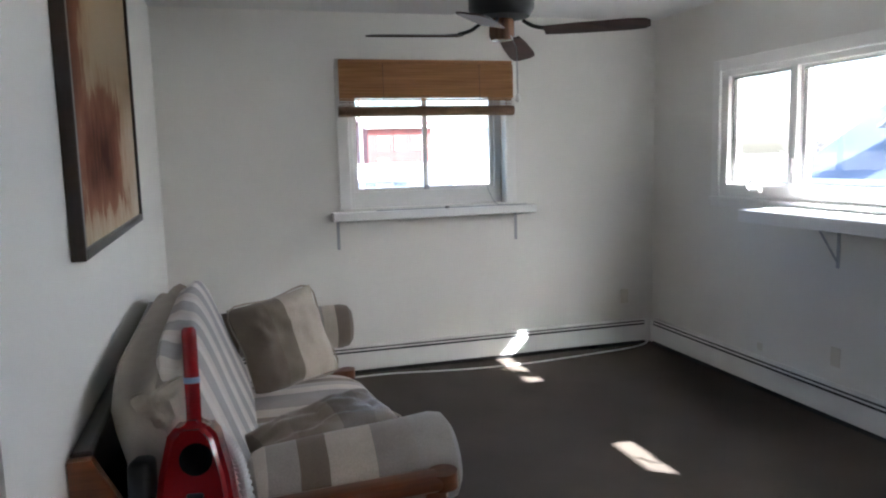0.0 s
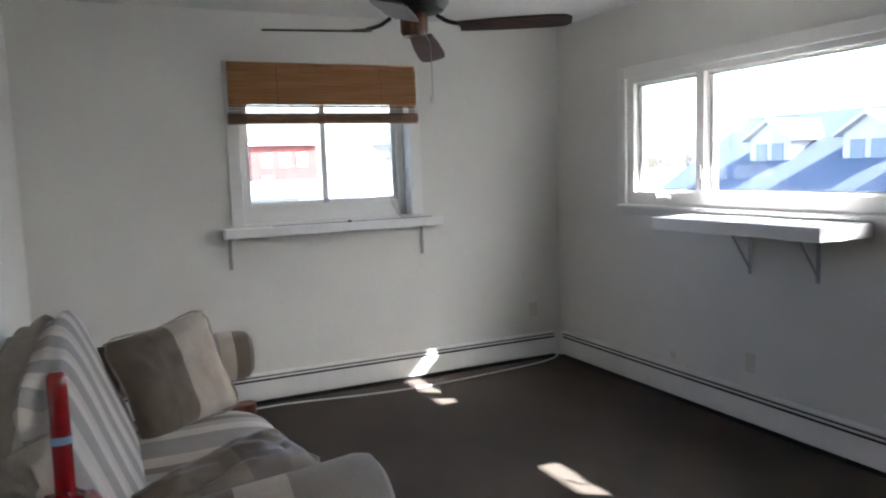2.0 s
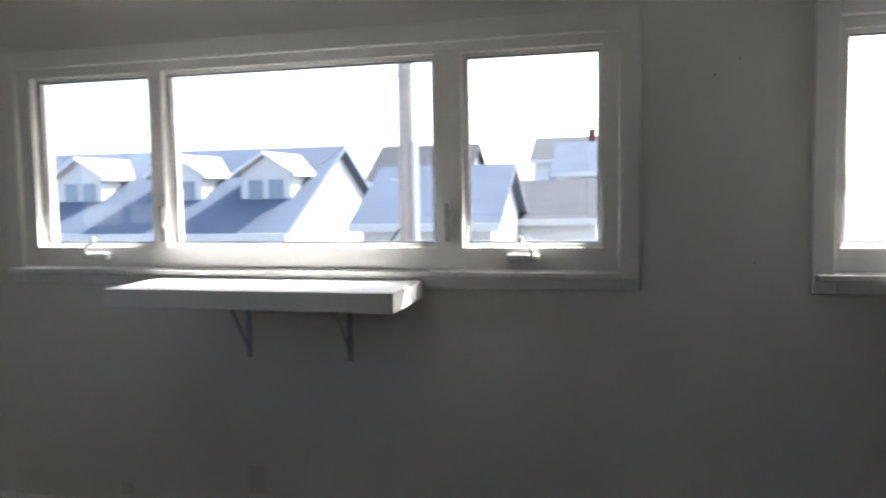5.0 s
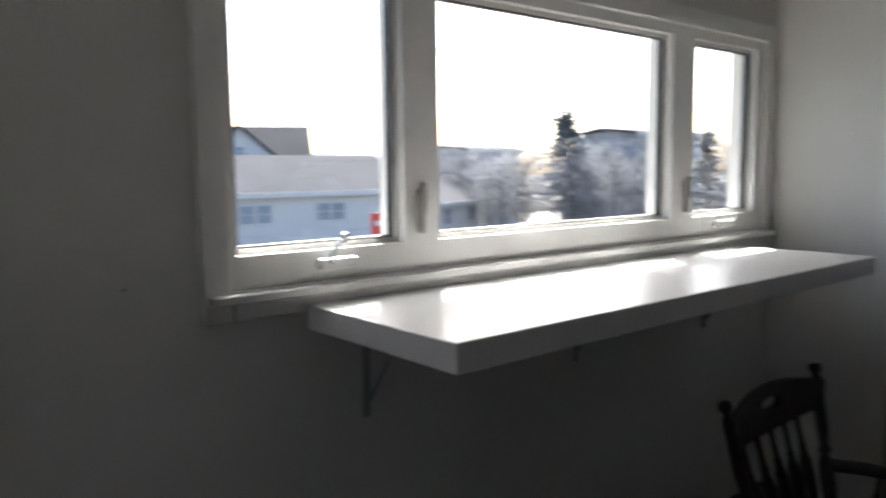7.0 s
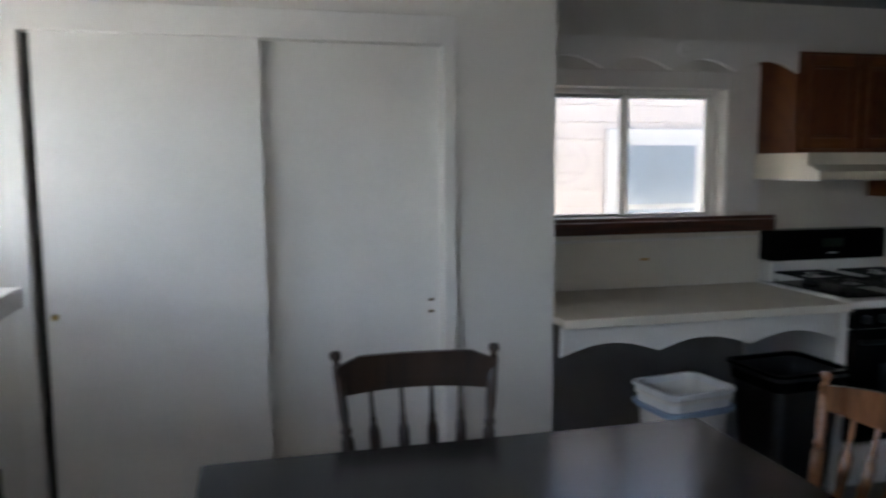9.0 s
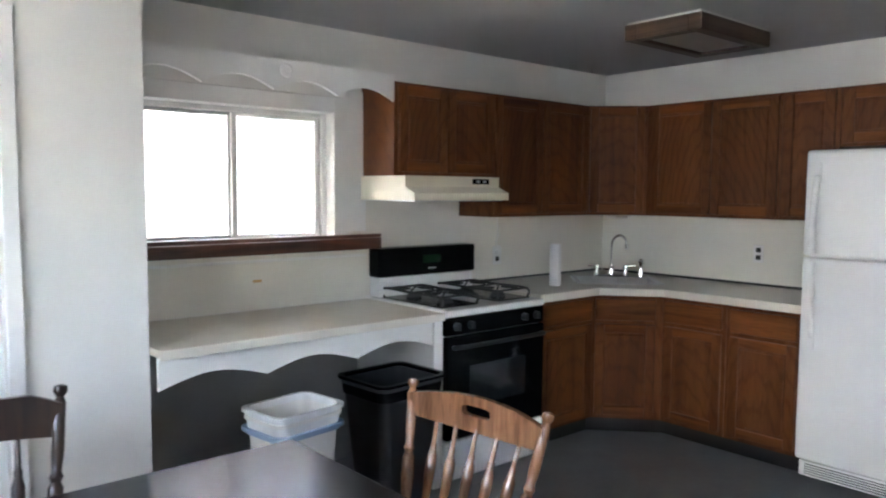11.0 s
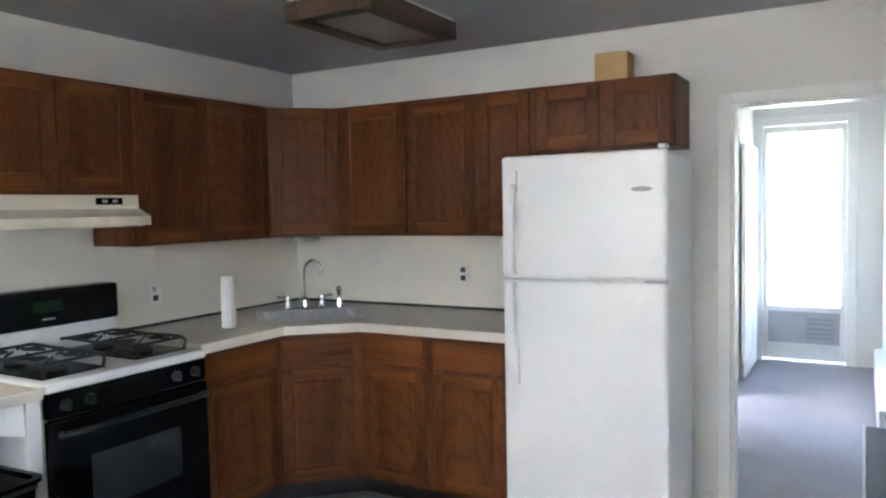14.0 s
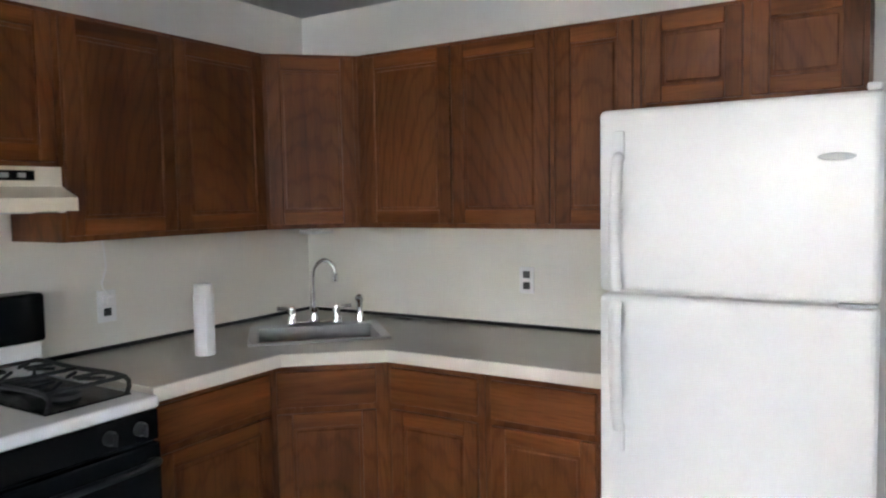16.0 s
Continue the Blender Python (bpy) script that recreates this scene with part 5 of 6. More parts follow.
part("motor", lathe(bmesh.new(), [(0.05, 2.37), (0.13, 2.355), (0.155, 2.32), (0.155, 2.25), (0.13, 2.215), (0.06, 2.205)], FC, 32), BLACKMAT, fan, "dark bronze motor housing", smooth=True)
part("switch_housing", lathe(bmesh.new(), [(0.055, 2.206), (0.06, 2.19), (0.06, 2.13), (0.05, 2.11), (0.02, 2.105)], FC, 24), MIDWOOD, fan, "bronze switch housing", smooth=True)
for k in range(4):
    R = FC @ Matrix.Rotation(radians(-32 + 90 * k), 4, "Z")
    br = bmesh.new()
    tube(br, [R @ Vector(p) for p in arc([(0.1, 0, 2.195), (0.15, 0, 2.165), (0.21, 0, 2.152)], 5)], 0.009, 8)
    box(br, 0.19, 0.27, -0.03, 0.03, 2.147, 2.151, r=0.001, m=R)
    b = part("blade", slab(bmesh.new(), [(0.2, -0.05), (0.36, -0.062), (0.58, -0.066), (0.65, -0.058), (0.675, -0.03), (0.675, 0.03), (0.65, 0.058), (0.58, 0.066), (0.36, 0.062), (0.2, 0.05)], 0.007, R @ Matrix.Translation((0.2, 0, 2.14)) @ Matrix.Rotation(radians((0, 5, -4, 3)[k]), 4, "Y") @ Matrix.Translation((-0.2, 0, 0)) @ Matrix.Rotation(radians(-11), 4, "X")), BLADE, fan, "brown wooden blade")
    part("blade_iron", br, BLACKMAT, b, smooth=True)
pc = bmesh.new()
tube(pc, [(-2.02, -2.0, 2.125), (-1.985, -1.985, 2.07), (-1.98, -1.98, 1.85)], 0.0025, 5)
part("pull_chain", pc, GREYMETAL, fan)
part("chain_knob", lathe(bmesh.new(), [(0.004, 1.86), (0.012, 1.85), (0.014, 1.83), (0.006, 1.82)], Matrix.Translation((-1.98, -1.98, 0)), 12), WHITEPL, fan, "small white pull knob", smooth=True)

IVORY = surf("ivory_plate", (0.66, 0.63, 0.55), 0.4, var=0.03)
outlet((-0.26, 0.0, 0.4), -1, 0, "ivory outlet plate above the baseboard heater", holes=False, cover=IVORY)
outlet((0.0, -1.30, 0.27), 0, 1, "small round cable plate low on the wall", "cable_outlet", 0.05, 0.05, False, IVORY)
outlet((0.0, -1.93, 0.36), 0, 1, "ivory outlet plate low on the wall", holes=False, cover=IVORY)
for y, z in ((-3.72, 1.93), (-3.80, 1.98), (-3.86, 1.28)):
    solid("nail", rod(bmesh.new(), (0.0, y, z), (-0.012, y, z + 0.003), 0.0035, seg=8), GREYMETAL, "small grey steel nail in the painted wall", "nail", group="nails in the wall")

# ---------- closet ----------
closet = thing("closet_doors", (-1.32, -6.83, 0), "pair of plain white sliding closet doors", "closet door")
d1 = part("door", B(-1.37, -0.575, -6.838, -6.806, 0.015, 2.07, r=0.003), TRIM, closet, "plain white sliding door")
d2 = part("door", B(-2.08, -1.32, -6.886, -6.852, 0.015, 2.07, r=0.003), TRIM, closet, "plain white sliding door behind")
part("finger_pull", lathe(bmesh.new(), [(0.013, 0), (0.013, 0.003), (0.009, 0.002)], between((-0.605, -6.806, 1.02), (-0.605, -6, 1.02)), 16), BRASS, d1)
for z in (0.96, 1.01):
    part("finger_pull", B(-2.05, -2.03, -6.852, -6.849, z - 0.006, z + 0.006, r=0.002), BRASS, d2)
# Black filler stands in for the dark of the closet at the gap.
part("inside", B(-0.575, -0.541, -6.89, -6.85, 0.0, 2.05), BLACKMAT, closet, "black strip for the shade in the door gap")
cl = thing("trim_closet", (-1.32, -6.79, 0), "white casing boards around the closet opening", "trim", kind="structure")
part("casing", B(-0.54, -0.475, -6.80, -6.785, 0.0, 2.16, r=0.004), TRIM, cl)
part("casing", B(-2.135, -2.08, -6.80, -6.785, 0.0, 2.16, r=0.004), TRIM, cl)
part("header", B(-2.08, -0.54, -6.80, -6.782, 2.05, 2.16, r=0.004), TRIM, cl)


# ---------- dining table and chairs ----------
table = thing("dining_table", (-1.94, -5.46, 0), "dark wooden dining table with a polished top", "table")
part("tabletop", B(-2.715, -1.168, -5.93, -5.0, 0.718, 0.75, r=0.01, seg=3), TABLETOP, table)
part("apron", box(box(box(box(bmesh.new(), -2.62, -1.26, -5.84, -5.82, 0.63, 0.717), -2.62, -1.26, -5.10, -5.08, 0.63, 0.717), -2.62, -2.60, -5.82, -5.10, 0.63, 0.717), -1.28, -1.26, -5.82, -5.10, 0.63, 0.717), TABLETOP, table)
for x in (-2.59, -1.29):
    for y in (-5.81, -5.11):
        part("leg", lathe(bmesh.new(), [(0.02, 0), (0.028, 0.05), (0.022, 0.12), (0.035, 0.3), (0.03, 0.5), (0.036, 0.55), (0.036, 0.717)], Matrix.Translation((x, y, 0)), 16), TABLETOP, table, smooth=True)


def spindle(bm, a, b, r=0.009, bulge=0.018):
    L = (Vector(b) - Vector(a)).length
    lathe(bm, [(r * 0.8, 0), (r, 0.1 * L), (bulge * 0.8, 0.3 * L), (bulge, 0.5 * L), (bulge * 0.95, 0.64 * L), (r * 1.1, 0.71 * L), (r * 1.3, 0.74 * L), (r * 0.9, 0.77 * L), (r * 0.75, L)], between(a, b), 10)
    return bm


def crest(bm, w, z0, z1, y, hole, ears, m=None):
    """The broad top rail of a chair's back, slightly bowed, with or without a hand hole."""
    k = 14
    top, low = [], []
    for i in range(k + 1):
        t = -1 + 2 * i / k
        top.append((w / 2 * t, z1 - (0.03 * max(0, (abs(t) - 0.72) / 0.28) ** 1.0 if ears else 0.035 * t * t)))
        low.append((w / 2 * t, z0 + (0.012 * (1 - t * t) if ears else 0.018 * t * t)))
    out = low + top[::-1]
    tmp = bmesh.new()
    a = [tmp.verts.new((u, v, 0)) for u, v in out]
    loops = [a]
    if hole:
        hw, hh, hz = 0.055, 0.02, (z0 + z1) / 2 + 0.012
        loops.append([tmp.verts.new((hw * math.copysign(abs(math.cos(q)) ** 0.5, math.cos(q)), hz + hh * math.copysign(abs(math.sin(q)) ** 0.5, math.sin(q)), 0)) for q in [2 * math.pi * i / 16 for i in range(16)]])
    edges = [tmp.edges.new((l[i], l[(i + 1) % len(l)])) for l in loops for i in range(len(l))]
    bmesh.ops.triangle_fill(tmp, use_beauty=True, use_dissolve=False, edges=edges)
    ex = bmesh.ops.extrude_face_region(tmp, geom=tmp.faces[:])
    bmesh.ops.translate(tmp, vec=(0, 0, 0.022), verts=[v for v in ex["geom"] if isinstance(v, bmesh.types.BMVert)])
    bmesh.ops.recalc_face_normals(tmp, faces=tmp.faces)
    for v in tmp.verts:
        u, z, d = v.co
        v.co = Vector((u, y - 0.035 * (1 - (2 * u / w) ** 2) + d, z))
    add_tmp(bm, tmp)
    return bm


def chair(label, material, hole, arms, at):
    """A turned spindle-back chair that faces +y, with its seat over the origin."""
    c = thing("dining_chair", (0, 0, 0), label, "chair", "chairs round the table")
    st = bmesh.new()
    box(st, -0.22, 0.22, -0.2, 0.22, 0.425, 0.455, r=0.014, seg=3)
    part("seat", st, material, c, smooth=True)
    yt = -0.275
    for s in (-1, 1):
        pb = bmesh.new()
        a, b = (0.205 * s, -0.17, 0.45), (0.262 * s, yt, 0.965)
        L = (Vector(b) - Vector(a)).length
        lathe(pb, [(0.015, 0), (0.02, 0.06 * L), (0.015, 0.1 * L), (0.022, 0.3 * L), (0.02, 0.44 * L), (0.013, 0.47 * L), (0.019, 0.5 * L), (0.013, 0.53 * L), (0.017, 0.62 * L), (0.016, 0.9 * L), (0.01, 0.93 * L), (0.019, 0.96 * L), (0.017, 0.99 * L), (0.006, L)], between(a, b), 14)
        part("back_post", pb, material, c, smooth=True)
    part("crest_rail", crest(bmesh.new(), 0.52, 0.815, 0.945 if not hole else 0.95, yt + 0.012, hole, not hole), material, c)
    n = 4 if not hole else 5
    for i in range(n):
        t = -1 + 2 * (i + 0.5) / n
        part("spindle", spindle(bmesh.new(), (0.17 * t, -0.175, 0.452), (0.2 * t, yt - 0.005, 0.83)), material, c, smooth=True)
    for sx in (-1, 1):
        for sy in (-1, 1):
            a, b = (0.225 * sx, 0.2 * sy + (0.0 if sy > 0 else -0.03), 0.0), (0.17 * sx, 0.15 * sy, 0.43)
            L = 0.43
            part("leg", lathe(bmesh.new(), [(0.011, 0), (0.015, 0.03), (0.012, 0.08), (0.02, 0.2), (0.014, 0.25), (0.019, 0.28), (0.016, 0.42)], between(a, b), 12), material, c, smooth=True)
        part("side_stretcher", spindle(bmesh.new(), (0.205 * sx, -0.2, 0.16), (0.205 * sx, 0.18, 0.16), 0.008, 0.014), material, c, smooth=True)
    part("cross_stretcher", spindle(bmesh.new(), (-0.2, 0.0, 0.16), (0.2, 0.0, 0.16), 0.008, 0.014), material, c, smooth=True)
    if arms:
        for s in (-1, 1):
            ab = bmesh.new()
            tube(ab, arc([(0.235 * s, -0.225, 0.66), (0.26 * s, -0.1, 0.672), (0.275 * s, 0.06, 0.672), (0.275 * s, 0.17, 0.668), (0.27 * s, 0.19, 0.66)], 6), 0.02, 10)
            am = part("arm", ab, material, c, "curved chair arm", smooth=True)
            part("arm_post", spindle(bmesh.new(), (0.2 * s, 0.14, 0.45), (0.27 * s, 0.15, 0.66), 0.01, 0.018), material, am, smooth=True)
            for yy in (-0.08, 0.03):
                part("arm_spindle", spindle(bmesh.new(), (0.2 * s, yy, 0.45), (0.265 * s, yy, 0.665), 0.007, 0.012), material, am, smooth=True)
    c.matrix_basis = at
    return c


chair("dark wooden spindle-back chair tucked behind the table", DARKWOOD, False, False, pose(-1.83, -5.965, 0, rz=-3) @ Matrix.Diagonal((1.035, 1, 1, 1)))
chair("dark wooden armchair with a hand hole beside the shelf", DARKWOOD, True, True, pose(-1.02, -5.366, 0, rz=92) @ Matrix.Diagonal((1.06, 1, 0.985, 1)))
chair("worn brown wooden chair with a hand hole at the table's end", MIDWOOD, True, False, pose(-2.945, -5.585, 0, rz=-84) @ Matrix.Diagonal((1.12, 1, 0.905, 1)))

# ---------- along the mirror wall and the hall ----------
mirror = thing("oval_mirror", (-4.45, -3.88, 1.61), "oval wall mirror in a grey frame", "mirror")
OM = Matrix.Translation((-4.40, -3.861, 1.61)) @ Matrix.Rotation(radians(90), 4, "X") @ Matrix.Diagonal((0.38, 0.25, 1, 1))
part("frame", lathe(bmesh.new(), [(1.0, 0), (1.0, 0.02), (0.95, 0.028), (0.88, 0.02), (0.87, 0.0)], OM, 48), surf("dark_grey_frame", (0.09, 0.09, 0.1), 0.5, var=0.1, scale=6), mirror, smooth=True)
part("glass", lathe(bmesh.new(), [(0.88, 0.004), (0.87, 0.01), (0.01, 0.01)], OM, 48), MIRROR, mirror, "silvered mirror glass")
DARKTOP = wood("dark_cabinet_top", (0.006, 0.0035, 0.003), (0.015, 0.009, 0.008), 0.5, grain=(0.07, 1, 1))
DARKTOP.node_tree.nodes["Principled BSDF"].inputs["Specular IOR Level"].default_value = 0.12
dr = thing("low_cabinet", (-4.76, -4.0, 0), "dark topped wooden cabinet with a white edge and brass knobs", "cabinet")
part("body", B(-5.35, -4.27, -4.10, -3.875, 0.05, 0.725, r=0.004), OAK_FLAT, dr, "reddish wooden body")
part("top", B(-5.375, -4.255, -4.12, -3.868, 0.726, 0.75, r=0.004), DARKTOP, dr, "dark glossy top")
part("edge_trim", box(B(-4.255, -4.246, -4.12, -3.868, 0.722, 0.752, r=0.002), -5.375, -4.255, -4.127, -4.12, 0.722, 0.752, r=0.002), TRIM, dr, "white edge strip")
for i, x in enumerate((-5.06, -4.56)):
    d = part("door", B(x - 0.24, x + 0.24, -4.118, -4.10, 0.09, 0.7, r=0.004), OAK, dr)
    part("knob", lathe(bmesh.new(), [(0.008, 0), (0.006, 0.012), (0.014, 0.02), (0.01, 0.03)], between((x + 0.2, -4.118, 0.6), (x + 0.2, -5, 0.6)), 14), BRASS, d, "brass knob", smooth=True)
for x in (-5.3, -4.32):
    for y in (-4.07, -3.9):
        part("leg", B(x - 0.025, x + 0.025, y - 0.02, y + 0.02, 0.0, 0.05), OAK, dr)

door_1 = thing("door_1", (-6.2, -3.985, 0), "white hall door standing open against the wall", "door", kind="structure")
part("leaf", B(-6.2, -5.52, -4.0, -3.965, 0.012, 1.983, r=0.003), TRIM, door_1)
for s, y0 in ((-1, -4.0), (1, -3.965)):
    kb = lathe(bmesh.new(), [(0.03, 0), (0.03, 0.006), (0.012, 0.012), (0.011, 0.03), (0.026, 0.04), (0.027, 0.052), (0.012, 0.06)], between((-5.585, y0, 1.06), (-5.585, y0 + s, 1.06)), 20)
    part("door_knob", kb, BRASS, door_1, "polished brass knob", smooth=True)
for z in (0.25, 1.75):
    part("hinge", rod(bmesh.new(), (-6.205, -3.96, z - 0.045), (-6.205, -3.96, z + 0.045), 0.007), BRASS, door_1)
dj = thing("trim_doorway", (-6.3, -4.35, 0), "white casing and jambs of the hall doorway", "trim", kind="structure")
for q in ((-4.75, -4.69, 0.0, 2.06), (-4.0, -3.935, 0.0, 2.06), (-4.69, -4.0, 2.0, 2.06)):
    part("casing", B(-6.25, -6.235, q[0], q[1], q[2], q[3], r=0.004), TRIM, dj)
for q in ((-4.69, -4.675, 0.0, 2.0), (-4.015, -4.0, 0.0, 2.0), (-4.675, -4.015, 1.985, 2.0)):
    part("jamb", B(-6.372, -6.248, q[0], q[1], q[2], q[3]), TRIM, dj)
bb = solid("baseboard", B(-6.238, -6.25, -4.84, -4.751, 0.001, 0.09, r=0.003), TRIM, "white painted baseboard beside the doorway", "baseboard", "structure")
board = solid("leaning_board", B(-6.05, -5.9, -3.93, -3.865, 0.0, 1.75, r=0.003), DARKWOOD, "dark brown board leaning behind the door", "board")
stick = solid("leaning_strip", B(-5.37, -5.345, -3.885, -3.862, 0.0, 1.67, r=0.003), TRIM, "slim white strip leaning on the wall", "board")
outlet((-4.95, YM, 1.2), -1, 0, "white light switch plate on the wall", "light_switch", holes=False)

# hall: glazed end door, open side door, heater
door_2 = thing("door_2", (-10.2, -4.5, 0), "white glazed door at the hall's end", "door", kind="structure")
bm = bmesh.new()
for q in ((-4.978, -4.935, 0.02, 2.235), (-4.32, -4.272, 0.02, 2.235), (-4.935, -4.32, 2.17, 2.235), (-4.935, -4.32, 0.02, 0.17), (-4.935, -4.32, 0.475, 0.53)):
    box(bm, -10.22, -10.18, q[0], q[1], q[2], q[3], r=0.003)
part("door_frame", bm, TRIM, door_2)
p = part("pane", B(-10.202, -10.198, -4.935, -4.32, 0.53, 2.17), CLEAR, door_2, "bright clear glass pane")
p.visible_shadow = False
part("kick_panel", B(-10.205, -10.195, -4.935, -4.32, 0.17, 0.475), surf("grey_kick_panel", (0.5, 0.5, 0.52), 0.35), door_2, "grey lower panel")
vent = bmesh.new()
for k in range(5):
    box(vent, -10.195, -10.185, -4.6, -4.37, 0.215 + k * 0.045, 0.24 + k * 0.045, r=0.003)
part("vent", vent, GREYMETAL, door_2, "slatted grey vent")
hd = thing("trim_hall_door", (-10.14, -4.5, 0), "white casing around the glazed door", "trim", kind="structure")
for q in ((-5.055, -4.98, 0.0, 2.31), (-4.27, -4.19, 0.0, 2.31), (-4.98, -4.27, 2.24, 2.31)):
    part("casing", B(-10.14, -10.125, q[0], q[1], q[2], q[3], r=0.004), TRIM, hd)
door_3 = thing("door_3", (-9.9, -4.9, 0), "white panelled side door folded against the hall wall", "door", kind="structure")
DM = Matrix.Translation((-9.98, -5.045, 0)) @ Matrix.Rotation(radians(0.4), 4, "Z")
part("leaf", B(0, 0.8, 0, 0.035, 0.02, 2.03, r=0.003, m=DM), TRIM, door_3)
for z0, z1 in ((0.2, 0.85), (1.05, 1.85)):
    for x0 in (0.1, 0.44):
        part("raised_panel", B(x0, x0 + 0.26, 0.034, 0.043, z0, z1, r=0.006, m=DM), TRIM, door_3)
part("door_knob", lathe(bmesh.new(), [(0.03, 0), (0.03, 0.006), (0.012, 0.012), (0.011, 0.03), (0.026, 0.04), (0.027, 0.055), (0.012, 0.06)], DM @ between((0.73, 0.035, 0.98), (0.73, 1, 0.98)), 20), CHROME, door_3, "bright round knob", smooth=True)
part("deadbolt", lathe(bmesh.new(), [(0.028, 0), (0.026, 0.016), (0.01, 0.02)], DM @ between((0.73, 0.035, 1.12), (0.73, 1, 1.12)), 18), CHROME, door_3, smooth=True)
tr = thing("trim_side_door", (-8.15, -5.06, 0), "white casing around the hall side opening", "trim", kind="structure")
for q in ((-8.685, -8.6, 0.0, 2.16), (-7.7, -7.62, 0.0, 2.16), (-8.6, -7.7, 2.08, 2.16)):
    part("casing", B(q[0], q[1], -5.06, -5.045, q[2], q[3], r=0.004), TRIM, tr)
hh = thing("baseboard_heater", (-8.9, -4.0, 0), "white baseboard heater along the hall wall", "baseboard heater")
part("front_cover", B(-10.0, -7.8, -4.045, -4.035, 0.03, 0.2, r=0.003), TRIM, hh)
part("back_plate", B(-10.0, -7.8, -4.0, -3.981, 0.0, 0.21), TRIM, hh)
part("top_cover", B(-10.0, -7.8, -4.035, -4.0, 0.19, 0.205, r=0.003), TRIM, hh)


# ---------- outside ----------
GZ = -3.3
SIDING = surf("white_siding", (0.45, 0.45, 0.45), 0.6, var=0.04, scale=0.5, grain=3)
PALE = surf("pale_pink_siding", (0.45, 0.41, 0.39), 0.6, var=0.04, scale=0.5, grain=3)
GREYSIDE = surf("grey_blue_siding", (0.3, 0.32, 0.35), 0.6, var=0.05, scale=0.5, grain=3)
BRICKRED = surf("red_brick_facade", (0.15, 0.042, 0.036), 0.8, var=0.12, scale=0.6, grain=6)
ROOFDARK = surf("dark_slate_shingles", (0.035, 0.037, 0.043), 0.85, var=0.12, scale=0.5, grain=8, bump=0.5)
ROOFBLUE = surf("blue_grey_shingles", (0.105, 0.125, 0.16), 0.85, var=0.12, scale=0.5, grain=8, bump=0.5)
ROOFGREY = surf("grey_shingles", (0.085, 0.087, 0.092), 0.85, var=0.12, scale=0.5, grain=8, bump=0.5)
ROOFLIGHT = surf("pale_roof", (0.34, 0.34, 0.35), 0.8, var=0.1, scale=0.5, grain=8)
for _m in (ROOFDARK, ROOFBLUE, ROOFGREY, ROOFLIGHT):
    _m.node_tree.nodes["Principled BSDF"].inputs["Specular IOR Level"].default_value = 0.05
PANE = surf("far_window_glass", (0.2, 0.24, 0.29), 0.15, var=0.1, scale=1)
POLEWOOD = surf("weathered_pole_wood", (0.3, 0.27, 0.24), 0.85, var=0.15, scale=3, grain=20)
EARTH = surf("dry_ground", (0.2, 0.19, 0.16), 0.95, var=0.15, scale=0.1, grain=1.5)
ROADM = surf("asphalt", (0.06, 0.06, 0.06), 0.9, var=0.12, scale=0.3, grain=30)
BARK = surf("bark", (0.2, 0.18, 0.165), 0.95, var=0.2, scale=3, grain=20)
# Needles and twigs far paler than real: haze and glare are in the colour.
NEEDLE = surf("hazed_evergreen_foliage", (0.34, 0.355, 0.36), 0.9, var=0.3, scale=1.5, grain=10)
TWIG = surf("hazed_twigs", (0.56, 0.555, 0.56), 0.95, var=0.2, scale=2, grain=10)

for _m in (NEEDLE, TWIG):
    # thin foliage lets the sun through; set strong to pale the trees like haze
    _nt = _m.node_tree
    _tr = _nt.nodes.new("ShaderNodeBsdfTranslucent")
    _tr.inputs["Color"].default_value = (0.6, 0.6, 0.6, 1)
    _ms = _nt.nodes.new("ShaderNodeMixShader")
    _ms.inputs[0].default_value = 0.65
    _nt.links.new(_nt.nodes["Principled BSDF"].outputs[0], _ms.inputs[1])
    _nt.links.new(_tr.outputs[0], _ms.inputs[2])
    _nt.links.new(_ms.outputs[0], _nt.nodes["Material Output"].inputs["Surface"])
ground = solid("ground", B(-400, 400, -400, 400, GZ - 0.5, GZ), EARTH, "dry open ground around the houses", "ground", "structure")
road = solid("road", B(9.0, 14.5, -200, 200, GZ, GZ + 0.02), ROADM, "grey asphalt street past the houses", "road", "structure")
pave = solid("pavement", B(7.6, 8.9, -200, 200, GZ, GZ + 0.14, r=0.02), surf("concrete", (0.45, 0.44, 0.42), 0.9, var=0.1, scale=1, grain=20), "pale concrete pavement along the street", "pavement", "structure")


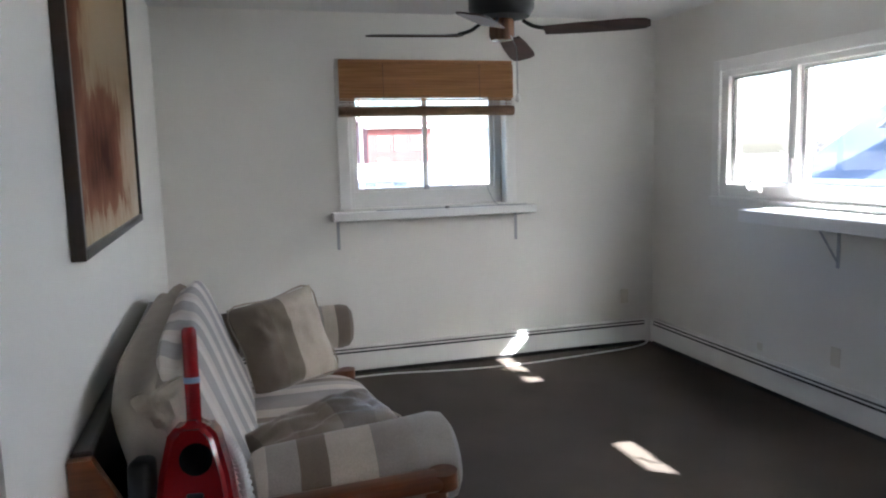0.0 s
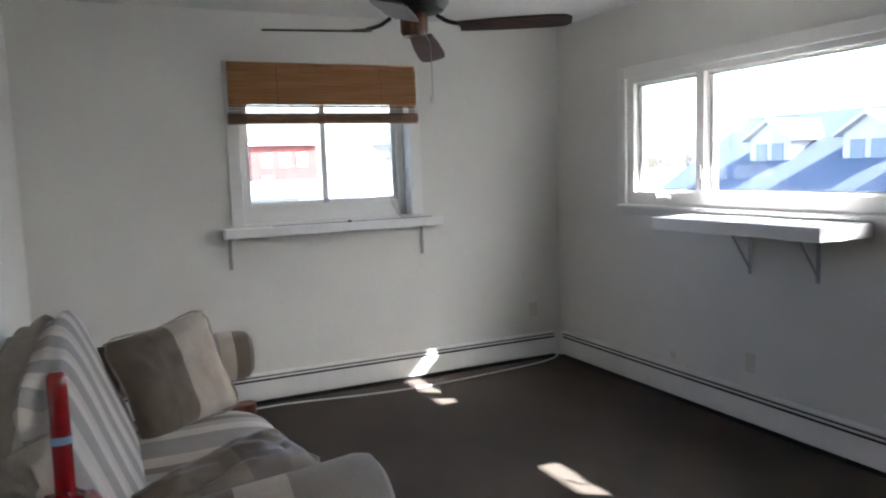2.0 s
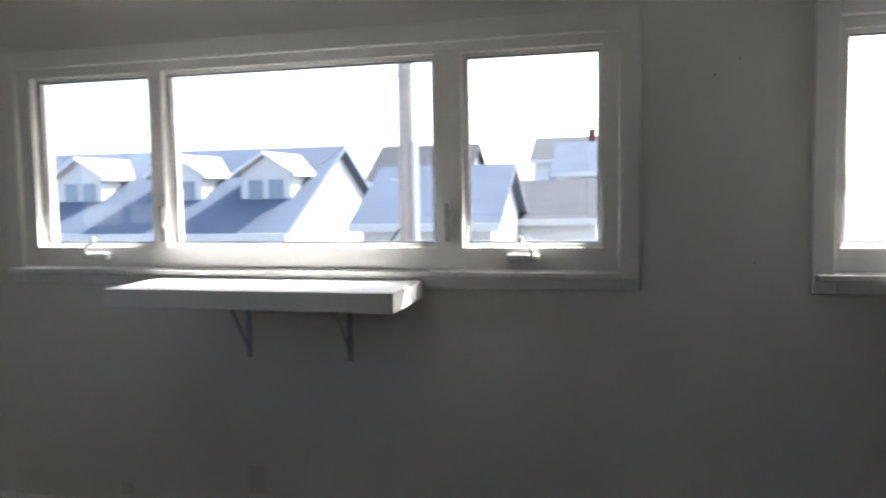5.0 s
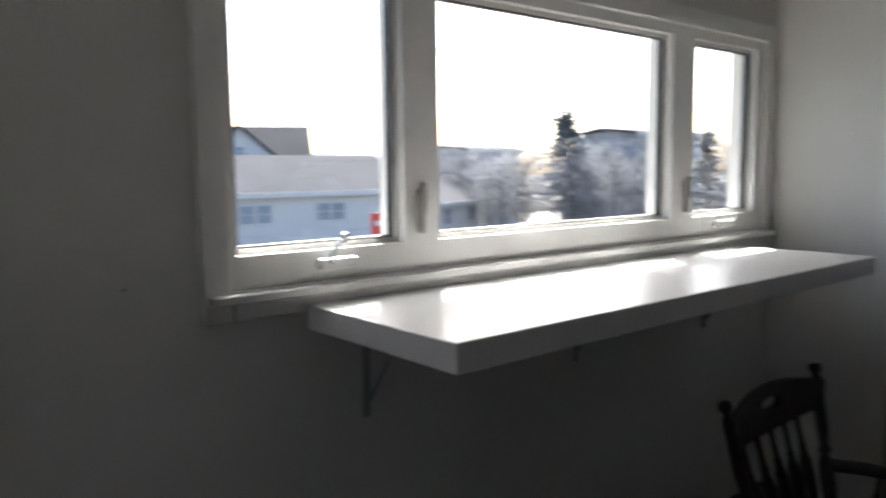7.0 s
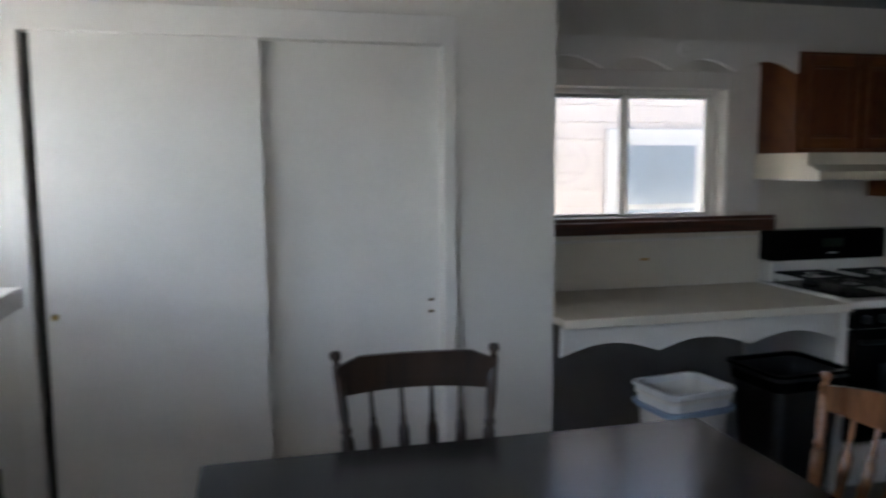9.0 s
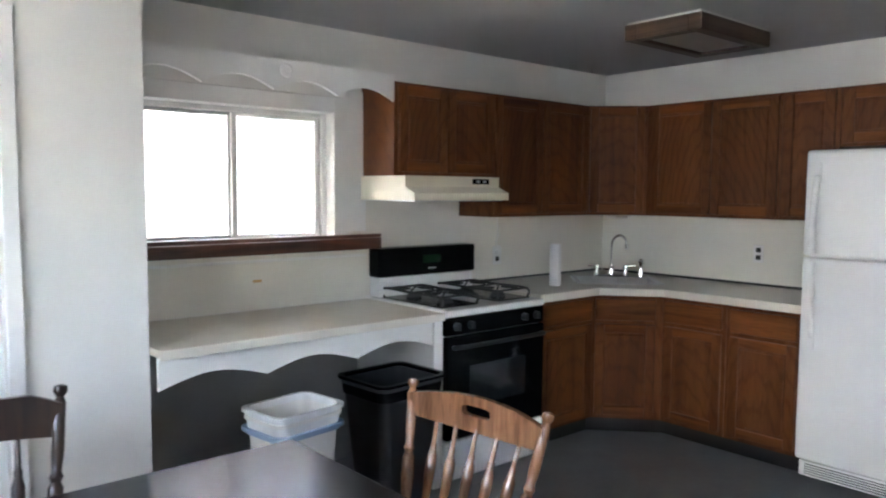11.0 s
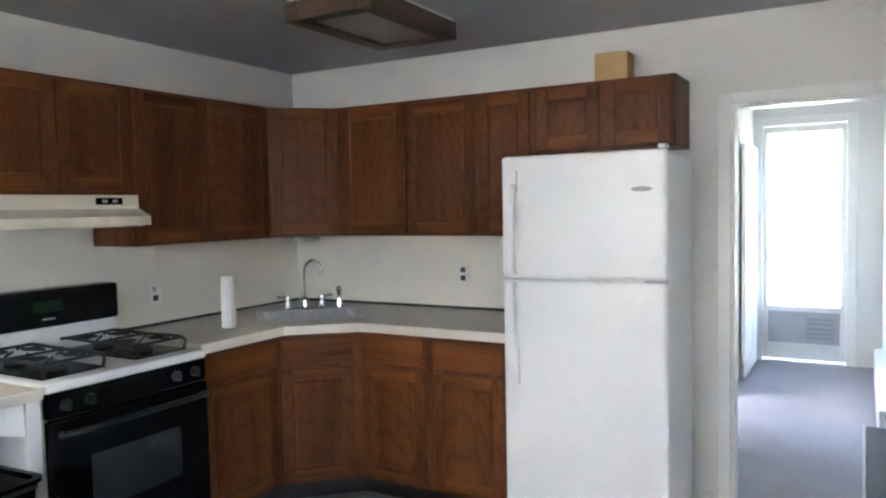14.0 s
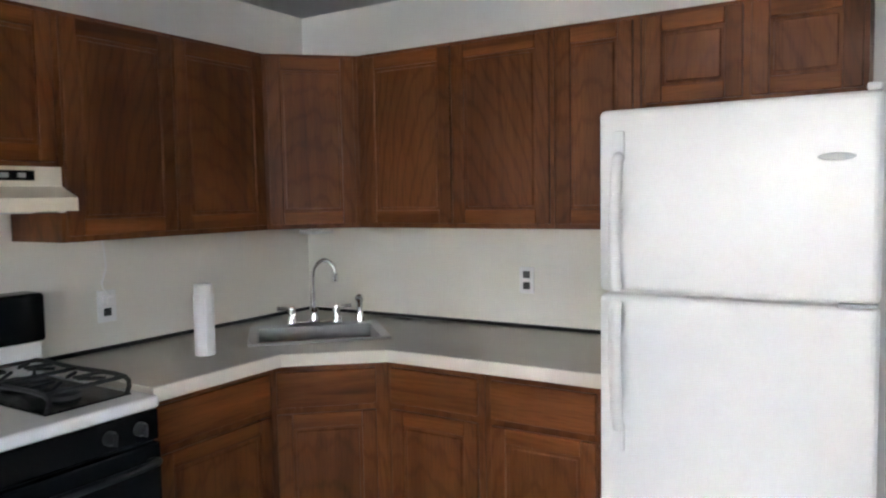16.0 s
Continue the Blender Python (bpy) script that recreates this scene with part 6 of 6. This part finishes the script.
def house(label, x, y, w, d, eave, ridge, wall_m, roof_m, turn=0.0, dormers=(), windows=(), gable_windows=()):
    """A gabled house; the ridge runs along its local y; w across, d along; its west wall faces the viewer."""
    h = thing("house", (x, y, GZ), label, "house", "neighbouring houses")
    M = Matrix.Translation((x, y, 0)) @ Matrix.Rotation(radians(turn), 4, "Z")
    bm = slab(bmesh.new(), [(-w / 2, GZ), (w / 2, GZ), (w / 2, eave), (0, ridge), (-w / 2, eave)], d, M @ Matrix(((1, 0, 0, 0), (0, 0, -1, d / 2), (0, 1, 0, 0), (0, 0, 0, 1))))
    part("wall", bm, wall_m, h)
    s = (ridge - eave) / (w / 2)
    o = 0.35
    for sg in (-1, 1):
        rb = slab(bmesh.new(), [(sg * (w / 2 + o), eave - o * s + 0.02), (0, ridge + 0.02), (0, ridge + 0.2), (sg * (w / 2 + o), eave - o * s + 0.2)], d + 2 * o, M @ Matrix(((1, 0, 0, 0), (0, 0, -1, d / 2 + o), (0, 1, 0, 0), (0, 0, 0, 1))))
        part("roof", rb, roof_m, h)
    fb = bmesh.new()
    box(fb, -w / 2 - o - 0.05, -w / 2 - o, -d / 2 - o, d / 2 + o, eave - o * s - 0.06, eave - o * s + 0.2, m=M)
    part("gutter", fb, SIDING, h)

    def win(m, u, z, ww, hh):
        f = part("window", B(u - ww / 2 - 0.08, u + ww / 2 + 0.08, z - 0.08, z + hh + 0.08, 0, 0.05, m=m), SIDING, h, "white window frame")
        for k in (0, 1):
            part("pane", B(u - ww / 2, u + ww / 2, z + k * hh / 2 + 0.02, z + (k + 1) * hh / 2 - 0.02, 0.05, 0.07, m=m), PANE, f, "dark far pane")
    west = M @ Matrix(((0, 0, -1, -w / 2), (-1, 0, 0, 0), (0, 1, 0, 0), (0, 0, 0, 1)))
    south = M @ Matrix(((1, 0, 0, 0), (0, 0, -1, -d / 2), (0, 1, 0, 0), (0, 0, 0, 1)))
    for u, z, ww, hh in windows:
        win(west, u, z, ww, hh)
    for u, z, ww, hh in gable_windows:
        win(south, u, z, ww, hh)
    for v in dormers:
        zb = eave + 0.9
        xb = -w / 2 + 0.9 / s
        zt = zb + 1.05
        dw = 1.9
        db = part("dormer", B(xb, xb + 2.4, v - dw / 2, v + dw / 2, zb - 0.6, zt, m=M), SIDING, h, "white dormer")
        rb = bmesh.new()
        for sg in (-1, 1):
            slab(rb, [(v + sg * (dw / 2 + 0.25), zt - 0.1), (v, zt + 0.65), (v, zt + 0.77), (v + sg * (dw / 2 + 0.25), zt + 0.02)], 3.2, M @ Matrix(((0, 0, 1, xb - 0.25), (1, 0, 0, 0), (0, 1, 0, 0), (0, 0, 0, 1))))
        slab(rb, [(v - dw / 2, zt), (v + dw / 2, zt), (v, zt + 0.62)], 0.1, M @ Matrix(((0, 0, 1, xb), (1, 0, 0, 0), (0, 1, 0, 0), (0, 0, 0, 1))))
        part("dormer_roof", rb, SIDING, db)
        dm = M @ Matrix(((0, 0, -1, xb), (-1, 0, 0, 0), (0, 1, 0, 0), (0, 0, 0, 1)))
        for k in (-0.38, 0.38):
            part("dormer_window", B(-v + k - 0.26, -v + k + 0.26, zb + 0.1, zb + 0.85, 0, 0.04, m=dm), PANE, db, "dark dormer window")
    return h


house("white house with a blue-grey roof and three dormers", 24.2, 13.6, 10.0, 12.6, 0.30, 3.15, SIDING, ROOFBLUE, 0, (-5.0, -1.6, 2.5), [(-3, -2.2, 1.0, 1.4), (0, -2.2, 1.0, 1.4), (3, -2.2, 1.0, 1.4)], [(0.9, 0.9, 0.7, 0.9), (-2.5, -2.0, 1, 1.4), (2.5, -2.0, 1, 1.4)])
house("low white cottage with a blue-grey roof", 24.0, 2.9, 6.6, 4.4, 0.5, 2.3, SIDING, ROOFBLUE, 0, (), [(-1, -2.0, 1, 1.3), (1.2, -2.0, 1, 1.3)], [(0, -1.8, 1, 1.3)])
house("pale grey house roof behind the cottage", 30.0, -0.6, 6.0, 3.6, 0.35, 1.75, SIDING, ROOFGREY, 0, (), [(0, -2, 1, 1.2)], [(0, -0.4, 0.8, 1)])
house("tall white house with a dark gabled roof", 47.5, -25.6, 8.0, 9.5, 2.3, 4.5, SIDING, ROOFDARK, -27, (), [(-2.5, 0.6, 0.9, 1.4), (2.4, 0.6, 0.9, 1.4), (-2.5, -2.2, 0.9, 1.4)])
house("white cross gable in front of the tall house", 43.6, -24.2, 5.6, 4.0, 1.9, 4.3, SIDING, ROOFDARK, -117, (), [], [(0, 2.5, 0.5, 0.6), (-1.4, 0.4, 0.8, 1.2), (1.4, 0.6, 0.8, 1.2), (-1.4, -2.0, 0.8, 1.2)])
house("long pale house with paired windows", 35.5, -22.8, 7.0, 11.5, 0.5, 2.25, SIDING, ROOFGREY, -2, (), [(-3.6, -1.0, 0.7, 0.9), (-2.7, -1.0, 0.7, 0.9), (0.6, -1.0, 0.7, 0.9), (1.5, -1.0, 0.7, 0.9)])
house("pale bungalow beyond the street", 40.0, -36.0, 7.0, 12.0, -0.6, 1.0, SIDING, ROOFGREY, 25, (), [(-3, -2.0, 0.9, 1.0), (1, -2.0, 0.9, 1.0)])
house("small white shed with a pale roof", 52.0, -12.0, 8.0, 9.0, 0.6, 2.8, SIDING, ROOFGREY, -15, (), [(0, -1.5, 1, 1.2)])
house("grey house with a broad roof behind the cottages", 45.0, 9.0, 7.0, 6.0, 2.2, 4.4, GREYSIDE, ROOFGREY, 0)
house("house with a blue-grey roof behind the cottages", 45.0, -1.6, 7.0, 4.0, 2.5, 4.3, SIDING, ROOFBLUE, 0, (), [(0, 1.0, 0.9, 1.1)])
far_h = house("far pale house with a brick chimney", 62.0, 0.4, 8.0, 6.6, 3.9, 5.8, SIDING, ROOFGREY, 0, (), [(-1.6, 1.8, 0.9, 1.2), (0.8, 1.8, 0.9, 1.2)])
part("chimney", B(59.7, 60.3, -1.2, -0.6, 4.0, 6.4, r=0.02), BRICKRED, far_h, "brick chimney")
house("far grey house with a chimney", 60.0, -8.0, 8.0, 12.0, 1.4, 4.2, GREYSIDE, ROOFGREY, 10)
house("far white house among trees", 62.0, -44.0, 9.0, 12.0, 0.5, 3.0, SIDING, ROOFLIGHT, 20, (), [(-2, -1.5, 1, 1.2), (2, -1.5, 1, 1.2)])
# to the north
house("red brick building with a flat-pitched roof", 12.4, 66.0, 8.0, 6.0, 4.2, 4.9, BRICKRED, BRICKRED, 90, (), [(-1.6, 2.2, 0.8, 1.1), (0, 2.2, 0.8, 1.1), (1.6, 2.2, 0.8, 1.1), (-1.6, 0.2, 0.8, 1.1)])
house("white gabled house near the sliding window", 8.9, 30.0, 4.2, 7.0, 0.35, 1.75, SIDING, ROOFLIGHT, 0, (), [], [(0, 0.0, 0.6, 0.7)])
house("white house behind with a pale roof", 21.0, 52.0, 6.0, 8.0, 1.4, 3.6, SIDING, ROOFGREY, 35, (), [(0, 0.2, 0.8, 1)], [(0, 0.5, 0.8, 1)])
house("low pale building under the brick one", 7.5, 44.0, 5.0, 8.0, 0.2, 0.9, GREYSIDE, ROOFLIGHT, 90, (), [(-2, -0.9, 0.9, 0.8), (0, -0.9, 0.9, 0.8), (2, -0.9, 0.9, 0.8)])
house("far reddish brick house with grey roof", 24.0, 80.0, 8.0, 10.0, 1.2, 3.4, BRICKRED, ROOFGREY, 90)

neighbour = thing("neighbour_wall", (-3.5, -9.2, GZ), "pale sided wall of the next house with a window", "house")
bm = bmesh.new()
for k in range(44):
    z = GZ + k * 0.13
    slab(bm, [(-9.25, z), (-9.25, z + 0.13), (-9.198, z + 0.129), (-9.192, z)], 9.0, Matrix(((0, 0, 1, -9.0), (1, 0, 0, 0), (0, 1, 0, 0), (0, 0, 0, 1))))
part("siding", bm, PALE, neighbour, "overlapping pale siding boards")
part("eave", B(-9.0, 0.0, -9.6, -8.95, 2.42, 2.6), SIDING, neighbour)
nw = part("window_frame", B(-4.86, -3.98, -9.19, -9.15, 0.7, 1.85, r=0.01), SIDING, neighbour, "white window frame")
for z0, z1 in ((0.78, 1.22), (1.26, 1.72)):
    part("pane", B(-4.74, -4.1, -9.15, -9.14, z0, z1), PANE, nw, "grey reflecting pane")

pole = thing("utility_pole", (6.6, -0.66, GZ), "weathered wooden utility pole beside the street", "utility pole")
part("shaft", rod(bmesh.new(), (6.6, -0.66, GZ), (6.6, -0.68, 8.5), 0.13, 0.085, 16), POLEWOOD, pole, smooth=True)
part("riser_pipe", rod(bmesh.new(), (6.53, -0.81, GZ), (6.53, -0.79, 2.2), 0.045, seg=12), GREYMETAL, pole, "grey conduit strapped to the pole", smooth=True)
for z in (-1.0, 0.4, 1.7):
    part("step_bolt", rod(bmesh.new(), (6.52, -0.58, z), (6.5, -0.46, z), 0.012, seg=8), GREYMETAL, pole)
part("crossarm", B(6.54, 6.66, -1.8, 0.5, 7.6, 7.75, r=0.01), POLEWOOD, pole)
for i, (a, b, sag) in enumerate((((6.6, -0.66, 5.2), (13, -40, 4.4), 0.9), ((6.6, -0.66, 4.6), (13, -40, 3.4), 0.8), ((6.6, -0.66, 3.2), (24, 8.2, 2.6), 0.3), ((6.6, -0.66, 3.0), (30, -20, 0.5), 0.5), ((6.6, -0.66, 4.3), (13, 45, 5.2), 0.9), ((6.6, -0.66, 1.2), (7.4, 2.6, -2.6), 0.0))):
    a, b = Vector(a), Vector(b)
    pts = [a.lerp(b, t / 16) - Vector((0, 0, sag * 4 * (t / 16) * (1 - t / 16))) for t in range(17)]
    part("wire", tube(bmesh.new(), pts, 0.014, 5), BLACKMAT, pole)
pole2 = thing("utility_pole", (3.0, 30.0, GZ), "thin wooden pole beyond the sliding window", "utility pole")
part("shaft", rod(bmesh.new(), (3.0, 30, GZ), (3.0, 30, 6.2), 0.11, 0.08, 10), POLEWOOD, pole2, smooth=True)


def tree(name, x, y, h, spread, label, evergreen, seed):
    """A tapered trunk with limbs and a crown of many small clumps or twigs."""
    rnd = random.Random(seed)
    t = thing(name, (x, y, GZ), label, "tree", "trees beyond the houses")
    tb = bmesh.new()
    rod(tb, (x, y, GZ), (x + rnd.uniform(-0.2, 0.2), y, GZ + h * 0.92), 0.02 * h, 0.005 * h, 8)
    cb = bmesh.new()
    n = 76 if evergreen else 80
    for i in range(n):
        f = (i + 0.5) / n
        z = GZ + h * (0.25 + 0.72 * f)
        a = rnd.uniform(0, 2 * math.pi)
        L = spread * ((1.05 - f) if evergreen else (0.55 + 0.5 * math.sin(math.pi * f))) * rnd.uniform(0.55, 1.0)
        p0 = Vector((x, y, z - (0 if evergreen else 0.15 * h)))
        p1 = Vector((x + L * math.cos(a), y + L * math.sin(a), z + (rnd.uniform(-0.3, 0.1) if evergreen else rnd.uniform(0.05, 0.25) * h * 0.5)))
        twig(tb, p0, p1, 0.0035 * h, 0.001 * h, 5)
        for k in range(20 if evergreen else 15):
            q = p0.lerp(p1, rnd.uniform(0.25, 1.05)) + Vector((rnd.gauss(0, 0.12), rnd.gauss(0, 0.12), rnd.gauss(0, 0.08))) * spread * 0.5
            if evergreen:
                s = rnd.uniform(0.12, 0.32) * spread * 0.42
                vs = [cb.verts.new(q + Vector((rnd.uniform(-1, 1), rnd.uniform(-1, 1), rnd.uniform(-0.35, 0.35))) * s) for _ in range(4)]
                for tri in ((0, 1, 2), (0, 2, 3), (1, 2, 3), (0, 1, 3)):
                    cb.faces.new([vs[j] for j in tri])
            else:
                e = q + Vector((rnd.uniform(-1, 1), rnd.uniform(-1, 1), rnd.uniform(0, 1))) * 0.16 * spread
                twig(cb, q, e, 0.003 * h, 0.0013 * h)
    part("trunk", tb, BARK, t)
    part("crown", cb, NEEDLE if evergreen else TWIG, t, "ragged evergreen crown in hazed grey" if evergreen else "fine bare twigs")
    return t


house("grey flat-topped house among the trees", 47.0, -47.0, 5.6, 7.0, 3.1, 3.4, GREYSIDE, ROOFGREY, 8, (), [(-1.5, 1.0, 0.8, 1.1), (1.2, 1.0, 0.8, 1.1)], [(-1.4, 1.0, 0.8, 1.1), (1.2, 1.0, 0.8, 1.1)])
house("tall grey house with a flat roof among the trees", 29.4, -47.0, 5.4, 7.0, 3.7, 4.0, GREYSIDE, ROOFGREY, -4, (), [(-1.5, 1.6, 0.8, 1.1), (1.2, 1.6, 0.8, 1.1)], [(-1.4, 1.6, 0.8, 1.1), (1.2, 1.6, 0.8, 1.1), (-1.4, -0.8, 0.8, 1.1)])
tree("evergreen_tree", 30.8, -41.0, 8.6, 3.8, "tall ragged dark evergreen tree", True, 1)
for i, (x, h) in enumerate(((45.5, 5.8), (42.5, 5.4), (36.8, 5.6), (34.2, 5.7), (28.6, 5.9), (27.0, 5.2), (25.0, 6.0), (17.4, 6.0))):
    tree("bare_tree", x, -38.5 - 0.7 * (i % 3), h, 2.6, "bare winter tree with fine twigs in hazed grey", False, 60 + i)
tree("evergreen_tree", 23.5, -41.0, 7.0, 2.6, "broad dark evergreen tree", True, 2)
tree("evergreen_tree", 20.0, -40.0, 6.9, 2.4, "dense dark evergreen near the houses", True, 3)
for i, (x, y, h) in enumerate(((47, -42, 6.6), (44, -44, 6.9), (41, -41, 6.4), (38, -44, 6.8), (35.5, -42, 6.2), (33, -44, 6.6), (28.5, -43, 6.6), (26, -44, 6.9), (22, -46, 6.8), (18, -44, 6.8), (15, -41, 6.6), (30, 24, 5.6), (27, 27, 6.0), (50, -15, 5.5), (44, -9, 5.4), (14, 46, 5.4), (18, 44, 5.2), (16, 50, 6.2))):
    tree("bare_tree", x, y, h, 2.7, "bare winter tree with fine twigs in hazed grey", False, 20 + i)
woods = bmesh.new()
rnd = random.Random(77)
for i in range(1300):
    x = rnd.uniform(-10, 95)
    y = -62 - rnd.uniform(0, 14) - 0.1 * x
    z = GZ + abs(rnd.gauss(0, 1)) * 2.6
    q = Vector((x, y, z))
    s = rnd.uniform(0.3, 0.9)
    vs = [woods.verts.new(q + Vector((rnd.uniform(-1, 1), rnd.uniform(-1, 1), rnd.uniform(-0.7, 0.7))) * s) for _ in range(4)]
    for f in ((0, 1, 2), (0, 2, 3), (1, 2, 3), (0, 1, 3)):
        woods.faces.new([vs[j] for j in f])
solid("far_woods", woods, TWIG, "winter scrub and woods far behind the houses, haze in their grey", "woods", "stuff")


def car(x, y, turn, material, label):
    c = thing("car", (x, y, GZ), label, "car")
    M = pose(x, y, GZ + 0.02, rz=turn)
    bm = slab(bmesh.new(), [(-2.1, 0.3), (2.1, 0.3), (2.15, 0.7), (1.2, 0.88), (0.6, 1.4), (-1.0, 1.42), (-1.7, 0.95), (-2.15, 0.85)], 1.7, M @ Matrix(((1, 0, 0, 0), (0, 0, -1, 0.85), (0, 1, 0, 0), (0, 0, 0, 1))))
    bmesh.ops.bevel(bm, geom=[e for e in bm.edges if len(e.link_faces) == 2 and e.calc_face_angle(0) > 0.5], offset=0.08, segments=2, affect="EDGES")
    part("body", bm, material, c)
    for s in (-1, 1):
        part("side_window", slab(bmesh.new(), [(-1.3, 0.95), (1.0, 0.93), (0.55, 1.32), (-0.95, 1.34)], 0.02, M @ Matrix(((1, 0, 0, 0), (0, 0, -1, 0.86 * s + 0.01), (0, 1, 0, 0), (0, 0, 0, 1)))), PANE, c)
        for u in (-1.35, 1.35):
            w = part("wheel", lathe(bmesh.new(), [(0.31, -0.1), (0.33, -0.06), (0.33, 0.06), (0.31, 0.1), (0.2, 0.1)], M @ between((u, 0.76 * s, 0.33), (u, 2 * s, 0.33)), 18), BLACKMAT, c)
            part("rim", lathe(bmesh.new(), [(0.19, 0.1), (0.17, 0.112), (0.04, 0.115)], M @ between((u, 0.76 * s, 0.33), (u, 2 * s, 0.33)), 14), GREYMETAL, w)
    return c


car(24.0, -20.5, 70, surf("dark_blue_car_paint", (0.03, 0.04, 0.06), 0.2), "dark parked car beside the long house")
car(1.5, 30.0, 0, surf("white_car_paint", (0.75, 0.75, 0.75), 0.25), "white parked van beyond the sliding window")
sign = thing("sign", (20.0, -18.6, GZ), "small red and white street sign", "sign")
part("post", rod(bmesh.new(), (20, -18.6, GZ), (20, -18.6, -0.2), 0.04), GREYMETAL, sign)
part("plate", B(19.94, 19.97, -19.1, -18.1, -0.7, 0.05, r=0.01), surf("red_sign", (0.5, 0.05, 0.04), 0.5), sign, "red plate")
part("lettering_bar", B(19.93, 19.94, -18.95, -18.25, -0.4, -0.22), SIDING, sign, "white bar of unreadable writing")
